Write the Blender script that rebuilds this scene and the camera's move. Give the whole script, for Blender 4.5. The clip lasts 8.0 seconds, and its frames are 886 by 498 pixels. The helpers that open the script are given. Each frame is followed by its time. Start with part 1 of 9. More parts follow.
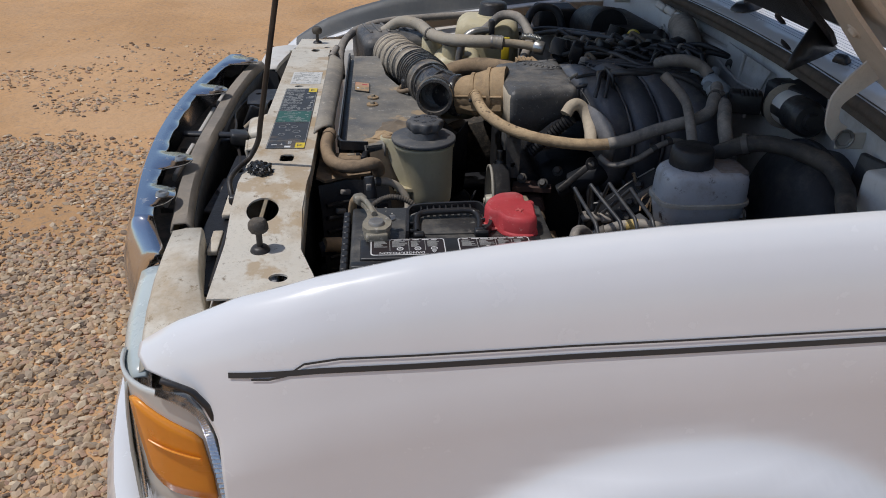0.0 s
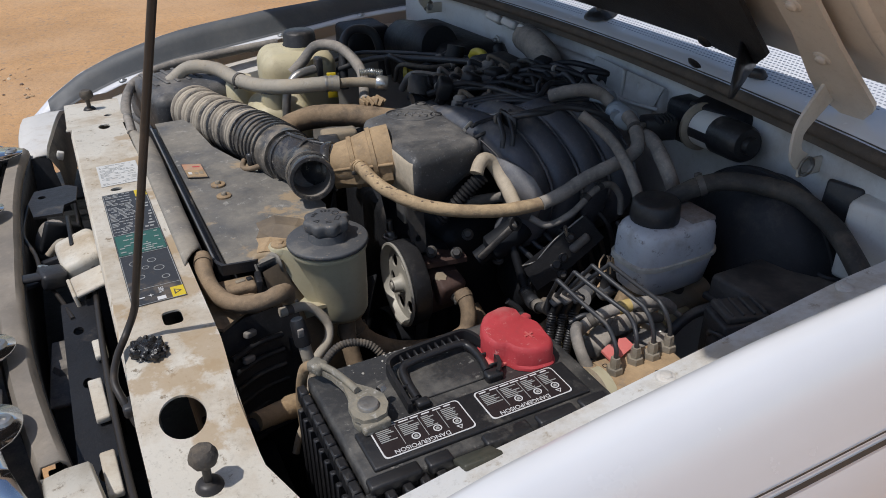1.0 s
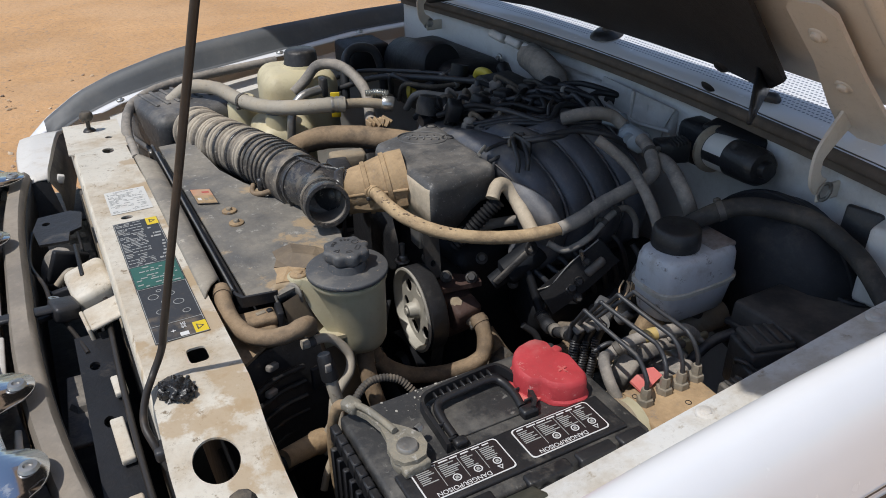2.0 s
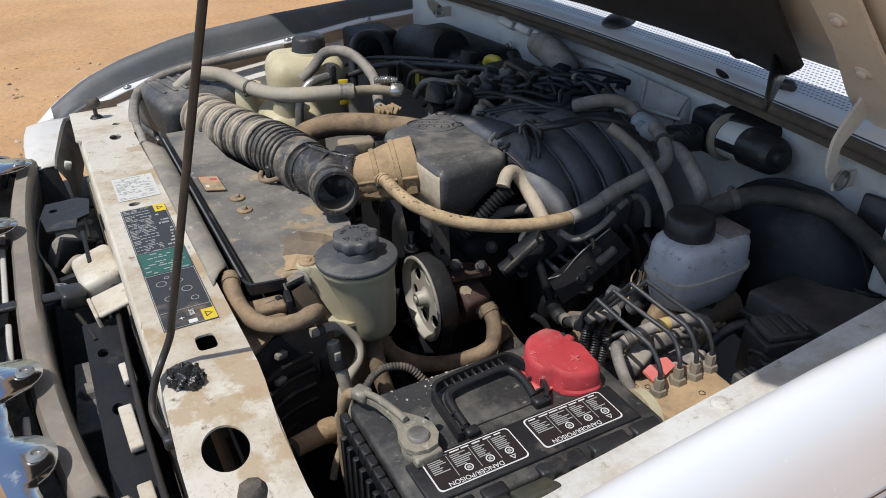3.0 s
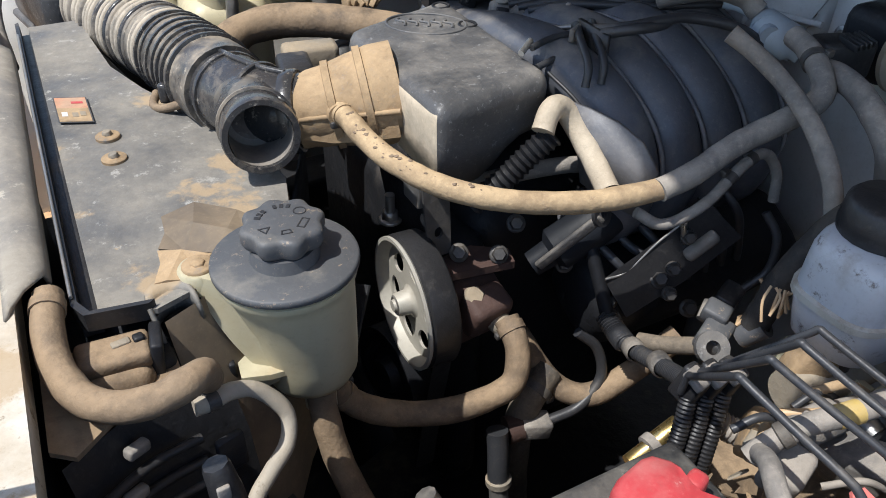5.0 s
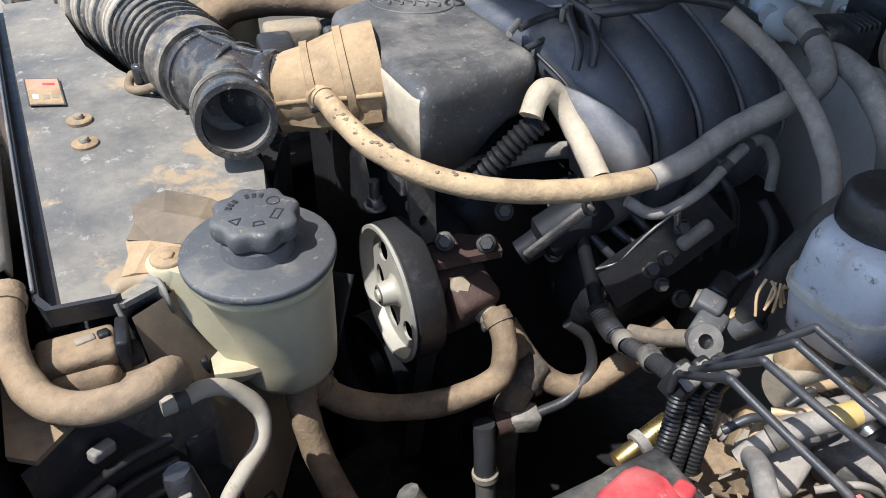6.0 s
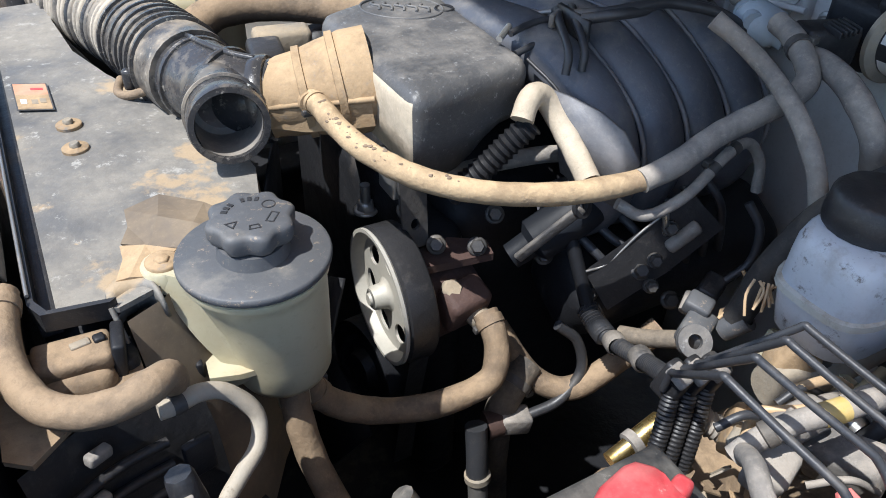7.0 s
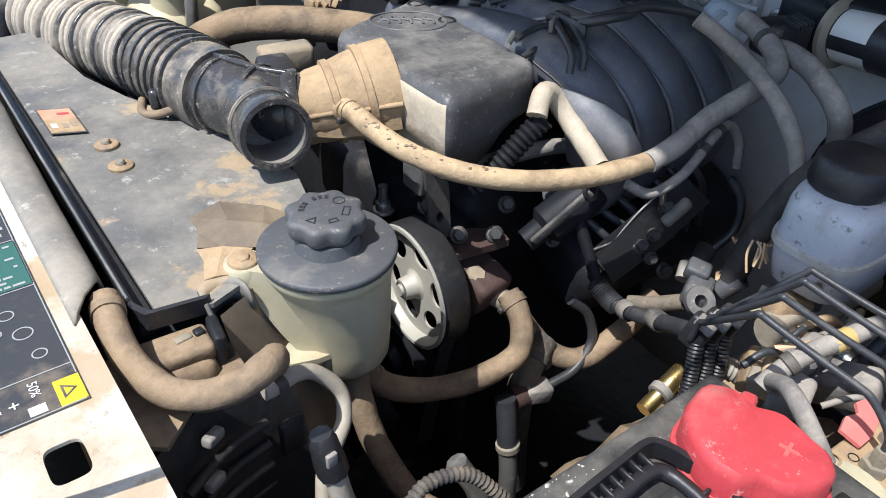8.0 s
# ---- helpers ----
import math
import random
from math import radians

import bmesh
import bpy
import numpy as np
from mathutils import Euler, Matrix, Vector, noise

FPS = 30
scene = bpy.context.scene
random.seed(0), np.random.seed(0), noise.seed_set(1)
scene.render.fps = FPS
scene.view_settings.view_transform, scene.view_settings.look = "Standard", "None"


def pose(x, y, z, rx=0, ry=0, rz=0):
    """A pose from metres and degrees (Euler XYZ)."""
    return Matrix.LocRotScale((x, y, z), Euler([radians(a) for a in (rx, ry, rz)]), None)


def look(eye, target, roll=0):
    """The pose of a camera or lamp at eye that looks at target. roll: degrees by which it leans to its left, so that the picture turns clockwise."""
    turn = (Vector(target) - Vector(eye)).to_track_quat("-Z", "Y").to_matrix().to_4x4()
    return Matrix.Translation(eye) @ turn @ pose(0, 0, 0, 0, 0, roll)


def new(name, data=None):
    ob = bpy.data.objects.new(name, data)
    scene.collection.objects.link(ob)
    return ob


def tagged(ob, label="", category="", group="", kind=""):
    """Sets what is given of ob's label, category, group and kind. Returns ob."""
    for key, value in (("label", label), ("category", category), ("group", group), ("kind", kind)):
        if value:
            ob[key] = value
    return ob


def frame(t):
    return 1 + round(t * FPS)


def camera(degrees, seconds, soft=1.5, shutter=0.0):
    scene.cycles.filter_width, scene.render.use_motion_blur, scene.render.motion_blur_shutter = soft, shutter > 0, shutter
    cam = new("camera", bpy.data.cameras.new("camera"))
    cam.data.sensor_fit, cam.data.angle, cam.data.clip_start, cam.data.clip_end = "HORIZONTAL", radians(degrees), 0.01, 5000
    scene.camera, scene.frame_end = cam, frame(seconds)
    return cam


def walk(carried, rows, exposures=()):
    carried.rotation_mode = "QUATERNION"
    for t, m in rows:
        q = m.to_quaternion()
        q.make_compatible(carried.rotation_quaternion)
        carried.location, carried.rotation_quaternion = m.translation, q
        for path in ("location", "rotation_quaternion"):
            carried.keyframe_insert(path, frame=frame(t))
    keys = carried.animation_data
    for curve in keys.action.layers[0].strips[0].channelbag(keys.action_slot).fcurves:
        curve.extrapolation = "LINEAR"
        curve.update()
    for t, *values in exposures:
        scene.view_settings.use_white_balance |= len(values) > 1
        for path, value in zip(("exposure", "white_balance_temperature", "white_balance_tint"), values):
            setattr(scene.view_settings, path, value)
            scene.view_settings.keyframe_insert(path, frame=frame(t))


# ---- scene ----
cam = camera(60.5, 8.0, 0.95)
PATH = [
    (0, (0.167, -1.36, 1.3550), (0.324, 0.397, 0.4140), 1.20),
    (0.3, (0.1113, -1.243, 1.3438), (0.5468, 0.4555, 0.3802), 0.34),
    (0.5, (0.0775, -1.152, 1.3583), (0.639, 0.4998, 0.3773), -0.93),
    (0.8, (0.0289, -1.071, 1.3849), (0.7329, 0.5176, 0.3942), -1.32),
    (1, (-0.0075, -1.033, 1.4016), (0.7695, 0.5224, 0.4122), -0.89),
    (1.2, (-0.0334, -1.002, 1.4134), (0.7855, 0.5385, 0.4364), -0.57),
    (2.5, (-0.0426, -0.9899, 1.4250), (0.7818, 0.5431, 0.4436), -0.65),
    (3, (-0.0439, -0.9834, 1.4167), (0.7619, 0.548, 0.4174), -0.66),
    (3.5, (-0.0462, -0.9633, 1.4055), (0.7232, 0.5579, 0.3638), -0.70),
    (3.8, (-0.0022, -0.9137, 1.3764), (0.7494, 0.594, 0.3037), -0.42),
    (4, (0.0511, -0.8592, 1.3486), (0.7942, 0.638, 0.2553), -0.27),
    (4.2, (0.0924, -0.7935, 1.3185), (0.8539, 0.6837, 0.2109), 0.46),
    (4.5, (0.1338, -0.707, 1.2882), (0.8765, 0.7361, 0.1264), 0.45),
    (4.7, (0.1307, -0.6692, 1.2758), (0.892, 0.754, 0.1009), 1.06),
    (5.8, (0.152, -0.6213, 1.2571), (0.9021, 0.7516, 0.0173), 1.30),
    (6, (0.1548, -0.6246, 1.2578), (0.9036, 0.7485, 0.0177), 1.31),
    (6.5, (0.1501, -0.6238, 1.2581), (0.9144, 0.744, 0.0224), 1.68),
    (7, (0.1444, -0.6246, 1.2580), (0.9412, 0.7336, 0.0328), 2.07),
    (7.5, (0.1395, -0.6262, 1.2637), (0.9958, 0.7092, 0.0520), 2.53),
    (7.8, (0.095, -0.6273, 1.2693), (1.025, 0.673, 0.0759), 2.89),
    (8, (0.0319, -0.6253, 1.2750), (1.011, 0.6389, 0.0848), 2.30),
]
EXPOSURES = [(0, -0.66, 6500, 12), (0.5, -0.54, 6500, 12), (1.0, -0.47, 6500, 12), (2.5, -0.21, 6600, 10), (3.5, -0.17, 6600, 10), (4.0, -0.09, 6600, 10), (4.5, 0.15, 6550, 10), (6.0, 0.70, 6300, 10), (7.5, 0.76, 6250, 10), (8.0, 0.65, 6250, 10)]
walk(cam, [(t, look(eye, target, roll)) for t, eye, target, roll in PATH], EXPOSURES)

# ---- light ----
SUN_TRAVEL = Vector((0.505, 0.042, -1.0))
world = bpy.data.worlds.new("sky")
scene.world = world
world.use_nodes = True
wn = world.node_tree.nodes
sky = wn.new("ShaderNodeTexSky")
sky.sky_type = "NISHITA"
sky.sun_disc = False
sky.sun_elevation = math.atan2(1.0, math.hypot(0.505, 0.042))
sky.sun_rotation = math.atan2(-0.505, -0.042)
sky.dust_density = 0.6
wn["Background"].inputs["Strength"].default_value = 0.15
world.node_tree.links.new(sky.outputs["Color"], wn["Background"].inputs["Color"])
sun = new("sun", bpy.data.lights.new("sun", "SUN"))
sun.data.energy, sun.data.angle, sun.data.color = 3.9, radians(0.53), (1.0, 0.985, 0.955)
sun.matrix_world = look(-6 * SUN_TRAVEL, (0, 0, 0))


# ---- materials ----
def surface(name, color, rough=0.6, metal=0.0, vary=0.2, grain=60.0, bump=0.15, dust=0.0, dust_color=(0.44, 0.33, 0.22),
            dust_scale=14.0, coat=0.0, specular=0.5, scratch=0.0, scratch_color=(0.5, 0.5, 0.5), soft_light=0.0, detail=6.0, wrap=0.25):
    """A node material: two scales of variation, optional settled dust, scratches and a clear coat."""
    m = bpy.data.materials.new(name)
    m.use_nodes = True
    t = m.node_tree
    n, link = t.nodes, t.links.new
    b = n["Principled BSDF"]
    geo = n.new("ShaderNodeNewGeometry")
    def noise_at(scale, det=detail, roughness=0.6):
        x = n.new("ShaderNodeTexNoise")
        x.inputs["Scale"].default_value, x.inputs["Detail"].default_value, x.inputs["Roughness"].default_value = scale, det, roughness
        link(geo.outputs["Position"], x.inputs["Vector"])
        return x.outputs["Fac"]
    def ramp(fac, lo, hi, a=0.0, z=1.0):
        x = n.new("ShaderNodeMapRange")
        x.inputs["From Min"].default_value, x.inputs["From Max"].default_value = lo, hi
        x.inputs["To Min"].default_value, x.inputs["To Max"].default_value = a, z
        link(fac, x.inputs["Value"])
        return x.outputs["Result"]
    def mix(fac, a, c):
        x = n.new("ShaderNodeMix")
        x.data_type = "RGBA"
        link(fac, x.inputs["Factor"])
        for value, slot in ((a, "A"), (c, "B")):
            sock = [s for s in x.inputs if s.name == slot and s.type == "RGBA"][0]
            if hasattr(value, "is_linked"):
                link(value, sock)
            else:
                sock.default_value = (*value, 1)
        return [s for s in x.outputs if s.type == "RGBA"][0]
    def times(a, c):
        x = n.new("ShaderNodeMath")
        x.operation = "MULTIPLY"
        x.use_clamp = True
        for i, v in enumerate((a, c)):
            if hasattr(v, "is_linked"):
                link(v, x.inputs[i])
            else:
                x.inputs[i].default_value = v
        return x.outputs[0]
    fine, broad = noise_at(grain), noise_at(grain / 9)
    dark = tuple(c * (1 - vary) for c in color)
    light = tuple(min(1, c * (1 + vary)) for c in color)
    col = mix(ramp(broad, 0.35, 0.65), dark, light)
    col = mix(ramp(fine, 0.3, 0.8, 0, 0.5), col, tuple(c * (1 - 0.6 * vary) for c in color))
    rough_out = ramp(fine, 0.2, 0.8, max(0, rough - 0.1), min(1, rough + 0.1))
    if scratch:
        s = ramp(noise_at(grain * 2.2, 8, 0.75), 0.62 - 0.12 * scratch, 0.66, 0, 1)
        col = mix(s, col, scratch_color)
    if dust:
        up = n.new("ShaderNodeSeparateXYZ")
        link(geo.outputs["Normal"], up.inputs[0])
        # Dust gathers on upward faces; a low wrap adds shade-like darkening to sides.
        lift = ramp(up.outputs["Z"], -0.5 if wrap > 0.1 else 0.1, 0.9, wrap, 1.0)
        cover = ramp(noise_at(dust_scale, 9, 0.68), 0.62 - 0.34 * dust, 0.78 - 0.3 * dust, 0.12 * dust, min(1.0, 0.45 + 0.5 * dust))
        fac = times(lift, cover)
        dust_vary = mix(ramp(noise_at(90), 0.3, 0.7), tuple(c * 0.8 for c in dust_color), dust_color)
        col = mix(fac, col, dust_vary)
        grit = noise_at(150, 9, 0.78)
        col = mix(ramp(grit, 0.54, 0.72, 0, 0.5 * dust), col, tuple(min(1, c * 1.25) for c in dust_color))
        col = mix(ramp(grit, 0.46, 0.30, 0, 0.65 * dust), col, tuple(c * 0.4 for c in dust_color))
        rx = n.new("ShaderNodeMix")
        link(fac, rx.inputs[0])
        link(rough_out, rx.inputs[2])
        rx.inputs[3].default_value = 0.95
        rough_out = rx.outputs[0]
        if metal:
            inv = ramp(fac, 0, 1, metal, 0.0)
            link(inv, b.inputs["Metallic"])
    link(col, b.inputs["Base Color"])
    link(rough_out, b.inputs["Roughness"])
    if not (dust and metal):
        b.inputs["Metallic"].default_value = metal
    b.inputs["Specular IOR Level"].default_value = specular
    b.inputs["Coat Weight"].default_value = coat
    b.inputs["Coat Roughness"].default_value = 0.06
    if soft_light:
        b.inputs["Subsurface Weight"].default_value = soft_light
        b.inputs["Subsurface Radius"].default_value = (0.02, 0.02, 0.015)
        b.inputs["Subsurface Scale"].default_value = 0.5
    if bump:
        bm_node = n.new("ShaderNodeBump")
        bm_node.inputs["Strength"].default_value = min(1, bump * (1.7 if dust > 0.3 else 1))
        bm_node.inputs["Distance"].default_value = 0.004
        link(noise_at(grain * 1.6, 5), bm_node.inputs["Height"])
        link(bm_node.outputs["Normal"], b.inputs["Normal"])
    return m


SAND = (0.50, 0.35, 0.22)
white_paint = surface("white_paint", (0.78, 0.785, 0.795), 0.22, vary=0.03, grain=25, bump=0.015, coat=0.6)
flange_paint = surface("dusty_flange_paint", (0.68, 0.68, 0.66), 0.4, vary=0.08, grain=22, bump=0.06, dust=0.5, dust_color=(0.47, 0.40, 0.30), dust_scale=14, scratch=0.3, scratch_color=(0.36, 0.32, 0.26))
gutter_grey = surface("grey_gutter_skin", (0.105, 0.112, 0.118), 0.55, vary=0.3, grain=18, bump=0.05, dust=0.35, dust_color=(0.20, 0.19, 0.17), dust_scale=8)
white_inner = surface("dusty_white_paint", (0.66, 0.64, 0.60), 0.5, vary=0.08, grain=30, bump=0.05, dust=0.35, dust_color=(0.50, 0.42, 0.32))
support_paint = surface("stained_cream_paint", (0.70, 0.655, 0.56), 0.45, vary=0.08, grain=28, bump=0.08, dust=0.58, dust_color=(0.43, 0.32, 0.195), dust_scale=8, scratch=0.3, scratch_color=(0.24, 0.19, 0.13))
chrome = surface("weathered_chrome", (0.66, 0.68, 0.72), 0.14, metal=1.0, vary=0.05, grain=30, bump=0.02, dust=0.05, dust_color=(0.55, 0.52, 0.48), dust_scale=30)
black_plastic = surface("black_plastic", (0.022, 0.022, 0.024), 0.42, vary=0.25, grain=80, bump=0.2, dust=0.17, dust_color=(0.31, 0.28, 0.24), wrap=0.04)
dusty_plastic = surface("dusty_black_plastic", (0.045, 0.045, 0.047), 0.55, vary=0.25, grain=70, bump=0.25, dust=0.62, dust_color=(0.34, 0.30, 0.25))
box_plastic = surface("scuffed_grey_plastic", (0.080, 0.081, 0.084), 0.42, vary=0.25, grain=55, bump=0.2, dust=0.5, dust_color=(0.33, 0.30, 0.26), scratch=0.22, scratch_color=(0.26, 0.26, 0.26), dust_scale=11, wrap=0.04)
cover_plastic = surface("dusty_shroud_plastic", (0.120, 0.118, 0.114), 0.52, vary=0.4, grain=30, bump=0.25, dust=0.66, dust_color=(0.32, 0.29, 0.24), dust_scale=7, scratch=0.3, scratch_color=(0.42, 0.41, 0.38))
rubber = surface("dusty_rubber", (0.05, 0.046, 0.042), 0.75, vary=0.25, grain=60, bump=0.25, dust=0.6, dust_color=(0.34, 0.27, 0.19))
flap_rubber = surface("faded_seal_rubber", (0.20, 0.185, 0.165), 0.7, vary=0.25, grain=24, bump=0.2, dust=0.65, dust_color=(0.42, 0.37, 0.295), dust_scale=10, scratch=0.2, scratch_color=(0.44, 0.40, 0.33))
rubber_dark = surface("grimy_dark_rubber", (0.03, 0.029, 0.028), 0.7, vary=0.25, grain=60, bump=0.2, dust=0.35, dust_color=(0.20, 0.165, 0.125))
lid_black = surface("dull_black_lid", (0.03, 0.03, 0.031), 0.6, vary=0.35, grain=24, bump=0.15, dust=0.4, dust_color=(0.16, 0.14, 0.12), dust_scale=9)
rubber_tan = surface("sand_caked_rubber", (0.13, 0.095, 0.065), 0.7, vary=0.3, grain=40, bump=0.3, dust=0.75, dust_color=(0.40, 0.285, 0.175), dust_scale=22)
lip_grey = surface("weathered_grille_plastic", (0.23, 0.20, 0.165), 0.65, vary=0.35, grain=20, bump=0.2, dust=0.6, dust_color=(0.37, 0.315, 0.25), dust_scale=9)
lit_cheek_dust = surface("sunlit_sand_dusted_plastic", (0.46, 0.39, 0.29), 0.7, vary=0.25, grain=40, bump=0.2, dust=0.85, dust_color=(0.70, 0.59, 0.44), dust_scale=22, wrap=0.8)
pale_blue = surface("pale_grey_blue_plastic", (0.34, 0.40, 0.45), 0.5, vary=0.15, grain=40, bump=0.1, dust=0.3, dust_color=(0.40, 0.36, 0.30))
rubber_pale = surface("pale_dusty_rubber", (0.26, 0.18, 0.105), 0.8, vary=0.3, grain=40, bump=0.35, dust=0.75, dust_color=(0.66, 0.48, 0.28), dust_scale=20, scratch=0.3, scratch_color=(0.14, 0.10, 0.07))
elbow_pale = surface("bleached_pale_rubber", (0.40, 0.33, 0.24), 0.8, vary=0.2, grain=40, bump=0.25, dust=0.7, dust_color=(0.60, 0.51, 0.39), dust_scale=18, wrap=0.5)
rubber_grey = surface("grey_dusty_rubber", (0.13, 0.125, 0.12), 0.8, vary=0.2, grain=60, bump=0.2, dust=0.75, dust_color=(0.44, 0.39, 0.33))
coupling_mat = surface("tan_coated_coupling", (0.30, 0.205, 0.115), 0.75, vary=0.3, grain=40, bump=0.3, dust=0.75, dust_color=(0.52, 0.365, 0.21), dust_scale=26, scratch=0.55, scratch_color=(0.18, 0.165, 0.15))
duct_mat = surface("glossy_dusty_duct", (0.03, 0.031, 0.035), 0.22, vary=0.3, grain=50, bump=0.18, dust=0.3, dust_color=(0.40, 0.34, 0.26), dust_scale=30, scratch=0.25, scratch_color=(0.26, 0.24, 0.21))
duct_worn = surface("dust_smeared_duct", (0.035, 0.035, 0.038), 0.26, vary=0.25, grain=50, bump=0.15, dust=0.62, dust_color=(0.46, 0.39, 0.30), dust_scale=22, scratch=0.3, scratch_color=(0.34, 0.30, 0.24))
duct_dust = surface("dust_caked_duct_fold", (0.06, 0.057, 0.053), 0.45, vary=0.25, grain=60, bump=0.2, dust=0.98, dust_color=(0.58, 0.50, 0.39), dust_scale=30, wrap=0.5)
bore_dust = surface("dusty_bore", (0.16, 0.15, 0.14), 0.8, vary=0.2, grain=40, bump=0.1, dust=0.6, dust_color=(0.34, 0.30, 0.25), dust_scale=18)
shroud_brown = surface("dust_stained_shroud", (0.16, 0.125, 0.09), 0.65, vary=0.4, grain=14, bump=0.12, dust=0.5, dust_color=(0.36, 0.27, 0.17), dust_scale=7, wrap=0.5)
overflow_grey = surface("pale_grey_hose", (0.40, 0.36, 0.295), 0.65, vary=0.25, grain=30, bump=0.2, dust=0.5, dust_color=(0.47, 0.39, 0.28), dust_scale=16, scratch=0.2, scratch_color=(0.20, 0.17, 0.13))
aged_plastic = surface("yellowed_plastic", (0.52, 0.475, 0.325), 0.42, vary=0.18, grain=16, bump=0.05, dust=0.36, dust_color=(0.42, 0.33, 0.20), soft_light=0.15, wrap=0.3)
tank_plastic = surface("yellow_tank_plastic", (0.62, 0.55, 0.36), 0.45, vary=0.15, grain=18, bump=0.05, dust=0.4, dust_color=(0.50, 0.42, 0.28), soft_light=0.15)
milk_plastic = surface("milky_plastic", (0.55, 0.57, 0.60), 0.35, vary=0.12, grain=16, bump=0.06, dust=0.3, dust_color=(0.24, 0.18, 0.13), dust_scale=36, scratch=0.3, scratch_color=(0.10, 0.08, 0.07), soft_light=0.15)
milk_seam = surface("yellowed_milky_seam", (0.50, 0.49, 0.44), 0.5, vary=0.15, grain=30, bump=0.08, dust=0.5, dust_color=(0.30, 0.23, 0.15), dust_scale=40)
lid_plastic = surface("dusty_lid_plastic", (0.075, 0.078, 0.084), 0.55, vary=0.2, grain=60, bump=0.15, dust=0.3, dust_color=(0.30, 0.27, 0.22), scratch=0.25, scratch_color=(0.28, 0.22, 0.16), wrap=0.04)
pulley_metal = surface("pale_cast_metal", (0.50, 0.475, 0.41), 0.55, metal=0.2, vary=0.2, grain=40, bump=0.12, dust=0.3, dust_color=(0.36, 0.30, 0.22))
steel = surface("dull_steel", (0.42, 0.41, 0.39), 0.38, metal=0.85, vary=0.15, grain=80, bump=0.1, dust=0.35, dust_color=(0.38, 0.31, 0.22))
zinc = surface("bright_zinc", (0.60, 0.60, 0.58), 0.3, metal=0.9, vary=0.12, grain=90, bump=0.1, dust=0.2, dust_color=(0.42, 0.36, 0.27))
grimy_steel = surface("grimy_steel", (0.085, 0.082, 0.08), 0.5, metal=0.4, vary=0.25, grain=70, bump=0.15, dust=0.4, dust_color=(0.24, 0.20, 0.15))
brass = surface("tarnished_brass", (0.62, 0.45, 0.18), 0.28, metal=0.95, vary=0.15, grain=80, bump=0.1)
rust = surface("rusty_iron", (0.075, 0.042, 0.034), 0.75, vary=0.4, grain=60, bump=0.35, dust=0.25, dust_color=(0.20, 0.12, 0.08), dust_scale=22)
cast_alloy = surface("dusty_cast_alloy", (0.30, 0.27, 0.22), 0.6, metal=0.3, vary=0.2, grain=60, bump=0.2, dust=0.6, dust_color=(0.44, 0.34, 0.22))
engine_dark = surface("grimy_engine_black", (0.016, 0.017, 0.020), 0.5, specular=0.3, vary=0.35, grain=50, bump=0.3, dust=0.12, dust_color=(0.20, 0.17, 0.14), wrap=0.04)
canister_black = surface("black_canister", (0.013, 0.015, 0.019), 0.55, specular=0.2, vary=0.3, grain=40, bump=0.1, dust=0.05, dust_color=(0.16, 0.14, 0.12), wrap=0.04)
runner_plastic = surface("manifold_plastic", (0.078, 0.085, 0.102), 0.38, vary=0.3, grain=40, bump=0.18, dust=0.42, dust_color=(0.31, 0.275, 0.23), dust_scale=14, wrap=0.08)
ridge_plastic = surface("dusty_ridge_and_lit_cheek", (0.13, 0.135, 0.15), 0.5, vary=0.2, grain=60, bump=0.1, dust=0.6, dust_color=(0.36, 0.33, 0.30))
line_black = surface("black_coated_line", (0.034, 0.036, 0.041), 0.42, vary=0.2, grain=90, bump=0.1, dust=0.25, dust_color=(0.24, 0.21, 0.17), wrap=0.04)
olive_plastic = surface("dark_olive_plastic", (0.05, 0.05, 0.036), 0.5, vary=0.2, grain=60, bump=0.1, dust=0.25, dust_color=(0.22, 0.19, 0.13))
battery_black = surface("battery_case", (0.016, 0.016, 0.018), 0.42, vary=0.25, grain=70, bump=0.1, dust=0.16, dust_color=(0.24, 0.215, 0.175), dust_scale=30, wrap=0.04)
clamp_lead = surface("corroded_lead", (0.20, 0.185, 0.15), 0.6, vary=0.35, grain=50, bump=0.35, dust=0.5, dust_color=(0.38, 0.33, 0.24), dust_scale=40, scratch=0.5, scratch_color=(0.46, 0.44, 0.40))
crumb_white = surface("white_corrosion", (0.42, 0.40, 0.35), 0.9, vary=0.3, grain=300, bump=0.2)
battery_top = surface("dusty_battery_top", (0.026, 0.026, 0.027), 0.5, vary=0.35, grain=40, bump=0.12, dust=0.45, dust_color=(0.19, 0.175, 0.15), dust_scale=16, scratch=0.2, scratch_color=(0.20, 0.19, 0.17))
red_plastic = surface("faded_red_plastic", (0.50, 0.042, 0.050), 0.6, vary=0.22, grain=28, bump=0.12, dust=0.42, dust_color=(0.56, 0.20, 0.18), dust_scale=14, scratch=0.2, scratch_color=(0.62, 0.30, 0.27))
red_worn = surface("worn_red_relief", (0.60, 0.12, 0.11), 0.6, vary=0.2, grain=60, bump=0.1)
red_faded = surface("sun_bleached_red_plastic", (0.66, 0.17, 0.15), 0.6, vary=0.12, grain=45, bump=0.1, dust=0.2, dust_color=(0.66, 0.42, 0.34))
dirty_milk = surface("grimy_milky_plastic", (0.34, 0.32, 0.31), 0.6, vary=0.2, grain=40, bump=0.1, dust=0.7, dust_color=(0.17, 0.12, 0.09), dust_scale=22)
lens_border = surface("hazy_clear_lens", (0.58, 0.59, 0.56), 0.2, vary=0.14, grain=30, bump=0.03, coat=0.5)
label_black = surface("label_black", (0.03, 0.022, 0.022), 0.4, vary=0.1, grain=60, bump=0.0)
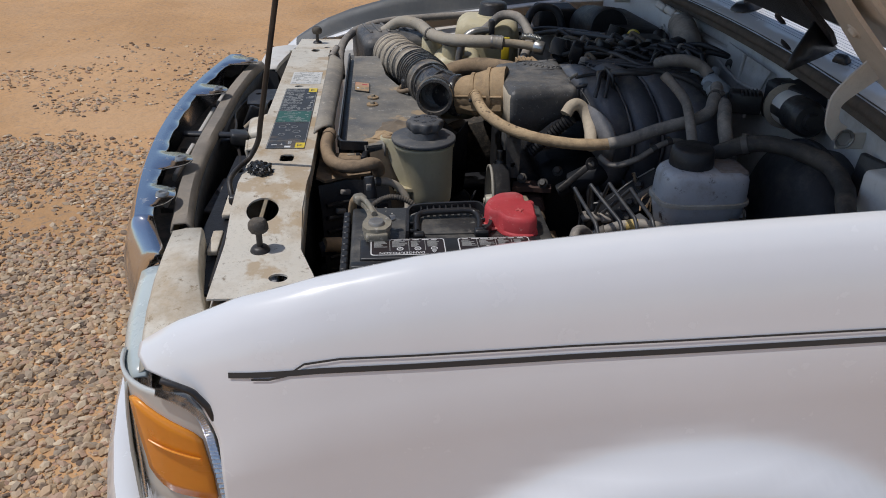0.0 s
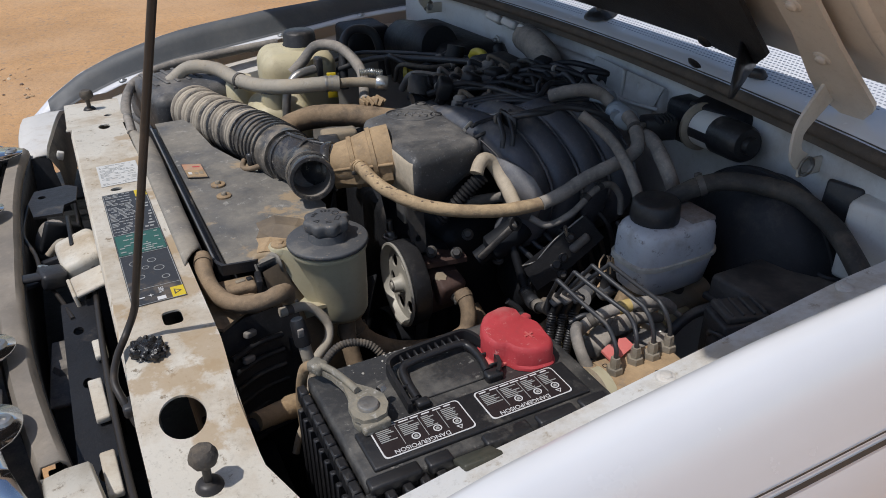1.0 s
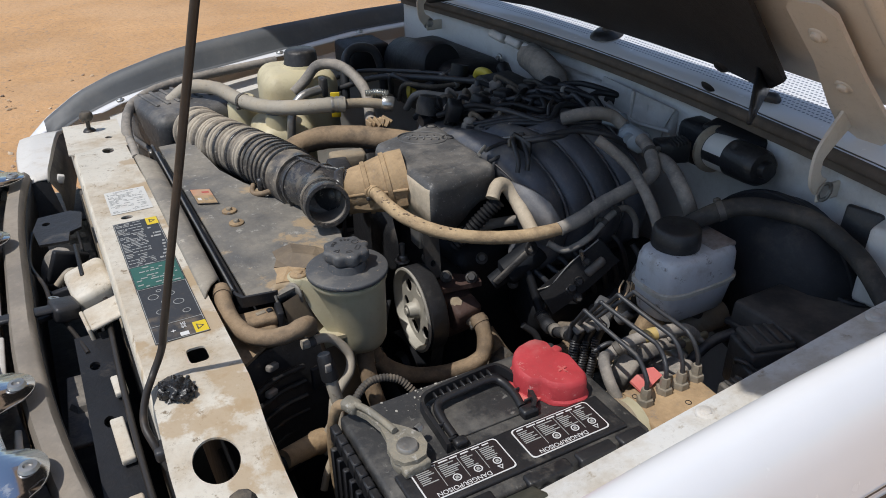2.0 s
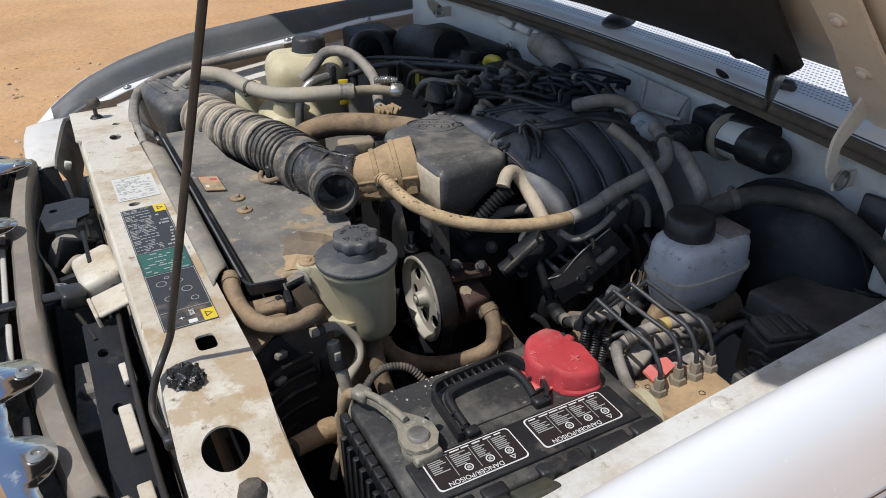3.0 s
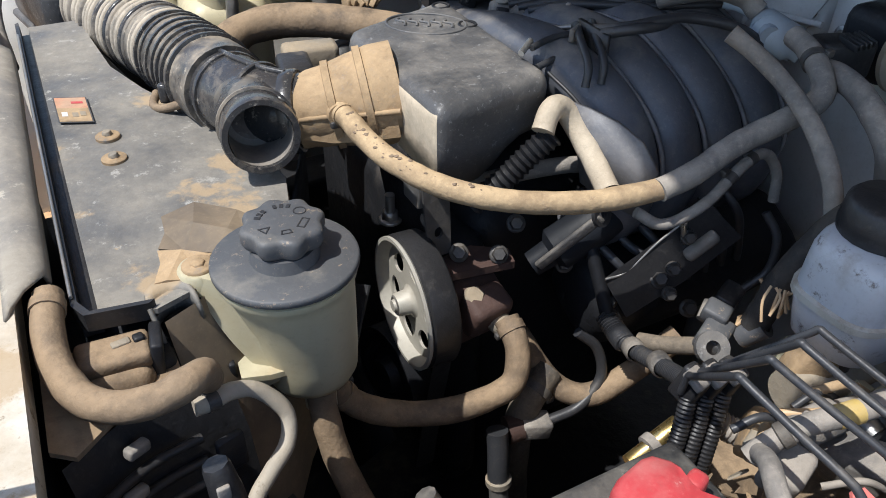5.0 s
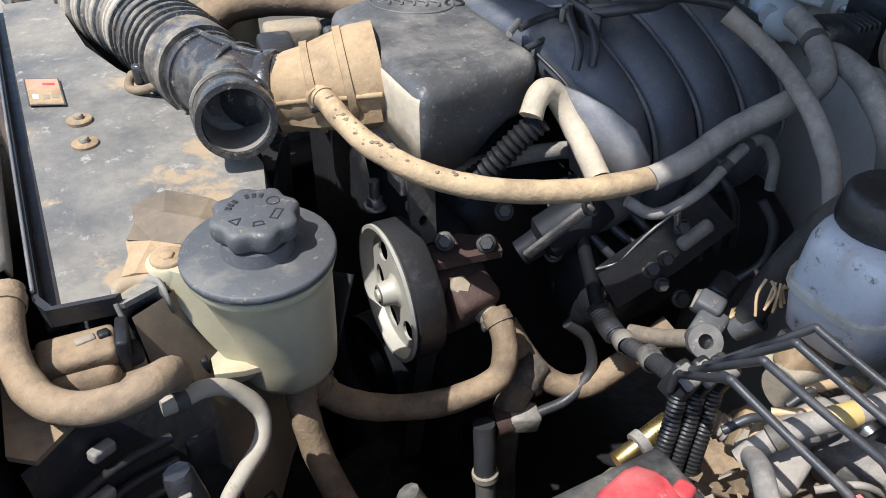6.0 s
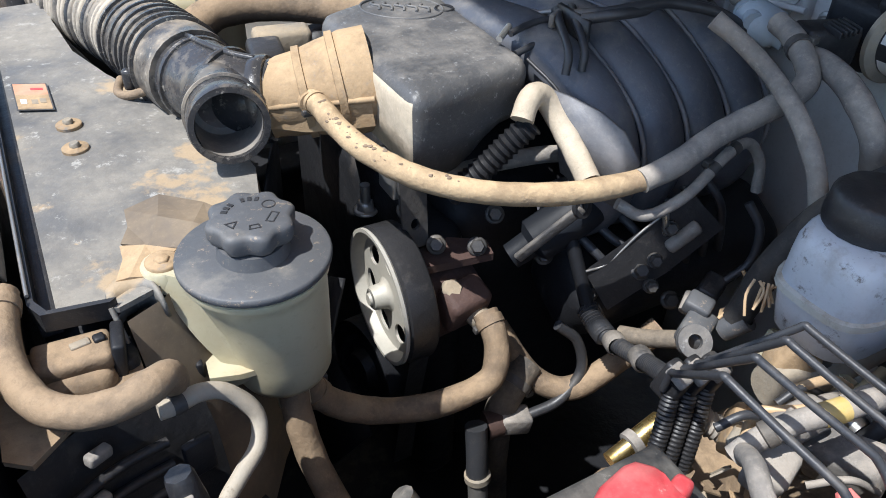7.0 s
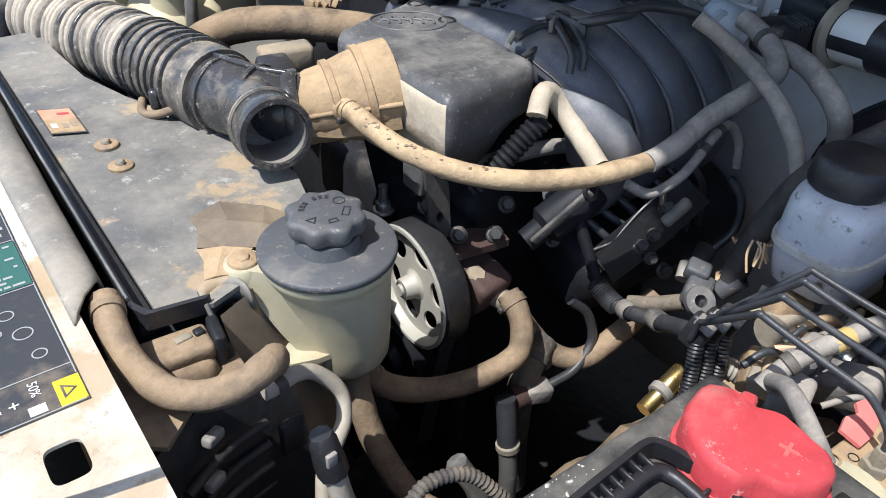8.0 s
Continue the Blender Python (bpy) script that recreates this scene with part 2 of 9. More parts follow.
print_white = surface("print_white", (0.72, 0.71, 0.69), 0.5, vary=0.06, grain=80, bump=0.0)
sticker_dark = surface("sticker_dark", (0.035, 0.038, 0.043), 0.45, vary=0.1, grain=50, bump=0.0, dust=0.18)
sticker_white = surface("sticker_white", (0.68, 0.67, 0.63), 0.5, vary=0.05, grain=50, bump=0.0, dust=0.15)
sticker_yellow = surface("sticker_yellow", (0.75, 0.55, 0.03), 0.45, vary=0.08, grain=50, bump=0.0)
sticker_green = surface("sticker_green", (0.035, 0.12, 0.095), 0.5, vary=0.08, grain=50, bump=0.0)
sticker_orange = surface("sticker_orange", (0.62, 0.22, 0.10), 0.6, vary=0.12, grain=60, bump=0.0, dust=0.75, dust_color=(0.50, 0.36, 0.25))
print_grey = surface("print_grey", (0.36, 0.36, 0.34), 0.5, vary=0.06, grain=80, bump=0.0)
slot_dark = surface("slot_shadow", (0.20, 0.22, 0.26), 0.7, vary=0.1, grain=60, bump=0.0)
stripe_dark = surface("stripe_dark", (0.035, 0.037, 0.04), 0.4, vary=0.1, grain=60, bump=0.0)
liner_black = surface("hood_liner_felt", (0.018, 0.016, 0.015), 0.95, vary=0.25, grain=160, bump=0.4, dust=0.1, dust_color=(0.10, 0.08, 0.06))
hood_inner = surface("dusty_hood_underside", (0.62, 0.56, 0.47), 0.6, vary=0.1, grain=25, bump=0.1, dust=0.4, dust_color=(0.42, 0.34, 0.25))
firewall_paint = surface("dirty_firewall_paint", (0.62, 0.62, 0.60), 0.5, vary=0.12, grain=14, bump=0.1, dust=0.35, dust_color=(0.30, 0.25, 0.19), dust_scale=7)
mud_brown = surface("dried_mud", (0.20, 0.145, 0.10), 0.95, vary=0.35, grain=120, bump=0.3, dust=0.35, dust_color=(0.34, 0.26, 0.17), dust_scale=60)
seal_rubber = surface("brown_dusty_seal", (0.075, 0.062, 0.05), 0.85, vary=0.2, grain=50, bump=0.2, dust=0.5, dust_color=(0.19, 0.15, 0.11))
rod_black = surface("rod_black", (0.025, 0.022, 0.02), 0.45, vary=0.25, grain=60, bump=0.1, dust=0.2, dust_color=(0.2, 0.14, 0.09))
goo_black = surface("shiny_black_sealant", (0.014, 0.014, 0.015), 0.24, vary=0.3, grain=60, bump=0.5, dust=0.3, dust_color=(0.16, 0.14, 0.12), dust_scale=50)
yellow_plastic = surface("yellow_plastic", (0.62, 0.50, 0.06), 0.45, vary=0.1, grain=50, bump=0.05, dust=0.2)
tape_yellow = surface("faded_yellow_tape", (0.56, 0.40, 0.12), 0.6, vary=0.2, grain=50, bump=0.1, dust=0.4, dust_color=(0.50, 0.42, 0.30))
wire_copper = surface("bare_tan_wire", (0.55, 0.38, 0.22), 0.5, vary=0.1, grain=60, bump=0.0)
tyre_rubber = surface("tyre_rubber", (0.03, 0.03, 0.03), 0.9, vary=0.2, grain=60, bump=0.3, dust=0.4)


def add_mud(m, spots):
    """Dried mud stains: ragged patches round given places (x, y, reach)."""
    t = m.node_tree
    n, link = t.nodes, t.links.new
    geo = n.new("ShaderNodeNewGeometry")
    b = n["Principled BSDF"]
    col = b.inputs["Base Color"].links[0].from_socket
    x = n.new("ShaderNodeTexNoise")
    x.inputs["Scale"].default_value, x.inputs["Detail"].default_value, x.inputs["Roughness"].default_value = 26, 8, 0.62
    link(geo.outputs["Position"], x.inputs["Vector"])
    for px, py, reach in spots:
        d = n.new("ShaderNodeVectorMath")
        d.operation = "DISTANCE"
        link(geo.outputs["Position"], d.inputs[0])
        d.inputs[1].default_value = (px, py, 0.95)
        near = n.new("ShaderNodeMapRange")
        for key, v in (("From Min", 0.0), ("From Max", reach), ("To Min", 0.34), ("To Max", -0.1)):
            near.inputs[key].default_value = v
        link(d.outputs["Value"], near.inputs["Value"])
        add = n.new("ShaderNodeMath")
        add.operation = "ADD"
        link(x.outputs["Fac"], add.inputs[0])
        link(near.outputs["Result"], add.inputs[1])
        r = n.new("ShaderNodeMapRange")
        for key, v in (("From Min", 0.62), ("From Max", 0.70), ("To Max", 0.75)):
            r.inputs[key].default_value = v
        link(add.outputs[0], r.inputs["Value"])
        k = n.new("ShaderNodeMix")
        k.data_type = "RGBA"
        link(r.outputs["Result"], k.inputs["Factor"])
        socks = [s for s in k.inputs if s.type == "RGBA"]
        link(col, socks[0])
        socks[1].default_value = (0.43, 0.31, 0.18, 1)
        col = [s for s in k.outputs if s.type == "RGBA"][0]
    link(col, b.inputs["Base Color"])


add_mud(cover_plastic, ((0.215, -0.115, 0.07), (0.245, -0.06, 0.05), (0.15, -0.20, 0.05), (0.125, 0.02, 0.04), (0.20, 0.09, 0.05), (0.12, -0.10, 0.03)))
add_mud(support_paint, ((0.060, -0.27, 0.06), (0.065, -0.16, 0.05), (0.060, -0.40, 0.07), (0.066, 0.0, 0.04), (0.02, -0.42, 0.07), (0.045, -0.50, 0.07), (-0.01, -0.30, 0.04), (0.06, 0.14, 0.05), (0.02, -0.57, 0.07), (0.055, 0.25, 0.05)))


def clear(name, color, rough=0.08):
    m = bpy.data.materials.new(name)
    m.use_nodes = True
    b = m.node_tree.nodes["Principled BSDF"]
    b.inputs["Base Color"].default_value = (*color, 1)
    b.inputs["Transmission Weight"].default_value = 1.0
    b.inputs["Roughness"].default_value = rough
    b.inputs["IOR"].default_value = 1.45
    return m


lens_amber = surface("amber_lens", (0.80, 0.28, 0.02), 0.22, vary=0.18, grain=30, bump=0.1, coat=0.5, soft_light=0.2)
clear_lens = surface("weathered_clear_lens", (0.55, 0.61, 0.59), 0.22, vary=0.18, grain=24, bump=0.04, dust=0.15, dust_color=(0.66, 0.66, 0.60), coat=0.6)
lens_chrome = surface("lamp_reflector", (0.72, 0.72, 0.72), 0.25, metal=0.9, vary=0.1, grain=120, bump=0.3)
glass = clear("windscreen_glass", (0.85, 0.92, 0.90), 0.02)


def sand_material():
    m = surface("sandy_ground", (0.56, 0.315, 0.140), 0.95, vary=0.16, grain=9, bump=0.0, detail=10)
    t = m.node_tree
    n, link = t.nodes, t.links.new
    geo = n.new("ShaderNodeNewGeometry")
    out = n["Principled BSDF"]
    src = out.inputs["Base Color"].links[0].from_socket
    for scale, lo, hi, colour, amount in ((26, 0.56, 0.66, (0.30, 0.22, 0.16), 0.55), (0.9, 0.45, 0.62, (0.62, 0.38, 0.20), 0.6), (120, 0.60, 0.68, (0.22, 0.16, 0.12), 0.6)):
        x = n.new("ShaderNodeTexNoise")
        x.inputs["Scale"].default_value, x.inputs["Detail"].default_value = scale, 9
        link(geo.outputs["Position"], x.inputs["Vector"])
        r = n.new("ShaderNodeMapRange")
        for key, v in (("From Min", lo), ("From Max", hi), ("To Max", amount)):
            r.inputs[key].default_value = v
        link(x.outputs["Fac"], r.inputs["Value"])
        k = n.new("ShaderNodeMix")
        k.data_type = "RGBA"
        link(r.outputs["Result"], k.inputs["Factor"])
        socks = [s for s in k.inputs if s.type == "RGBA"]
        link(src, socks[0])
        socks[1].default_value = (*colour, 1)
        src = [s for s in k.outputs if s.type == "RGBA"][0]
    link(src, out.inputs["Base Color"])
    b = n.new("ShaderNodeBump")
    b.inputs["Strength"].default_value, b.inputs["Distance"].default_value = 0.7, 0.02
    x = n.new("ShaderNodeTexNoise")
    x.inputs["Scale"].default_value, x.inputs["Detail"].default_value = 18, 10
    link(geo.outputs["Position"], x.inputs["Vector"])
    link(x.outputs["Fac"], b.inputs["Height"])
    link(b.outputs["Normal"], out.inputs["Normal"])
    return m


def stone_material():
    m = bpy.data.materials.new("gravel_stone")
    m.use_nodes = True
    t = m.node_tree
    n, link = t.nodes, t.links.new
    geo = n.new("ShaderNodeNewGeometry")
    r = n.new("ShaderNodeValToRGB")
    r.color_ramp.elements[0].color = (0.15, 0.105, 0.075, 1)
    r.color_ramp.elements[1].color = (0.72, 0.57, 0.39, 1)
    for pos, c in ((0.15, (0.34, 0.245, 0.165, 1)), (0.32, (0.50, 0.33, 0.18, 1)), (0.48, (0.36, 0.285, 0.21, 1)), (0.62, (0.56, 0.40, 0.24, 1)), (0.76, (0.47, 0.29, 0.20, 1)), (0.88, (0.50, 0.38, 0.26, 1))):
        r.color_ramp.elements.new(pos).color = c
    link(geo.outputs["Random Per Island"], r.inputs["Fac"])
    link(r.outputs["Color"], n["Principled BSDF"].inputs["Base Color"])
    n["Principled BSDF"].inputs["Roughness"].default_value = 0.9
    return m


# ---- mesh helpers ----
def thing(name, label, category, place=(0, 0, 0), group="", kind=""):
    ob = new(name)
    ob.empty_display_size = 0.02
    ob.location = place
    return tagged(ob, label, category, group, kind)


def mesh_of(name, bm, material, smooth=40):
    bmesh.ops.recalc_face_normals(bm, faces=bm.faces)
    me = bpy.data.meshes.new(name)
    bm.to_mesh(me)
    bm.free()
    if material:
        me.materials.append(material)
    if smooth:
        me.polygons.foreach_set("use_smooth", [True] * len(me.polygons))
        me.set_sharp_from_angle(angle=radians(smooth))
    return me


def world_of(ob):
    own = ob.matrix_parent_inverse @ ob.matrix_basis
    return world_of(ob.parent) @ own if ob.parent else ob.matrix_basis.copy()


def part(name, bm, material, parent=None, label="", smooth=50):
    """One mesh object from a bmesh given in world metres, under a thing or a part."""
    ob = new(name, mesh_of(name, bm, material, smooth))
    if parent is not None:
        ob.parent = parent
        ob.matrix_parent_inverse = world_of(parent).inverted()
    return tagged(ob, label)


def join(*bms):
    out = bms[0]
    for other in bms[1:]:
        me = bpy.data.meshes.new("tmp")
        other.to_mesh(me)
        other.free()
        out.from_mesh(me)
        bpy.data.meshes.remove(me)
    return out


def moved(bm, m):
    bmesh.ops.transform(bm, matrix=m, verts=bm.verts)
    return bm


def box(center, size, bevel=0.004, turn=(0, 0, 0), segments=2, taper=1.0):
    bm = bmesh.new()
    bmesh.ops.create_cube(bm, size=1)
    for v in bm.verts:
        k = taper if v.co.z > 0 else 1.0
        v.co = Vector((v.co.x * size[0] * k, v.co.y * size[1] * k, v.co.z * size[2]))
    if bevel:
        bmesh.ops.bevel(bm, geom=bm.edges[:], offset=min(bevel, 0.45 * min(size)), segments=segments, affect="EDGES", profile=0.5)
    return moved(bm, pose(*center, *turn))


def frame_to(axis, at):
    """A pose whose z looks along axis."""
    return Matrix.Translation(at) @ Vector(axis).to_track_quat("Z", "Y").to_matrix().to_4x4()


def lathe(profile, at=(0, 0, 0), axis=(0, 0, 1), steps=32, closed=False, wobble=None):
    """A turned body: profile rows (radius, height) along axis from at."""
    bm = bmesh.new()
    rings = []
    for r, h in profile:
        if r <= 1e-6:
            rings.append([bm.verts.new((0, 0, h))])
        else:
            row = []
            for i in range(steps):
                a = 2 * math.pi * i / steps
                k = r * (wobble(a, h) if wobble else 1)
                row.append(bm.verts.new((k * math.cos(a), k * math.sin(a), h)))
            rings.append(row)
    pairs = list(zip(rings, rings[1:])) + ([(rings[-1], rings[0])] if closed else [])
    for a, b in pairs:
        for i in range(steps):
            j = (i + 1) % steps
            if len(a) == 1 and len(b) == 1:
                continue
            if len(a) == 1:
                bm.faces.new((a[0], b[i], b[j]))
            elif len(b) == 1:
                bm.faces.new((a[i], b[0], a[j]))
            else:
                bm.faces.new((a[i], b[i], b[j], a[j]))
    return moved(bm, frame_to(axis, at))


def spline(points, steps=8):
    """Points along a smooth curve through the given ones."""
    p = [Vector(q) for q in points]
    p = [2 * p[0] - p[1], *p, 2 * p[-1] - p[-2]]
    out = []
    for i in range(1, len(p) - 2):
        for k in range(steps):
            t = k / steps
            a, b, c, d = p[i - 1], p[i], p[i + 1], p[i + 2]
            out.append(0.5 * ((2 * b) + (c - a) * t + (2 * a - 5 * b + 4 * c - d) * t * t + (3 * b - a - 3 * c + d) * t ** 3))
    out.append(p[-2])
    return out


def tube(points, radius, sides=12, steps=8, shape=None, caps=True, straight=False):
    """A hose through the points; shape(length, share) scales the radius along it."""
    sides = max(9, sides)
    way = [Vector(q) for q in points] if straight else spline(points, steps)
    bm = bmesh.new()
    rings, side, run = [], None, 0.0
    total = sum((b - a).length for a, b in zip(way, way[1:]))
    for i, q in enumerate(way):
        ahead = (way[min(i + 1, len(way) - 1)] - way[max(i - 1, 0)]).normalized()
        if i:
            run += (q - way[i - 1]).length
        if side is None:
            side = ahead.orthogonal().normalized()
        side = (side - ahead * side.dot(ahead)).normalized()
        other = ahead.cross(side)
        r = radius * (shape(run, run / total) if shape else 1)
        rings.append([bm.verts.new(q + r * (math.cos(2 * math.pi * k / sides) * side + math.sin(2 * math.pi * k / sides) * other)) for k in range(sides)])
    for a, b in zip(rings, rings[1:]):
        for k in range(sides):
            bm.faces.new((a[k], a[(k + 1) % sides], b[(k + 1) % sides], b[k]))
    if caps:
        bm.faces.new(rings[0][::-1])
        bm.faces.new(rings[-1])
    return bm


def ribbed(points, radius, pitch=0.006, depth=0.12, sides=12):
    """A corrugated conduit."""
    way = spline(points, 10)
    total = sum((b - a).length for a, b in zip(way, way[1:]))
    count = max(8, int(total / pitch * 4))
    dense, acc, i = [], 0.0, 0
    for k in range(count + 1):
        aim = total * k / count
        while i < len(way) - 2 and acc + (way[i + 1] - way[i]).length < aim:
            acc += (way[i + 1] - way[i]).length
            i += 1
        seg = (way[i + 1] - way[i])
        dense.append(way[i] + seg * min(1.0, max(0.0, (aim - acc) / max(seg.length, 1e-6))))
    return tube(dense, radius, sides=sides, straight=True, shape=lambda run, share: 1 + depth * math.sin(2 * math.pi * run / pitch))


def plate(outline, holes=(), height=0.0, thick=0.002, cuts=(), rise=None):
    """A sheet with holes: outline and holes are rows of (x, y); rise(x, y) bends it; cuts are y values at which it is split."""
    bm = bmesh.new()
    edges = []
    for loop in (outline, *holes):
        vs = [bm.verts.new((x, y, 0)) for x, y in loop]
        edges += [bm.edges.new((a, b)) for a, b in zip(vs, vs[1:] + vs[:1])]
    bmesh.ops.triangle_fill(bm, edges=edges, use_beauty=True, use_dissolve=False)
    for y in cuts:
        bmesh.ops.bisect_plane(bm, geom=bm.verts[:] + bm.edges[:] + bm.faces[:], plane_co=(0, y, 0), plane_no=(0, 1, 0))
    for f in bm.faces:
        if f.normal.z < 0:
            f.normal_flip()
    top = bm.faces[:]
    made = bmesh.ops.extrude_face_region(bm, geom=top)
    for v in [g for g in made["geom"] if isinstance(g, bmesh.types.BMVert)]:
        v.co.z -= thick
    for v in bm.verts:
        v.co.z += height + (rise(v.co.x, v.co.y) if rise else 0)
    return bm


def ring(cx, cy, rx, ry=None, n=24):
    ry = rx if ry is None else ry
    return [(cx + rx * math.cos(2 * math.pi * i / n), cy + ry * math.sin(2 * math.pi * i / n)) for i in range(n)]


def loft(sections, closed=False, caps=False):
    """A skin over rows of points, all of one length."""
    bm = bmesh.new()
    rows = [[bm.verts.new(p) for p in row] for row in sections]
    for a, b in zip(rows, rows[1:]):
        n = len(a)
        for i in range(n if closed else n - 1):
            j = (i + 1) % n
            bm.faces.new((a[i], a[j], b[j], b[i]))
    if caps:
        bm.faces.new(rows[0][::-1])
        bm.faces.new(rows[-1])
    return bm


def solid(ob, thick, offset=-1):
    m = ob.modifiers.new("thickness", "SOLIDIFY")
    m.thickness, m.offset = thick, offset
    return ob


def bolt(at, axis=(0, 0, 1), r=0.006, h=0.006, washer=0.0):
    bm = lathe([(0, h), (r * 0.8, h), (r, h * 0.8), (r, 0)], at, axis, steps=6)
    if washer:
        bm = join(bm, lathe([(0, 0.0022), (washer * 0.9, 0.0022), (washer, 0.0012), (washer, -0.001)], at, axis, steps=18))
    return bm


def lerp(table, x):
    """Straight steps through rows of (x, value)."""
    for (a, va), (b, vb) in zip(table, table[1:]):
        if x <= b:
            return va + (vb - va) * max(0.0, (x - a) / (b - a))
    return table[-1][1]


def writing(text, at, size, turn, parent, material, label="", name="lettering"):
    c = bpy.data.curves.new("words", "FONT")
    c.body, c.size, c.align_x, c.align_y, c.extrude = text, size, "CENTER", "CENTER", 0.0001
    ob = bpy.data.objects.new("words", c)
    scene.collection.objects.link(ob)
    dg = bpy.context.evaluated_depsgraph_get()
    me = bpy.data.meshes.new_from_object(ob.evaluated_get(dg))
    bpy.data.objects.remove(ob)
    bm = bmesh.new()
    bm.from_mesh(me)
    bpy.data.meshes.remove(me)
    return part(name, moved(bm, pose(*at, *turn)), material, parent, label, smooth=0)


# ---- ground ----
def ground_sheet():
    bm = bmesh.new()
    marks = [-600, -200, -60, -25, -12] + [-6 + 0.25 * i for i in range(49)] + [12, 25, 60, 200, 600]
    rows = [[bm.verts.new((x, y, 0.02 * (noise.noise(Vector((x * 0.9, y * 0.9, 0))) if abs(x) < 20 and abs(y) < 20 else 0))) for x in marks] for y in marks]
    for a, b in zip(rows, rows[1:]):
        for i in range(len(a) - 1):
            bm.faces.new((a[i], a[i + 1], b[i + 1], b[i]))
    return tagged(part("ground", bm, sand_material()), "dry orange sandy ground with scattered gravel", "ground", kind="structure")


ground_sheet()


def gravel():
    rng = random.Random(5)
    verts, faces = [], []
    base = bmesh.new()
    bmesh.ops.create_icosphere(base, subdivisions=1, radius=1)
    shape = [v.co.copy() for v in base.verts]
    tris = [[v.index for v in f.verts] for f in base.faces]
    base.free()
    made = 0
    while made < 66000:
        x, y = (rng.uniform(-3.6, -0.2), rng.uniform(-1.5, 5.0)) if made < 38000 else (rng.uniform(-2.1, -0.1), rng.uniform(-0.9, 1.9)) if made < 54000 else (rng.gauss(-0.6, 2.2), rng.gauss(1.2, 2.4))
        density = 0.34 + 1.5 * noise.noise(Vector((x * 1.7, y * 1.7, 3)))
        density += 0.55 * (1 - min(1, max(0, (y - 0.3) / 1.6)))
        band = noise.noise(Vector((x * 0.5, y * 1.1, 9)))
        density += 0.7 * band
        density *= 1 - 0.75 * min(1, max(0, (y - 2.5) / 0.8))
        density *= min(1, max(0, (x + 3.5 + 0.5 * band) / 0.9)) * min(1, max(0, (4.8 - y) / 1.2)) * min(1, max(0, (y + 1.45 + 0.4 * band) / 0.7))
        if rng.random() > density:
            continue
        made += 1
        r = 0.004 + 0.0125 * rng.random() ** 2.1
        s = Vector((r * rng.uniform(0.8, 1.5), r * rng.uniform(0.7, 1.2), r * rng.uniform(0.35, 0.75)))
        turn = Euler((rng.uniform(-0.4, 0.4), rng.uniform(-0.4, 0.4), rng.uniform(0, 6.28))).to_matrix()
        z = 0.02 * noise.noise(Vector((x * 0.9, y * 0.9, 0))) + s.z * 0.3
        at = len(verts)
        for c in shape:
            k = rng.uniform(0.68, 1.2)
            verts.append(Vector((x, y, z)) + turn @ Vector((c.x * s.x * k, c.y * s.y * k, c.z * s.z * k)))
        faces += [[at + i for i in t] for t in tris]
    me = bpy.data.meshes.new("gravel")
    me.from_pydata(verts, [], faces)
    me.materials.append(stone_material())
    return tagged(new("gravel", me), "loose brown and grey gravel on the sand", "gravel", kind="stuff")


gravel()


# ---- fenders ----
CREST = [(-0.092, 0.884), (-0.05, 0.915), (0.02, 0.951), (0.10, 0.976), (0.20, 0.997), (0.30, 1.010), (0.45, 1.025), (0.67, 1.038), (1.3, 1.055)]
FLANGE = [(-0.085, 0.868), (0.0, 0.905), (0.10, 0.932), (0.20, 0.948), (0.30, 0.957), (0.52, 0.984), (0.64, 0.999), (1.3, 1.03)]
ARCH_X, ARCH_Z, ARCH_R = 0.50, 0.40, 0.350


def fender_point(row, x):
    """The outer skin of the near fender: row runs from the inner flange over the crest down the side."""
    c, f = lerp(CREST, x), lerp(FLANGE, x)
    nose = max(0.0, min(1.0, (0.10 - x) / 0.18)) ** 2
    y, z = (
        (-0.639, f - 0.004), (-0.657, f), (-0.673, f + 0.002), (-0.679, f + 0.012), (-0.684, c - 0.020), (-0.693, c - 0.006),
        (-0.707, c), (-0.722, c - 0.006), (-0.736, c - 0.022), (-0.747, c - 0.048), (-0.7555, c - 0.080),
        (-0.762, c - 0.108), (-0.7655, c - 0.122), (-0.768, c - 0.132), (-0.773, c - 0.16))[min(int(row), 14)]
    if row > 14:
        y, z = -0.773 - 0.0055 * (row - 14), c - 0.16 + (0.40 - c + 0.16) * (row - 14) / 7
    y += nose * 0.03 if row < 14 else nose * 0.02
    r = math.hypot(x - ARCH_X, z - ARCH_Z)
    swell = max(0.0, min(1.0, (0.412 - r) / 0.045))
    if row > 11:
        y -= 0.036 * swell * swell * (3 - 2 * swell)
    if row > 13 and r < ARCH_R:
        lift = ARCH_Z + math.sqrt(max(0, ARCH_R ** 2 - (x - ARCH_X) ** 2))
        z, y = lift, y
    return Vector((x, y, z))


FENDER_FRONT = (0.06, 0.03, 0.02, 0.0, -0.05, -0.078, -0.091, -0.090, -0.080, -0.046, -0.020, -0.008, -0.004, -0.003, -0.002, 0.0, 0.0, 0.0, 0.002, 0.003, 0.004, 0.005)


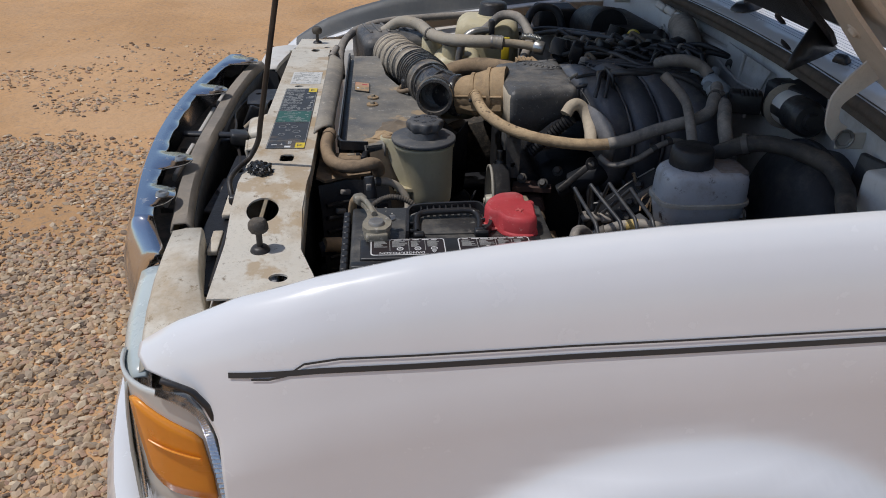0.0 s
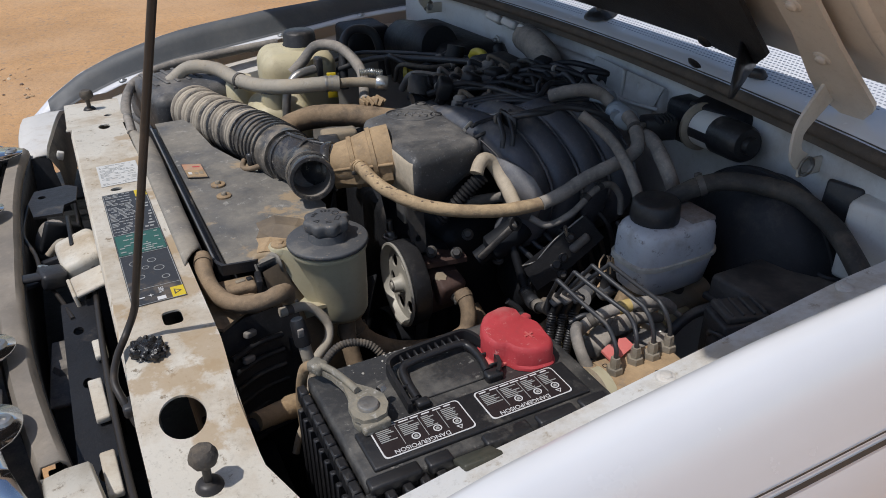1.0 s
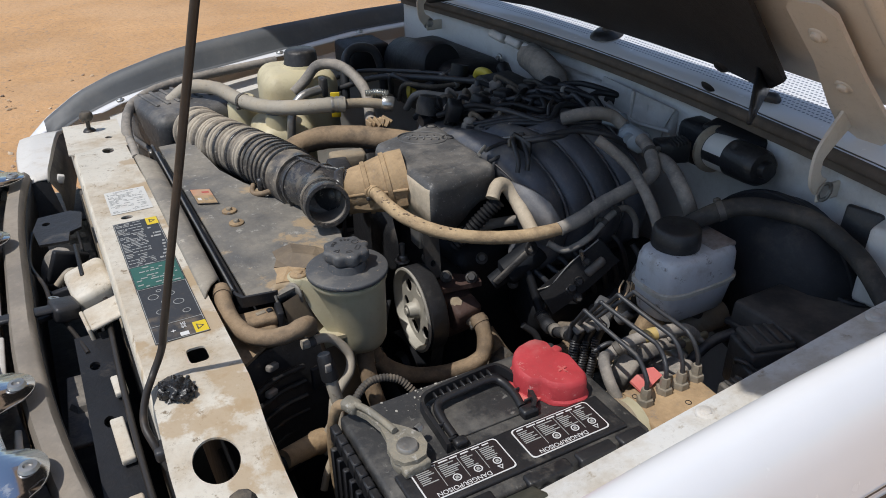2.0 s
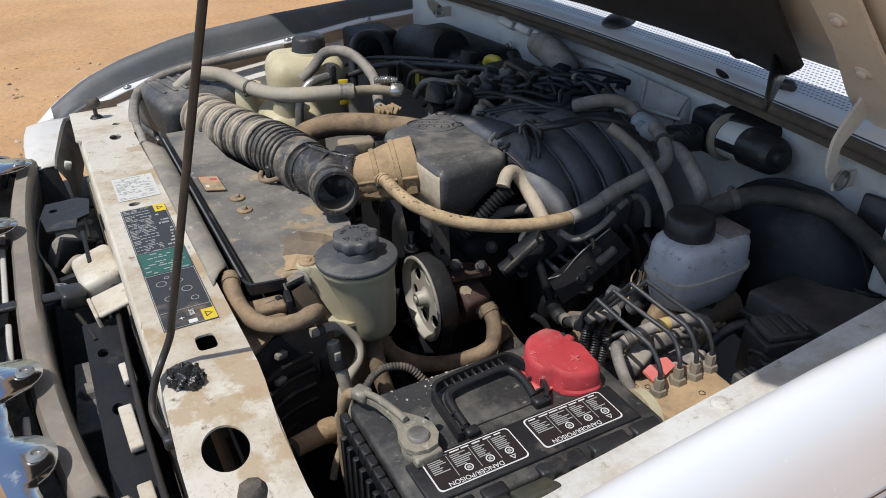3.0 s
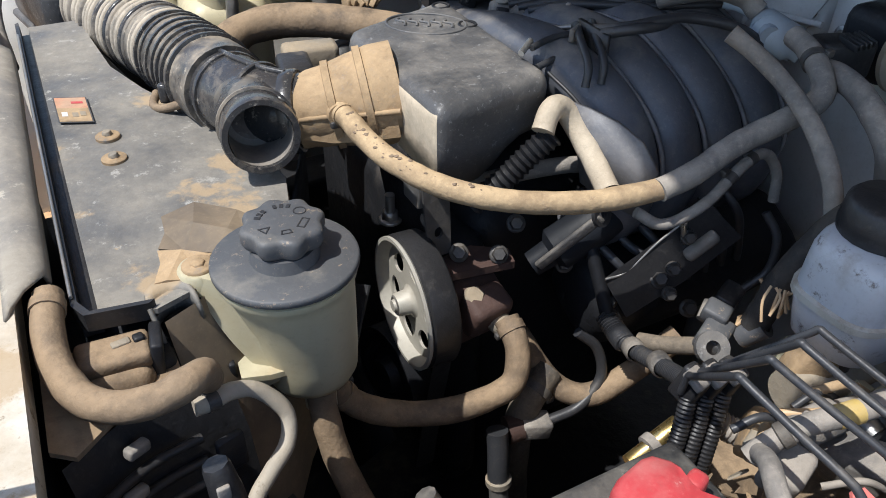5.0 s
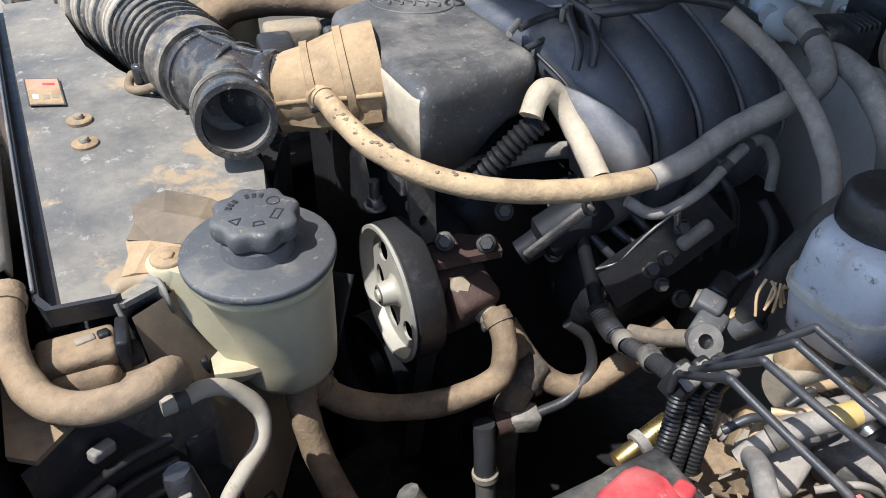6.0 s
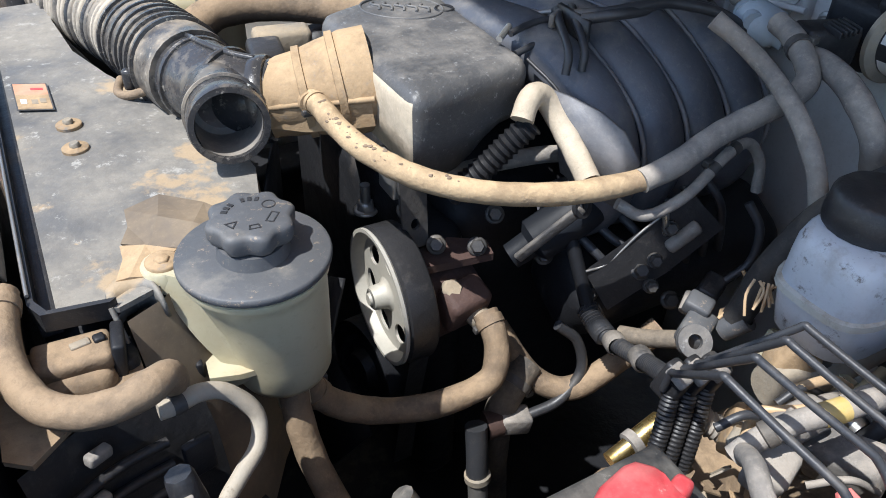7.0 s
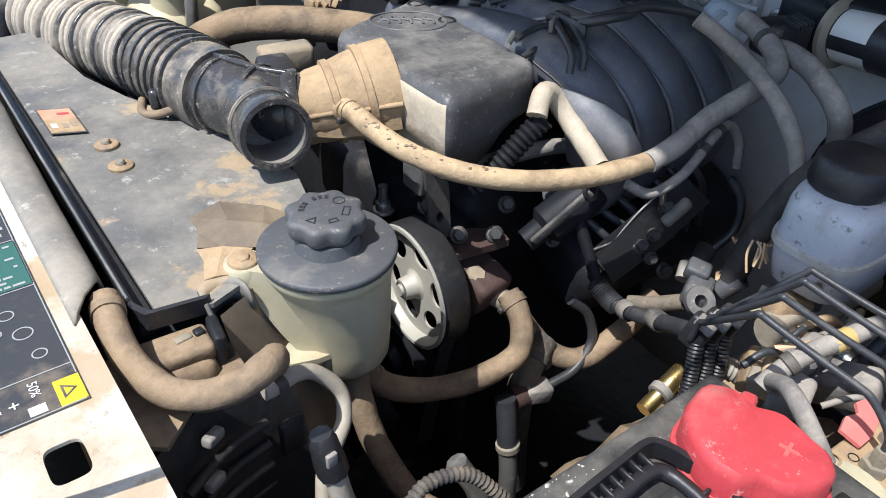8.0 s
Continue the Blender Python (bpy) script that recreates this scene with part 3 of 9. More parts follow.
def fender_skin(mirror):
    rows = []
    rows_at = [r for r in range(14)] + [14 + 0.25 * k for k in range(29)]
    for q in rows_at:
        line = []
        row, share = int(q), q - int(q)
        for i in range(110):
            u = i / 109
            x = FENDER_FRONT[row] + (1.3 - FENDER_FRONT[row]) * (u ** 1.25)
            p = fender_point(q, x)
            if mirror:
                p.y = 0.075 - p.y
                p.z -= 0.012 + 0.02 * max(0.0, min(1.0, (0.25 - x) / 0.35))
            line.append(p)
        rows.append(line)
    return loft(rows)


def fender(mirror):
    far = "far" if mirror else "near"
    t = thing("fender", "glossy white painted front fender with dark pinstripes" if not mirror else "white front fender with a dusty bolted flange", "fender", (0.4, 0.7 if mirror else -0.7, 0.4), "front fenders")
    skin = part("skin", fender_skin(mirror), white_paint, t, smooth=50)
    solid(skin, 0.002, 1 if mirror else -1)
    if mirror:
        # Darker grey skin over the far fender's inner slope and crest.
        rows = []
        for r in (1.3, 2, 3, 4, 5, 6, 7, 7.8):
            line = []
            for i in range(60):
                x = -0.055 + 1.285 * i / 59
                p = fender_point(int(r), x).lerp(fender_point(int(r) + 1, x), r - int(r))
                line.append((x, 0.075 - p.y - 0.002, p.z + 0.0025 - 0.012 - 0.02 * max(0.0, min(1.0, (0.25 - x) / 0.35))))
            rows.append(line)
        part("gutter_wall", loft(rows), gutter_grey, t, "grey gutter wall", smooth=50)
    else:
        band = [[fender_point(r, 0.045 + 1.2 * i / 59) + Vector((0, 0.0006, 0.0022)) for i in range(60)] for r in (0, 1, 2, 3)]
        part("flange", loft(band), flange_paint, t, "dusty off-white bolt flange", smooth=50)
    side = -1 if not mirror else 1
    def y_of(y):
        return 0.075 - y if mirror else y
    # bolts along the flange
    for x in ((0.10, 0.29, 0.46, 0.66) if mirror else (0.13, 0.40, 0.62)):
        low = (0.012 + 0.02 * max(0.0, min(1.0, (0.25 - x) / 0.35))) if mirror else 0.0
        part("flange_bolt", bolt((x, y_of(-0.652), lerp(FLANGE, x) + 0.001 - low), r=0.0055, h=0.004, washer=0.009), zinc if mirror else white_inner, t)
    # inner apron below the flange
    apron = [[(x, y_of(-0.641), lerp(FLANGE, x) - (0.040 if mirror else 0.006)), (x, y_of(-0.600), lerp(FLANGE, x) - 0.06), (x, y_of(-0.592), 0.80), (x, y_of(-0.57), 0.62), (x, y_of(-0.50), 0.5)] for x in [0.07 + 0.06 * i for i in range(14)]]
    ap = part("apron", loft(apron), white_inner if mirror else firewall_paint, t, "dusty inner wing panel")
    solid(ap, 0.002)
    return t


near_fender = fender(False)
far_fender = fender(True)


def stripe(parent, name, z_drop, width, x0, x1):
    """A pinstripe that follows the side of the near fender."""
    def skin_at(x, z):
        pts = [fender_point(r, x) for r in range(6, 15)]
        for a, b in zip(pts, pts[1:]):
            if a.z >= z >= b.z:
                k = (a.z - z) / (a.z - b.z)
                return a.lerp(b, k)
        return pts[-1]
    rows = []
    for i in range(70):
        x = x0 + (x1 - x0) * i / 69
        z = lerp(z_drop, x)
        a, b = skin_at(x, z + width / 2), skin_at(x, z - width / 2)
        rows.append([a + Vector((0, -0.0012, 0.0004)), b + Vector((0, -0.0012, 0.0004))])
    return part(name, loft(rows), stripe_dark, parent, "dark grey pinstripe", smooth=0)


stripe(near_fender, "pinstripe", [(0.01, 0.888), (0.10, 0.899), (0.35, 0.911), (0.66, 0.922), (1.3, 0.941)], 0.0058, 0.012, 1.25)
stripe(near_fender, "pinstripe", [(0.03, 0.886), (0.065, 0.889), (0.085, 0.905), (0.12, 0.911), (0.35, 0.922), (0.66, 0.9325), (1.3, 0.951)], 0.0022, 0.035, 1.25)


# ---- front corner lamps ----
def corner_lamp():
    t = thing("marker_lamp", "amber corner marker lamp in a ribbed clear lens", "lamp", (-0.05, -0.74, 0.8))
    def sect(z, grow):
        x0 = lerp([(0.6, 0.0), (0.76, -0.004), (0.82, -0.010), (0.845, -0.018), (0.865, -0.034), (0.884, -0.060)], z)
        y0 = -0.757 + 0.030 * ((0.10 - x0) / 0.18) ** 2
        pts = []
        for k in range(13):
            a = 0.5 * math.pi * k / 12
            x, y = x0 + (-0.118 - x0) * math.sin(a), y0 + (-0.655 - y0) * (1 - math.cos(a))
            pts.append(Vector((x - grow * math.sin(a), y - grow * math.cos(a), z)))
        return pts
    house = part("lens", loft([sect(z, 0.0) for z in (0.66, 0.72, 0.78, 0.82, 0.845, 0.858, 0.864)]), lens_border, t, "hazy clear lens")
    solid(house, 0.004)
    def on_lens(x, z, grow):
        pts = sect(z, grow)
        for a, b in zip(pts, pts[1:]):
            if a.x >= x >= b.x:
                return a.lerp(b, (a.x - x) / max(1e-6, a.x - b.x))
        return pts[0] if x > pts[0].x else pts[-1]
    rows = []
    for j in range(9):
        row = []
        for i in range(11):
            u, v = i / 10, j / 8
            top = 0.816 + 0.034 * u - 0.008 * max(0, 6 * u - 5) ** 2 - 0.006 * max(0, 1 - 6 * u) ** 2
            low = 0.730 + 0.020 * max(0, (u - 0.6) / 0.4) ** 2
            z = low + (top - low) * v
            row.append(on_lens(lerp([(0.6, -0.012), (0.76, -0.0165), (0.82, -0.024)], z) - 0.076 * u, z, 0.004))
        rows.append(row)
    am = part("amber_lens", loft(rows), lens_amber, t, "orange plastic lens")
    solid(am, 0.004)
    for z in (0.788,):
        part("rib", tube([on_lens(-0.026 - 0.056 * k / 6, z + 0.010 * k / 6, 0.0065) for k in range(7)], 0.0014, 6, 3), lens_amber, am)
    rim = [(-0.062, 0.873), (-0.054, 0.871), (-0.044, 0.8675), (-0.030, 0.861), (-0.018, 0.850), (-0.010, 0.834), (-0.006, 0.810), (-0.003, 0.772), (0.001, 0.72), (0.003, 0.665)]
    way = spline([Vector((x, 0, z)) for x, z in rim], 14)
    outer, inner = [], []
    for k, p in enumerate(way):
        q = way[min(k + 1, len(way) - 1)] - way[max(k - 1, 0)]
        side = Vector((-q.z, 0, q.x)).normalized()
        if side.x > 0:
            side = -side
        lift = 0.0045 if k % 2 else 0.0022
        outer.append(on_lens(p.x, p.z, lift))
        w = p + side * 0.0115
        inner.append(on_lens(w.x, w.z, lift))
    part("fluted_band", loft([outer, inner]), lens_chrome, house, "fluted clear edge", smooth=0)
    part("gasket", tube([on_lens(p.x, p.z, 0.002) + Vector((0.006, 0.001, 0.006)) for p in way[::6]], 0.0036, 8, 4), black_plastic, t, "black rubber gasket")
    return t


corner_lamp()


def headlamp():
    t = thing("headlamp", "clear headlamp with a ribbed lens beside the grille", "headlamp", (-0.12, -0.60, 0.80))
    ys = [-0.502 - 0.0225 * i for i in range(10)]
    front = [(-0.705, -0.106), (-0.66, -0.119), (-0.60, -0.132), (-0.50, -0.143)]
    back = [(-0.705, -0.080), (-0.66, -0.080), (-0.60, -0.083), (-0.50, -0.104)]
    crown = [(-0.705, 0.862), (-0.60, 0.874), (-0.50, 0.880)]
    def row(k, drop, out):
        return [Vector((lerp(back, y) + (lerp(front, y) - lerp(back, y)) * k - out, y, lerp(crown, y) - drop)) for y in ys]
    rows = [row(0.0, 0.002, 0), row(0.12, -0.001, 0), row(0.55, 0.001, 0), row(0.85, 0.007, 0), row(1.0, 0.020, 0), row(1.0, 0.05, 0.004), row(1.0, 0.10, 0.008), row(1.0, 0.20, 0.010)]
    lens = part("lens", loft(rows), clear_lens, t, "hazy clear weathered lens", smooth=60)
    solid(lens, 0.0035)
    for i in range(1, 22):
        y = -0.502 - 0.2025 * i / 22
        part("flute", tube([(lerp(front, y) + 0.006 - 0.010 * min(1, d / 0.2), y, lerp(crown, y) - d) for d in (0.026, 0.06, 0.11, 0.18)], 0.0022, 6, 2), lens_chrome, lens, "moulded lens flute")
    shell = [[p + Vector((0.026, 0.004, -0.018)) for p in r] for r in rows[2:]]
    part("reflector", loft(shell), lens_chrome, t, "bright reflector", smooth=60)
    part("corner_seal", tube([(-0.105, -0.497, 0.878), (-0.122, -0.496, 0.874), (-0.138, -0.497, 0.862), (-0.142, -0.498, 0.83)], 0.003, 6), black_plastic, t, "black seal")
    return t


headlamp()


def lamp_panel():
    """The cream panel between fender nose and radiator support."""
    ys = (-0.70, -0.66, -0.62, -0.56, -0.50, -0.44)
    zs = (0.868, 0.885, 0.895, 0.899, 0.900, 0.898)
    fx = (-0.090, -0.094, -0.098, -0.104, -0.108, -0.112)
    rx = (-0.010, -0.020, -0.034, -0.050, -0.060, -0.069)
    def row(k, up):
        return [(a + (b - a) * k, y, z + up) for a, b, y, z in zip(fx, rx, ys, zs)]
    t = ob = part("headlamp_panel", loft([row(0, -0.006), row(0.08, 0), row(0.5, 0.004), row(0.94, 0.004), row(1, 0)]), support_paint, support_thing, "cream headlamp mounting panel")
    solid(ob, 0.003)
    part("fold", loft([row(1, 0), [(x + 0.004, y, 0.80) for x, y, z in row(1, 0)]]), support_paint, t)
    part("end_fold", loft([[row(k, 0)[-1] for k in (0, 0.5, 1)], [(row(k, 0)[-1][0], row(k, 0)[-1][1] + 0.012, 0.84) for k in (0, 0.5, 1)]]), support_paint, t)
    return t



# ---- radiator support ----
def support_rise(x, y):
    return lerp([(-0.66, -0.040), (-0.52, -0.035), (-0.41, 0.0), (0.33, 0.0), (0.345, -0.006), (0.42, -0.026), (0.62, -0.040)], y)


def radiator_support():
    t = thing("radiator_support", "cream painted radiator support panel stained with dried mud", "panel", (0.02, 0.0, 0.55))
    outline = [(-0.026, -0.64), (0.088, -0.64), (0.088, -0.60), (0.067, -0.535), (0.064, -0.46), (0.069, -0.38), (0.068, -0.06), (0.066, 0.10), (0.062, 0.20), (0.060, 0.342), (0.068, 0.35), (0.074, 0.60),
               (-0.026, 0.60), (-0.030, 0.35), (-0.020, 0.345), (-0.020, -0.06), (-0.021, -0.36), (-0.026, -0.46)]
    holes = [ring(0.014, -0.462, 0.0205, 0.0222, 36), [(0.032 + 0.0100 * math.copysign(abs(math.cos(a)) ** 0.45, math.cos(a)), -0.322 + 0.0135 * math.copysign(abs(math.sin(a)) ** 0.45, math.sin(a))) for a in [math.pi / 12 * (i + 0.5) for i in range(24)]], ring(0.030, 0.319, 0.0095, 0.013, 16), ring(0.018, 0.042, 0.008, 0.006, 16), ring(0.047, -0.600, 0.011, 0.009, 16), ring(0.045, 0.47, 0.007, 0.008, 12)]
    cuts = [-0.58, -0.52, -0.44, -0.41, -0.40, -0.2, 0.0, 0.2, 0.33, 0.345, 0.42, 0.5]
    part("top_panel", plate(outline, holes, 0.953, 0.0025, cuts, support_rise), support_paint, t, smooth=30)
    front = [[(-0.0205, y, 0.951 + support_rise(0, y)) for y in ys] for ys in [[-0.64, -0.52, -0.41, -0.2, 0.0, 0.2, 0.33, 0.42, 0.6]]]
    drop = [[(p[0] - 0.004, p[1], p[2] - 0.012) for p in front[0]], [(p[0] - 0.004, p[1], p[2] - 0.055) for p in front[0]], [(p[0] + 0.016, p[1], p[2] - 0.06) for p in front[0]]]
    f = part("front_flange", loft(front + drop), support_paint, t)
    solid(f, 0.002)
    rear = [[(0.066, y, 0.951 + support_rise(0, y)) for y in (-0.60, -0.52, -0.41, -0.2, 0.0, 0.2, 0.34)], [(0.068, y, 0.925 + support_rise(0, y)) for y in (-0.60, -0.52, -0.41, -0.2, 0.0, 0.2, 0.34)]]
    r = part("rear_flange", loft(rear), support_paint, t)
    solid(r, 0.002)
    for y0 in (-0.50, 0.45):
        part("side_wall", box((0.02, y0 - 0.1 if y0 < 0 else y0 + 0.1, 0.70), (0.05, 0.05, 0.42), 0.006), firewall_paint, t)
    return t


support_thing = radiator_support()
lamp_panel()


def hood_bumper(x, y, z, lean):
    t = thing("hood_bumper", "black rubber hood stop on a threaded post", "rubber stop", (x, y, z), "hood stops")
    part("post", lathe([(0.0, 0.032), (0.0038, 0.032), (0.0038, 0.004), (0.0, 0.004)], (x, y, z), lean, 14), rod_black, t)
    part("foot", lathe([(0.0, 0.007), (0.008, 0.007), (0.011, 0.004), (0.0125, 0.0), (0.0, 0.0)], (x, y, z), lean, 20), rod_black, t)
    part("cap", lathe([(0.0, 0.041), (0.0085, 0.041), (0.0112, 0.038), (0.0122, 0.034), (0.0122, 0.029), (0.0100, 0.0255), (0.0, 0.0245)], (x, y, z), lean, 8), rubber, t)
    return t


hood_bumper(0.019, -0.536, 0.9165, (0.0, 0.05, 1))
hood_bumper(0.018, 0.535, 0.917, (0.0, -0.05, 1))


def support_decals():
    dark = thing("service_decal", "dark service information decal with small print and yellow corners", "sticker", (0.02, -0.14, 0.953))
    def rect(x0, x1, y0, y1, z, m, name, parent, lab=""):
        return part(name, plate([(x0, y0), (x1, y0), (x1, y1), (x0, y1)], (), z, 0.0002), m, parent, lab, smooth=0)
    rect(-0.003, 0.054, -0.286, 0.024, 0.9540, sticker_dark, "sheet", dark)
    rect(0.0385, 0.0535, 0.001, 0.0235, 0.9543, sticker_yellow, "corner_mark", dark, "yellow warning corner")
    rect(0.0395, 0.0535, -0.2845, -0.263, 0.9543, sticker_yellow, "corner_mark", dark, "yellow warning corner")
    rect(-0.002, 0.053, -0.165, -0.110, 0.9542, sticker_green, "green_panel", dark, "green printed panel")
    for x0, x1, y0, y1 in ((-0.0022, -0.0015, -0.285, 0.023), (0.0525, 0.0532, -0.262, 0.0), (-0.0015, 0.0525, -0.2852, -0.2845), (-0.0015, 0.0385, 0.0222, 0.0229)):
        rect(x0, x1, y0, y1, 0.9542, print_grey, "border_rule", dark)
    for ty in (0.0125, -0.2735):
        part("warning_triangle", plate([(0.0425, ty - 0.006), (0.0425, ty + 0.006), (0.0505, ty)], [[(0.0438, ty - 0.0036), (0.0438, ty + 0.0036), (0.0486, ty)]], 0.9545, 0.0002), sticker_dark, dark, smooth=0)
    rng = random.Random(3)
    def bars(parent, x0, x1, y0, y1, z, m, step, frac):
        y = y1
        while y > y0:
            a = x0
            while a < x1 - 0.003:
                w = rng.uniform(0.003, 0.011)
                w = min(w, x1 - a)
                if rng.random() < frac:
                    rect(a, a + w - 0.0012, y - step * 0.45, y, z, m, "print_bar", parent)
                a += w
            y -= step
    bars(dark, 0.000, 0.033, -0.106, 0.020, 0.9542, print_grey, 0.0042, 0.6)
    bars(dark, 0.037, 0.052, -0.100, -0.006, 0.9542, print_grey, 0.0090, 0.5)
    bars(dark, 0.001, 0.050, -0.163, -0.114, 0.9545, print_grey, 0.0052, 0.4)
    rect(0.024, 0.033, -0.283, -0.276, 0.9543, print_white, "battery_icon", dark)
    rect(0.004, 0.012, -0.272, -0.270, 0.9543, print_white, "print_bar", dark)
    writing("50%", (0.030, -0.263, 0.9545), 0.0075, (0, 0, -90), dark, print_white)
    writing("+", (0.018, -0.270, 0.9545), 0.011, (0, 0, -90), dark, print_white)
    for y in (-0.108, -0.167, -0.252):
        rect(-0.002, 0.053, y - 0.0008, y, 0.9544, print_grey, "rule", dark)
    # belt routing drawing: small rings
    for cx, cy, r in ((0.012, -0.19, 0.006), (0.022, -0.205, 0.004), (0.031, -0.19, 0.005), (0.02, -0.178, 0.003), (0.036, -0.212, 0.006), (0.014, -0.225, 0.005), (0.040, -0.235, 0.0045)):
        part("drawn_ring", lathe([(r, 0), (r, 0.0002), (r - 0.0008, 0.0002), (r - 0.0008, 0)], (cx, cy, 0.9541), steps=16), print_grey, dark)
    white = thing("white_decal", "white paper decal with fine unreadable print", "sticker", (0.027, 0.095, 0.953))
    rect(0.000, 0.056, 0.056, 0.138, 0.9538, sticker_white, "sheet", white)
    rng.seed(8)
    bars(white, 0.003, 0.052, 0.060, 0.134, 0.9540, print_grey, 0.0040, 0.55)


support_decals()


def sealant_patch():
    rng = random.Random(4)
    bm = bmesh.new()
    bmesh.ops.create_icosphere(bm, subdivisions=4, radius=1)
    for v in bm.verts:
        k = 1 + 0.40 * noise.noise(v.co * 2.6) + 0.14 * noise.noise(v.co * 6)
        v.co = Vector((v.co.x * 0.0145 * k, v.co.y * 0.0185 * k, max(v.co.z, -0.2) * 0.010 * k))
    t = thing("sealant_lump", "glossy black tape and sealant lump holding the prop rod", "sealant", (0.003, -0.362, 0.957))
    part("lump", moved(bm, pose(0.001, -0.374, 0.956, 0, 0, 20)), goo_black, t)
    for i in range(11):
        a = rng.uniform(0, 6.28)
        part("fold", box((0.001 + 0.011 * math.cos(a), -0.374 + 0.013 * math.sin(a), 0.959), (rng.uniform(0.008, 0.018), 0.004, rng.uniform(0.006, 0.012)), 0.0012, (rng.uniform(-30, 30), rng.uniform(-30, 30), rng.uniform(0, 180))), goo_black, t)
    return t


sealant_patch()


def prop_rod():
    t = thing("hood_prop_rod", "thin black steel hood prop rod with a bent foot", "prop rod", (-0.03, -0.42, 0.945))
    base = Vector((-0.006, -0.344, 0.97))
    up = Vector((0.225, -0.176, 1.0))
    pts = [(-0.024, -0.440, 0.925), (-0.031, -0.424, 0.945), (-0.034, -0.405, 0.955), (-0.027, -0.376, 0.960), (-0.015, -0.352, 0.966), tuple(base + 0.02 * up), tuple(base + 0.06 * up), tuple(base + 0.3 * up), tuple(base + 0.71 * up)]
    part("rod", tube(pts, 0.0037, 10, 8), rod_black, t)
    part("clip", box((-0.027, -0.428, 0.938), (0.012, 0.020, 0.012), 0.003), black_plastic, t)
    return t


prop_rod()


# ---- grille header ----
def header_x(y):
    return -0.215 + 0.054 * (abs(y - 0.03) / 0.469) ** 2


def header_panel():
    t = thing("grille_surround", "chrome grille surround with screw tabs, reflecting the sky", "grille", (-0.16, 0.0, 0.85))
    screws = ((-0.135, -0.373), (-0.139, -0.239), (-0.149, 0.136), (-0.120, 0.364))
    ends = [(-0.474, 0.052, 0.013), (-0.466, 0.036, 0.008), (-0.456, 0.017, 0.003), (-0.448, 0.004, 0.001)]
    tail = [(0.424, 0.006, 0.006), (0.436, 0.022, 0.018), (0.446, 0.045, 0.034)]
    rows = []
    for y, down, back in ends + [(-0.442 + 0.0066 * i, 0.0, 0.0) for i in range(131)] + tail:
        x = header_x(y) + back
        inner = x + 0.030 + 0.003 * math.sin(y * 61)
        for bx, by in screws:
            k = max(0.0, 1 - (abs(y - by) / 0.034) ** 2) ** 0.5
            inner = max(inner, x + 0.030 + (bx + 0.017 - x - 0.030) * k)
        crisp = 0.0015 if down == 0.0 else 0.0
        rows.append([(inner, y, 0.9205 - down), (x + 0.016, y, 0.9215 - down), (x + 0.006, y, 0.919 - down + crisp), (x - 0.001, y, 0.911 - down), (x - 0.008, y, 0.893 - down), (x - 0.016, y, 0.868 - down),
                     (x - 0.021, y, 0.83 - down), (x - 0.020, y, 0.78 - down), (x - 0.010, y, 0.742 - down), (x + 0.012, y, 0.736 - down)])
    ob = part("surround", loft(rows), chrome, t, "bright chrome band", smooth=35)
    solid(ob, 0.003)
    part("end_return", loft([[rows[0][0], rows[0][1], rows[0][3], rows[0][5]], [Vector(rows[0][k]) + Vector((0.004, 0.020, -0.03)) for k in (0, 1, 3, 5)]]), chrome, t, smooth=20)
    for bx, by in screws:
        part("screw", lathe([(0, 0.0015), (0.0035, 0.0015), (0.0045, 0.004), (0.008, 0.0035), (0.0095, 0.0)], (bx, by, 0.9215), steps=18), steel, t)
    return t


header_panel()


def grille():
    t = thing("grille", "dusty dark plastic radiator grille with horizontal bars", "grille", (-0.12, 0.0, 0.6))
    ys = [-0.43 + 0.05 * i for i in range(18)]
    for z in (0.86, 0.80, 0.74, 0.68):
        part("bar", loft([[(header_x(y) + 0.02, y, z), (header_x(y) + 0.012, y, z - 0.004), (header_x(y) + 0.02, y, z - 0.016), (header_x(y) + 0.05, y, z - 0.016), (header_x(y) + 0.05, y, z)] for y in ys], closed=True, caps=True), dusty_plastic, t)
    def lip_x(y):
        return -0.147 + 0.25 * max(0.0, abs(y - 0.03) - 0.10) ** 2
    lip = [[(lip_x(y) - 0.002, y, 0.86), (lip_x(y) - 0.001, y, 0.893), (lip_x(y) + 0.004, y, 0.904), (lip_x(y) + 0.022, y, 0.905 + 0.002 * noise.noise(Vector((0, y * 20, 2)))), (lip_x(y) + 0.028, y, 0.898), (lip_x(y) + 0.029, y, 0.886)] for y in ys]
    ob = part("inner_lip", loft(lip), lip_grey, t, "pale grey-tan inner lip")
    solid(ob, 0.003)
    # Shade is put into the colour: this wall is blacker than the lip.
    wall = part("rear_wall", loft([[(lip_x(y) + 0.027, y, 0.889), (lip_x(y) + 0.026, y, 0.84), (lip_x(y) + 0.020, y, 0.74)] for y in ys]), engine_dark, t, "rear wall, its shade put into a black colour")
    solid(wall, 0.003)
    # White strips paint the sunlit patches along the lip's front edge.
    for a, b in ((0.17, 0.235), (-0.028, 0.131), (-0.215, -0.075), (-0.315, -0.265)):
        m = (a + b) / 2
        part("sunlit_strip", box((lip_x(m) - 0.0150, m, 0.880), (0.007, b - a, 0.014), 0.002, (0, 18, 0)), white_inner, t, "white strip standing for the sunlit lip edge")
    for y in (-0.30, -0.05, 0.2):
        part("upright", box((header_x(y) + 0.04, y, 0.77), (0.03, 0.008, 0.2), 0.002), dusty_plastic, t)
    return t


grille()


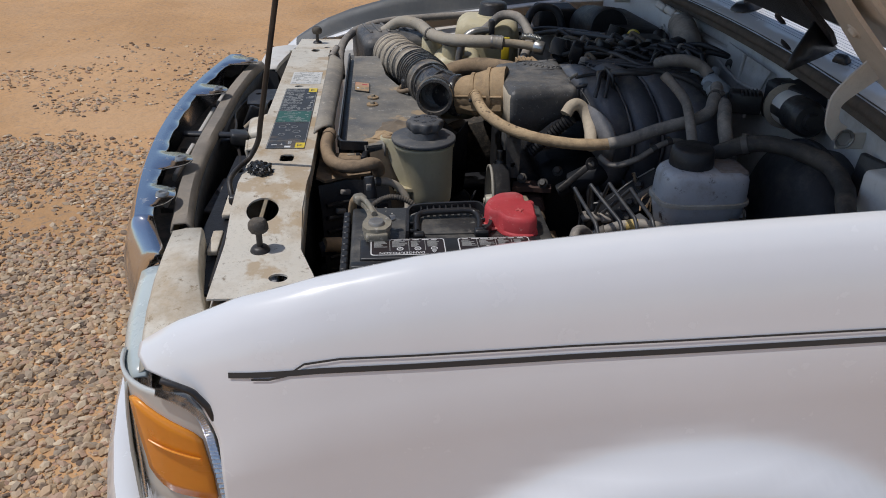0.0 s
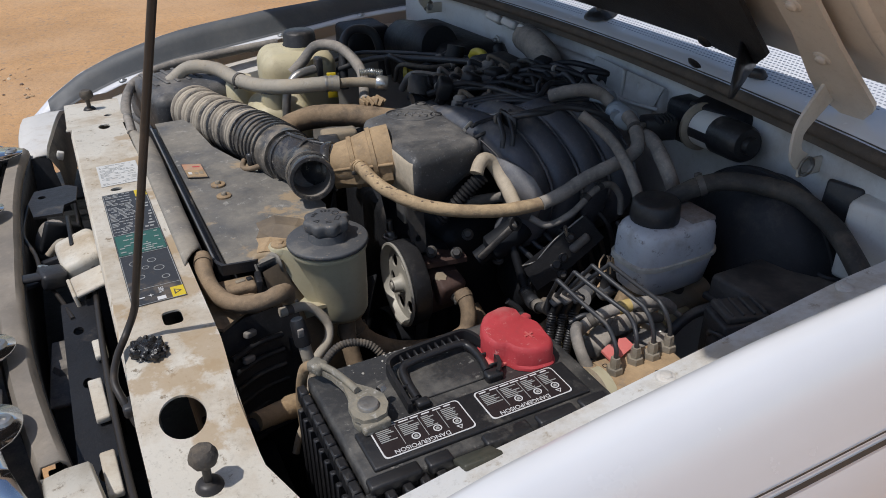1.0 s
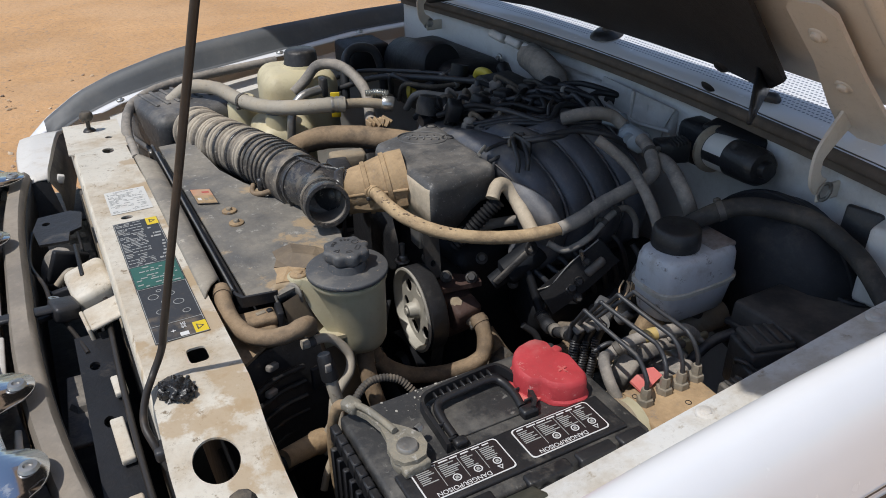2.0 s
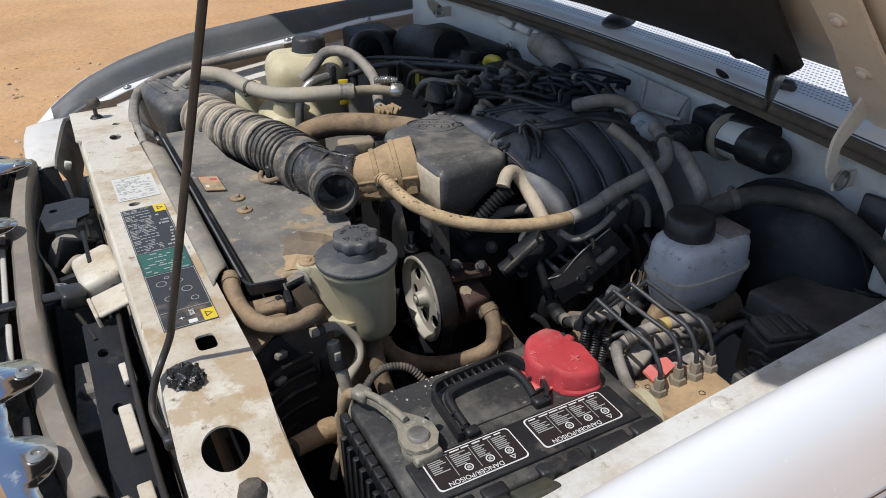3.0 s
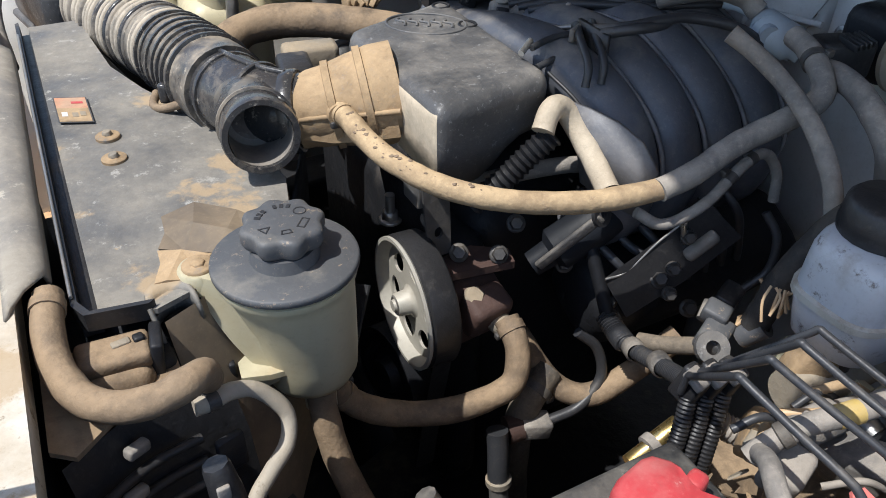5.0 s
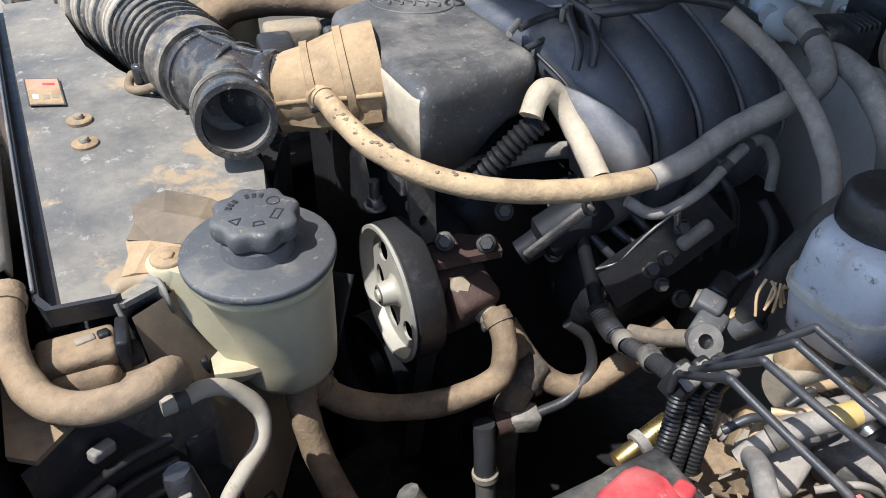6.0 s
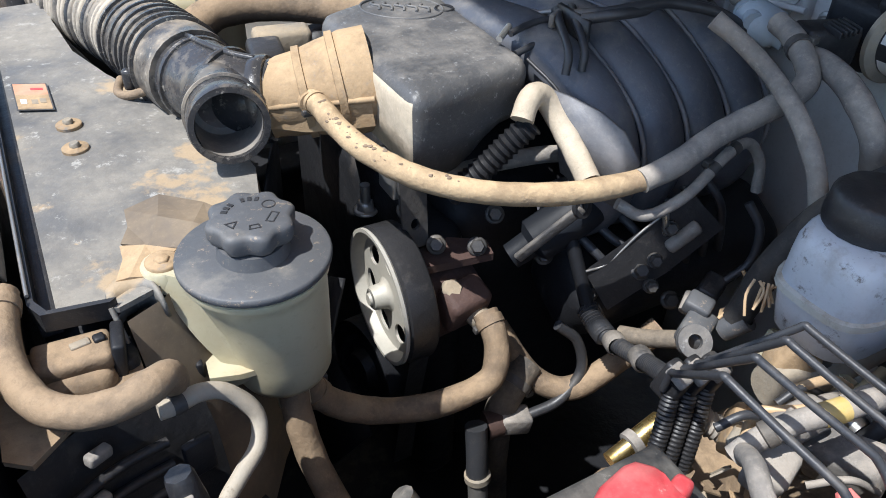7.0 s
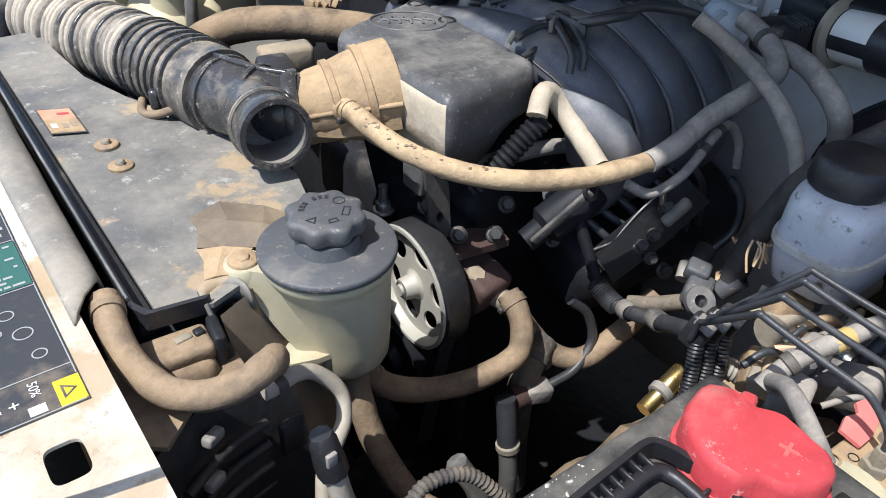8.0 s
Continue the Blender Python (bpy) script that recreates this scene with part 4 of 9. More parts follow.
def latch_area():
    t = thing("hood_latch", "dark greasy hood latch assembly with springs", "latch", (-0.08, 0.02, 0.84))
    part("back_plate", box((-0.055, 0.06, 0.83), (0.006, 0.10, 0.14), 0.003), engine_dark, t)
    part("side_arm", box((-0.072, 0.10, 0.868), (0.05, 0.012, 0.05), 0.003, (0, 25, 15)), engine_dark, t)
    part("side_arm", box((-0.075, 0.02, 0.858), (0.055, 0.012, 0.045), 0.003, (0, -18, -20)), engine_dark, t)
    part("claw", tube([(-0.09, 0.05, 0.87), (-0.07, 0.055, 0.885), (-0.055, 0.06, 0.872), (-0.06, 0.062, 0.855)], 0.005, 8), cast_alloy, t, "worn metal claw")
    part("spring", ribbed([(-0.085, 0.075, 0.86), (-0.06, 0.08, 0.862), (-0.045, 0.09, 0.868)], 0.007, 0.004, 0.3), steel, t, "steel coil spring")
    part("release_lever", box((-0.1, -0.03, 0.875), (0.07, 0.016, 0.006), 0.002, (0, 8, 35)), engine_dark, t)
    horn = thing("horn", "round dusty grey horn on a bracket", "horn", (-0.072, 0.13, 0.82))
    part("shell", lathe([(0, 0.018), (0.018, 0.018), (0.03, 0.012), (0.034, 0.004), (0.034, -0.004), (0.02, -0.014), (0, -0.014)], (-0.085, 0.145, 0.845), (-0.75, -0.3, 0.45), 28), rubber_grey, horn)
    part("bracket", box((-0.065, 0.16, 0.83), (0.04, 0.012, 0.004), 0.001, (0, 30, 0)), engine_dark, horn)
    block = thing("latch_cover", "cream plastic cover in front of the radiator support", "cover", (-0.04, 0.0, 0.83))
    part("cap", box((-0.045, 0.006, 0.874), (0.056, 0.088, 0.050), 0.011, (0, -16, 5), 4), support_paint, block)
    part("tongue", box((-0.040, -0.092, 0.893), (0.046, 0.050, 0.006), 0.003, (0, -12, 6)), support_paint, block)
    part("tongue_fold", box((-0.0625, -0.090, 0.868), (0.005, 0.050, 0.042), 0.002, (0, -8, 6)), support_paint, block)
    # Added panels; their black stands for shade in the gap behind the grille.
    pan = thing("gap_tray", "added dark panels closing the shaded gap behind the grille", "deflector", (-0.09, 0.15, 0.70))
    part("tray", box((-0.072, 0.16, 0.715), (0.118, 0.90, 0.006), 0.002, (0, 6, 0)), engine_dark, pan)
    part("tray_step", box((-0.030, -0.45, 0.735), (0.040, 0.32, 0.006), 0.002), engine_dark, pan)
    part("far_tray", box((-0.060, 0.62, 0.74), (0.14, 0.16, 0.006), 0.002), engine_dark, pan)
    part("upstand", box((-0.048, 0.12, 0.76), (0.005, 0.62, 0.10), 0.002), engine_dark, pan)
    part("rib", box((-0.088, -0.292, 0.745), (0.080, 0.006, 0.07), 0.002), engine_dark, pan)
    cable = thing("latch_cable", "thin black hood release cable beside the latch", "cable", (-0.09, 0.0, 0.86))
    part("sheath", tube([(-0.110, 0.235, 0.872), (-0.118, 0.12, 0.878), (-0.104, 0.04, 0.880), (-0.098, -0.02, 0.874), (-0.082, -0.075, 0.868), (-0.070, -0.14, 0.872)], 0.0028, 8), rod_black, cable)
    part("end_eye", lathe([(0.003, 0.004), (0.007, 0.004), (0.007, -0.004), (0.003, -0.004)], (-0.096, -0.010, 0.882), (0.3, 0.2, 1), 16, True), zinc, cable, "bright crimped end")
    brace = thing("front_brace", "dark slotted steel brace in front of the radiator", "brace", (-0.06, -0.3, 0.7))
    part("upright_plate", plate([(-0.085, -0.56), (-0.045, -0.56), (-0.042, -0.10), (-0.082, -0.10)], [ring(-0.064, -0.28, 0.006, 0.010, 12), ring(-0.062, -0.43, 0.006, 0.010, 12), ring(-0.066, -0.17, 0.006, 0.009, 12)], 0.872, 0.004), engine_dark, brace)
    # Cream bars on the brace imitate brightness seen through its slots.
    for y, ln in ((-0.232, 0.035), (-0.325, 0.07), (-0.44, 0.06)):
        part("slot_light_bar", box((-0.046 - 0.01 * (y < -0.3), y, 0.879), (0.014, ln, 0.008), 0.002, (0, 0, 2)), support_paint, brace)
    part("cross_plate", box((-0.081, -0.208, 0.845), (0.048, 0.130, 0.006), 0.002, (0, 0, -4)), dusty_plastic, brace)
    part("cross_plate_boss", lathe([(0, 0.007), (0.012, 0.007), (0.016, 0.0)], (-0.087, -0.205, 0.848), steps=6), dusty_plastic, brace)
    part("tie_bar", tube([(-0.035, -0.02, 0.88), (-0.042, -0.20, 0.884), (-0.044, -0.38, 0.884), (-0.040, -0.56, 0.88)], 0.0036, 8), rod_black, brace)
    strip = thing("condenser", "pale finned air conditioning condenser", "condenser", (0.0, -0.1, 0.6))
    for i in range(26):
        part("fin", box((-0.020, -0.02, 0.845 - 0.016 * i), (0.012, 0.86, 0.006), 0.0015), grimy_steel if i % 2 else cast_alloy, strip)
    for y in (-0.46, 0.42):
        part("end_tank", box((-0.020, y, 0.64), (0.016, 0.02, 0.42), 0.004), grimy_steel, strip)
    brk = thing("latch_strap", "black plastic strap across the grille opening", "strap", (-0.12, -0.05, 0.9))
    part("strap", box((-0.130, -0.049, 0.893), (0.10, 0.018, 0.007), 0.003, (0, 3, 2)), black_plastic, brk)
    part("strap_block", box((-0.085, -0.045, 0.885), (0.032, 0.036, 0.022), 0.005, (0, 10, 14)), black_plastic, brk)
    part("upper_bracket", plate([(-0.102, 0.165), (-0.062, 0.160), (-0.058, 0.19), (-0.040, 0.20), (-0.034, 0.255), (-0.05, 0.27), (-0.098, 0.265), (-0.108, 0.22)], [ring(-0.088, 0.235, 0.006)], 0.882, 0.004), black_plastic, brk)
    return t


latch_area()


def far_lamp_panel():
    ys = (0.41, 0.45, 0.50, 0.56, 0.62, 0.68, 0.725)
    fx = (-0.106, -0.114, -0.118, -0.118, -0.116, -0.112, -0.106)
    rx = (-0.070, -0.066, -0.058, -0.050, -0.042, -0.034, -0.026)
    zs = (0.886, 0.888, 0.889, 0.888, 0.885, 0.878, 0.866)
    def row(k, up):
        return [(a + (b - a) * k, y, z + up) for a, b, y, z in zip(fx, rx, ys, zs)]
    t = ob = part("headlamp_panel", loft([row(0, -0.012), row(0.06, -0.002), row(0.5, 0.003), row(0.95, 0.003), row(1, -0.004)]), white_inner, support_thing, "white headlamp mounting panel", smooth=60)
    solid(ob, 0.003)
    # End and inner walls are darker than the panel's white top.
    part("side", loft([[(-0.108, 0.411, 0.884), (-0.09, 0.409, 0.886), (-0.070, 0.412, 0.884)], [(-0.112, 0.395, 0.84), (-0.09, 0.393, 0.84), (-0.062, 0.397, 0.84)], [(-0.115, 0.375, 0.79), (-0.09, 0.373, 0.79), (-0.055, 0.377, 0.79)]]), engine_dark, t, "dark end wall")
    part("inner_wall", loft([row(1, -0.004), [(x + 0.012, y, z - 0.03) for x, y, z in row(1, 0)], [(x + 0.016, y, 0.79) for x, y, z in row(1, 0)]]), dusty_plastic, t, "dark grey inner wall")
    part("tab", box((-0.052, 0.452, 0.868), (0.012, 0.010, 0.016), 0.002, (0, 20, 0)), white_inner, t)
    part("brace_post", box((-0.085, 0.50, 0.83), (0.03, 0.03, 0.10), 0.004), engine_dark, t)
    return t


far_lamp_panel()


# ---- firewall, cowl, hood, cab ----
def cowl_front(y):
    return 0.817 - 0.065 * (abs(y - 0.04) / 0.70) ** 2


def firewall():
    t = thing("firewall", "dirty painted metal firewall with seams", "firewall", (0.82, 0.04, 0.6))
    rows = [[(cowl_front(y) + 0.012, y, z) for y in [-0.62 + 0.066 * i for i in range(21)]] for z in (1.072, 0.98, 0.9, 0.8, 0.6, 0.45)]
    ob = part("sheet", loft(rows), firewall_paint, t)
    solid(ob, 0.004)
    part("step_panel", box((0.815, 0.0, 0.995), (0.02, 0.34, 0.07), 0.006), firewall_paint, t)
    panel = loft([[(0.806, -0.175, 1.036), (0.802, -0.16, 1.000), (0.800, -0.15, 0.955)], [(0.806, -0.085, 1.040), (0.800, -0.085, 1.000), (0.797, -0.085, 0.955)], [(0.810, 0.000, 1.043), (0.806, 0.010, 1.006), (0.802, 0.015, 0.960)]])
    solid(part("raised_panel", panel, firewall_paint, t, "pale raised panel", smooth=20), 0.003)
    part("ridge", tube([(0.799, -0.085, 1.042), (0.796, -0.086, 1.000), (0.793, -0.086, 0.950)], 0.0032, 9, 3), firewall_paint, t)
    part("ridge", tube([(0.798, 0.02, 1.008), (0.796, -0.05, 1.000), (0.794, -0.10, 0.996), (0.793, -0.18, 1.004)], 0.0032, 9, 4), firewall_paint, t)
    part("seam", box((0.803, -0.12, 0.985), (0.006, 0.006, 0.09), 0.002), firewall_paint, t)
    part("seam", box((0.800, 0.02, 0.958), (0.006, 0.30, 0.005), 0.002), firewall_paint, t)
    for y in (-0.58, -0.20, 0.10, 0.32):
        part("stud", bolt((0.80, y, 1.0), (-1, 0, 0), 0.006, 0.008, 0.01), steel, t)
    part("side_gusset", box((0.775, -0.575, 0.97), (0.05, 0.06, 0.10), 0.008, (0, 0, 12)), white_inner, t)
    s = thing("cowl_seal", "brown dusty rubber seal along the cowl", "seal", (0.82, 0.04, 1.04))
    ys = [-0.63 + 0.11 * i for i in range(13)]
    path = [(cowl_front(y) - 0.008, y, 1.071) for y in ys]
    part("bulb", tube(path, 0.008, 10, 4), seal_rubber, s)
    part("base_strip", loft([[(cowl_front(y) - 0.001, y, 1.080), (cowl_front(y) - 0.004, y, 1.066), (cowl_front(y) - 0.006, y, 1.052), (cowl_front(y) + 0.010, y, 1.048)] for y in ys]), seal_rubber, s)
    return t


firewall()


def cowl():
    ys = [-0.66 + 0.0583 * i for i in range(25)]
    def deck(d, y):
        return lerp([(-0.004, 1.055), (-0.002, 1.078), (0.004, 1.082), (0.03, 1.089), (0.06, 1.098), (0.11, 1.112), (0.16, 1.124)], d)
    rows = [[(cowl_front(y) + d, y, deck(d, y)) for y in ys] for d in (-0.004, -0.002, 0.004, 0.03)]
    t = part("cowl", loft(rows), white_paint, truck, "white painted cowl panel with vent slots", smooth=60)
    rows = [[(cowl_front(y) + d, y, deck(d, y)) for y in ys] for d in (0.03, 0.06, 0.11, 0.16)]
    part("grille_panel", loft(rows), white_paint, t, smooth=60)
    verts, faces = [], []
    for r in range(13):
        for i in range(150):
            y = -0.50 + 0.0071 * i + (0.0035 if r % 2 else 0)
            if abs(y - 0.062) < 0.036:
                continue
            d = 0.030 + 0.0058 * r
            x, k = cowl_front(y) + d, len(verts)
            verts += [(x + dx, y + dy, deck(d + dx, y) + 0.0005) for dx, dy in ((-0.0010, -0.0020), (0.0010, -0.0020), (0.0010, 0.0020), (-0.0010, 0.0020))]
            faces.append((k, k + 1, k + 2, k + 3))
    me = bpy.data.meshes.new("vent_slot_field")
    me.from_pydata(verts, [], faces)
    me.materials.append(slot_dark)
    slots = new("vent_slot_field", me)
    slots.parent = t
    slots.matrix_parent_inverse = world_of(t).inverted()
    tagged(slots, "rows of small dark vent slots", kind="stuff")
    w = thing("wiper_spindle", "black wiper spindle cover on the cowl", "wiper", (0.93, 0.09, 1.09))
    part("base", lathe([(0, 0.010), (0.020, 0.010), (0.028, 0.004), (0.030, 0.0), (0, 0)], (0.858, 0.062, 1.094), (-0.2, 0, 1), 24), black_plastic, w)
    part("arm", tube([(0.858, 0.062, 1.10), (0.866, 0.068, 1.135), (0.90, 0.13, 1.15), (1.06, 0.45, 1.18)], 0.009, 10), black_plastic, w)
    w2 = thing("washer_nozzle", "small black washer nozzle on the cowl", "nozzle", (0.88, -0.30, 1.08))
    part("nozzle", box((0.824, -0.326, 1.0955), (0.016, 0.028, 0.013), 0.004, (0, -15, 20), taper=0.6), black_plastic, w2)
    return t



def cab():
    t = thing("pickup_truck", "white pickup cab with a raked windscreen and black tyres", "pickup truck", (1.6, 0.04, 0.0))
    def sect(x0, z, half):
        return [(x0 + 0.10 * (abs(k) / 1.0) ** 2, 0.04 + half * k, z) for k in (-1, -0.8, -0.5, 0, 0.5, 0.8, 1)]
    ws = part("windscreen", loft([sect(0.99, 1.10, 0.66), sect(1.18, 1.28, 0.63), sect(1.40, 1.48, 0.58)]), glass, t, "dark tinted glass")
    ws.visible_shadow = False
    part("screen_trim", tube(sect(0.985, 1.104, 0.67), 0.010, 8, 4), black_plastic, t)
    for s in (-1, 1):
        part("pillar", tube([(1.09, 0.04 + s * 0.685, 1.08), (1.28, 0.04 + s * 0.655, 1.28), (1.50, 0.04 + s * 0.60, 1.48)], 0.028, 8, 4), white_paint, t)
        part("side_door", box((1.75, 0.04 + s * 0.76, 0.80), (0.98, 0.05, 0.62), 0.03), white_paint, t)
    part("roof", box((1.95, 0.04, 1.52), (1.0, 1.24, 0.05), 0.02), white_paint, t)
    part("dashboard", box((1.25, 0.04, 1.0), (0.40, 1.3, 0.14), 0.03), black_plastic, t)
    part("rear_wall", box((2.35, 0.04, 1.0), (0.05, 1.4, 1.05), 0.02), white_paint, t)
    part("floor_pan", box((1.7, 0.04, 0.48), (1.3, 1.4, 0.05), 0.01), engine_dark, t)
    return t


truck = cab()
cowl()

HOOD_AT, HOOD_TILT = Vector((0.862, 0.04, 1.062)), 45.0


def hood():
    """Built flat, hinge line at the origin and nose along minus x, then raised."""
    t = thing("hood", "open white hood with a dusty underside and black felt liner", "hood", tuple(HOOD_AT))
    m = Matrix.Translation(HOOD_AT) @ Matrix.Rotation(radians(HOOD_TILT), 4, "Y")
    def half(x):
        return lerp([(-1.11, 0.730), (-1.095, 0.750), (-1.05, 0.762), (-0.3, 0.752), (0.0, 0.74)], x)
    def crown(x, k):
        return 0.038 - 0.032 * k * k - 0.04 * max(0, (-x - 0.85) / 0.32) ** 2 - 0.042 * max(0.0, (abs(k) - 0.88) / 0.12) * min(1.0, max(0.0, (-x - 0.5) / 0.3))
    xs = [-1.11, -1.09, -1.05, -1.00, -0.93, -0.85, -0.7, -0.55, -0.4, -0.28, -0.20, -0.14, -0.10]
    ks = [-1, -0.98, -0.9, -0.75, -0.5, -0.25, 0, 0.25, 0.5, 0.75, 0.9, 0.98, 1]
    def rear(k):
        return lerp([(0, -0.072), (0.25, -0.074), (0.40, -0.072), (0.6, -0.078), (1.0, -0.090)], abs(k))
    def way(x, k):
        return x if x < -0.4 else -0.4 + (x + 0.4) * (rear(k) + 0.4) / 0.3
    skin = loft([[(way(x, k), k * half(x), crown(x, k)) for k in ks] for x in xs])
    ob = part("outer_skin", moved(skin, m), white_paint, t, "glossy white outer skin")
    solid(ob, 0.003)
    under = loft([[(way(x, k) - 0.004 * (x == xs[-1]), k * (half(x) - 0.004), crown(x, k) - (0.026 if 0.2 < abs(k) < 0.97 and -1.0 < x < -0.15 else 0.006)) for k in ks] for x in xs])
    part("inner_panel", moved(under, m), hood_inner, t, "dusty cream inner panel")
    # liner, with a pointed corner towards each hinge
    def liner_edge(s):
        return [(-0.92, s * 0.40), (-0.86, s * 0.46), (-0.35, s * 0.47), (-0.20, s * 0.452), (-0.13, s * 0.430), (-0.085, s * 0.385), (-0.054, s * 0.33), (-0.044, s * 0.24), (-0.044, s * 0.10)]
    a = liner_edge(-1)
    outline = a + [(x, -y) for x, y in a[::-1]]
    lin = plate([(x, y) for x, y in outline], (), 0.0, 0.006, rise=lambda x, y: lerp([(0.10, 0.028), (0.24, 0.025), (0.33, 0.011), (0.385, -0.002), (0.43, -0.010)], abs(y)) if x > -0.14 else -0.020)
    part("liner", moved(lin, m), liner_black, t, "black felt sound liner")
    for s in (-1, 1):
        flap = loft([[(-0.070, s * 0.372, -0.002), (-0.138, s * 0.392, -0.010)], [(-0.090, s * 0.392, -0.032), (-0.138, s * 0.408, -0.038)], [(-0.110, s * 0.412, -0.058), (-0.138, s * 0.422, -0.062)], [(-0.126, s * 0.428, -0.080), (-0.134, s * 0.431, -0.082)]])
        fl = part("corner_flap", moved(flap, m), black_plastic, t, "black pointed corner flap")
        solid(fl, 0.004)
    for x, y in ((-0.16, -0.36), (-0.18, 0.36), (-0.5, -0.40), (-0.5, 0.40), (-0.09, -0.30)):
        part("liner_clip", moved(lathe([(0, -0.004), (0.008, -0.003), (0.011, 0.0)], (x, y, -0.036)), m), black_plastic, t)
    part("rib", moved(tube([(-0.15, -0.62, 0.0), (-0.3, -0.60, 0.0), (-0.9, -0.60, 0.0)], 0.014, 8), m), hood_inner, t)
    part("rib", moved(tube([(-0.15, 0.62, 0.0), (-0.3, 0.60, 0.0), (-0.9, 0.60, 0.0)], 0.014, 8), m), hood_inner, t)
    return t


raised_hood = hood()


def hood_hinge(s):
    y = 0.04 + s * 0.530
    m = Matrix.Translation(HOOD_AT) @ Matrix.Rotation(radians(HOOD_TILT), 4, "Y")
    o = s * 0.530
    arm = plate([(-0.315, o - 0.020), (-0.30, o - 0.034), (-0.20, o - 0.034), (-0.10, o - 0.040), (-0.085, o - 0.034), (-0.055, o - 0.010), (-0.055, o + 0.018), (-0.085, o + 0.040), (-0.12, o + 0.038), (-0.21, o + 0.024), (-0.30, o + 0.024), (-0.315, o + 0.012)],
                [ring(-0.265, o - 0.004, 0.006), ring(-0.175, o - 0.004, 0.006)], -0.016, 0.005)
    t = part("hinge", moved(arm, m), hood_inner, raised_hood, "cream painted stamped hinge arm")
    for x in (-0.262, -0.172):
        part("arm_bolt", moved(bolt((x, o, -0.020), (0, 0, -1), 0.007, 0.006, 0.011), m), hood_inner, t)
    yy = 0.04 + s * 0.513
    link = [tuple(m @ Vector((-0.10, o - s * 0.020, -0.02))), (0.742, yy, 1.085), (0.738, yy, 1.062), (0.743, yy, 1.046), (0.754, yy, 1.036)]
    way = spline([Vector(p) for p in link], 6)
    wide = [0.0155 - 0.0075 * min(1, k / 9) + 0.003 * max(0, (k - 14) / 8) for k in range(len(way))]
    rows = []
    for k, p in enumerate(way):
        q = way[min(k + 1, len(way) - 1)] - way[max(k - 1, 0)]
        side = Vector((q.z, 0, -q.x)).normalized() * wide[k]
        thick = Vector((0, 0.002, 0))
        rows.append([p - side - thick, p + side - thick, p + side + thick, p - side + thick])
    part("link_arm", loft(rows, closed=True, caps=True), hood_inner, t, "flat stamped link strap", smooth=30)
    part("link_foot", box((0.772, yy, 1.026), (0.040, 0.005, 0.022), 0.003), hood_inner, t)
    part("pivot", bolt((0.760, y - s * 0.012, 1.030), (0, -s, 0), 0.010, 0.008, 0.013), steel, t)
    return t


hood_hinge(-1)
hood_hinge(1)


def hinge_stop():
    t = thing("rubber_flap", "black rubber flap on the firewall corner", "rubber flap", (0.775, -0.52, 0.98))
    part("flap", box((0.772, -0.525, 0.985), (0.010, 0.045, 0.075), 0.004, (0, 8, 10)), black_plastic, t)


hinge_stop()


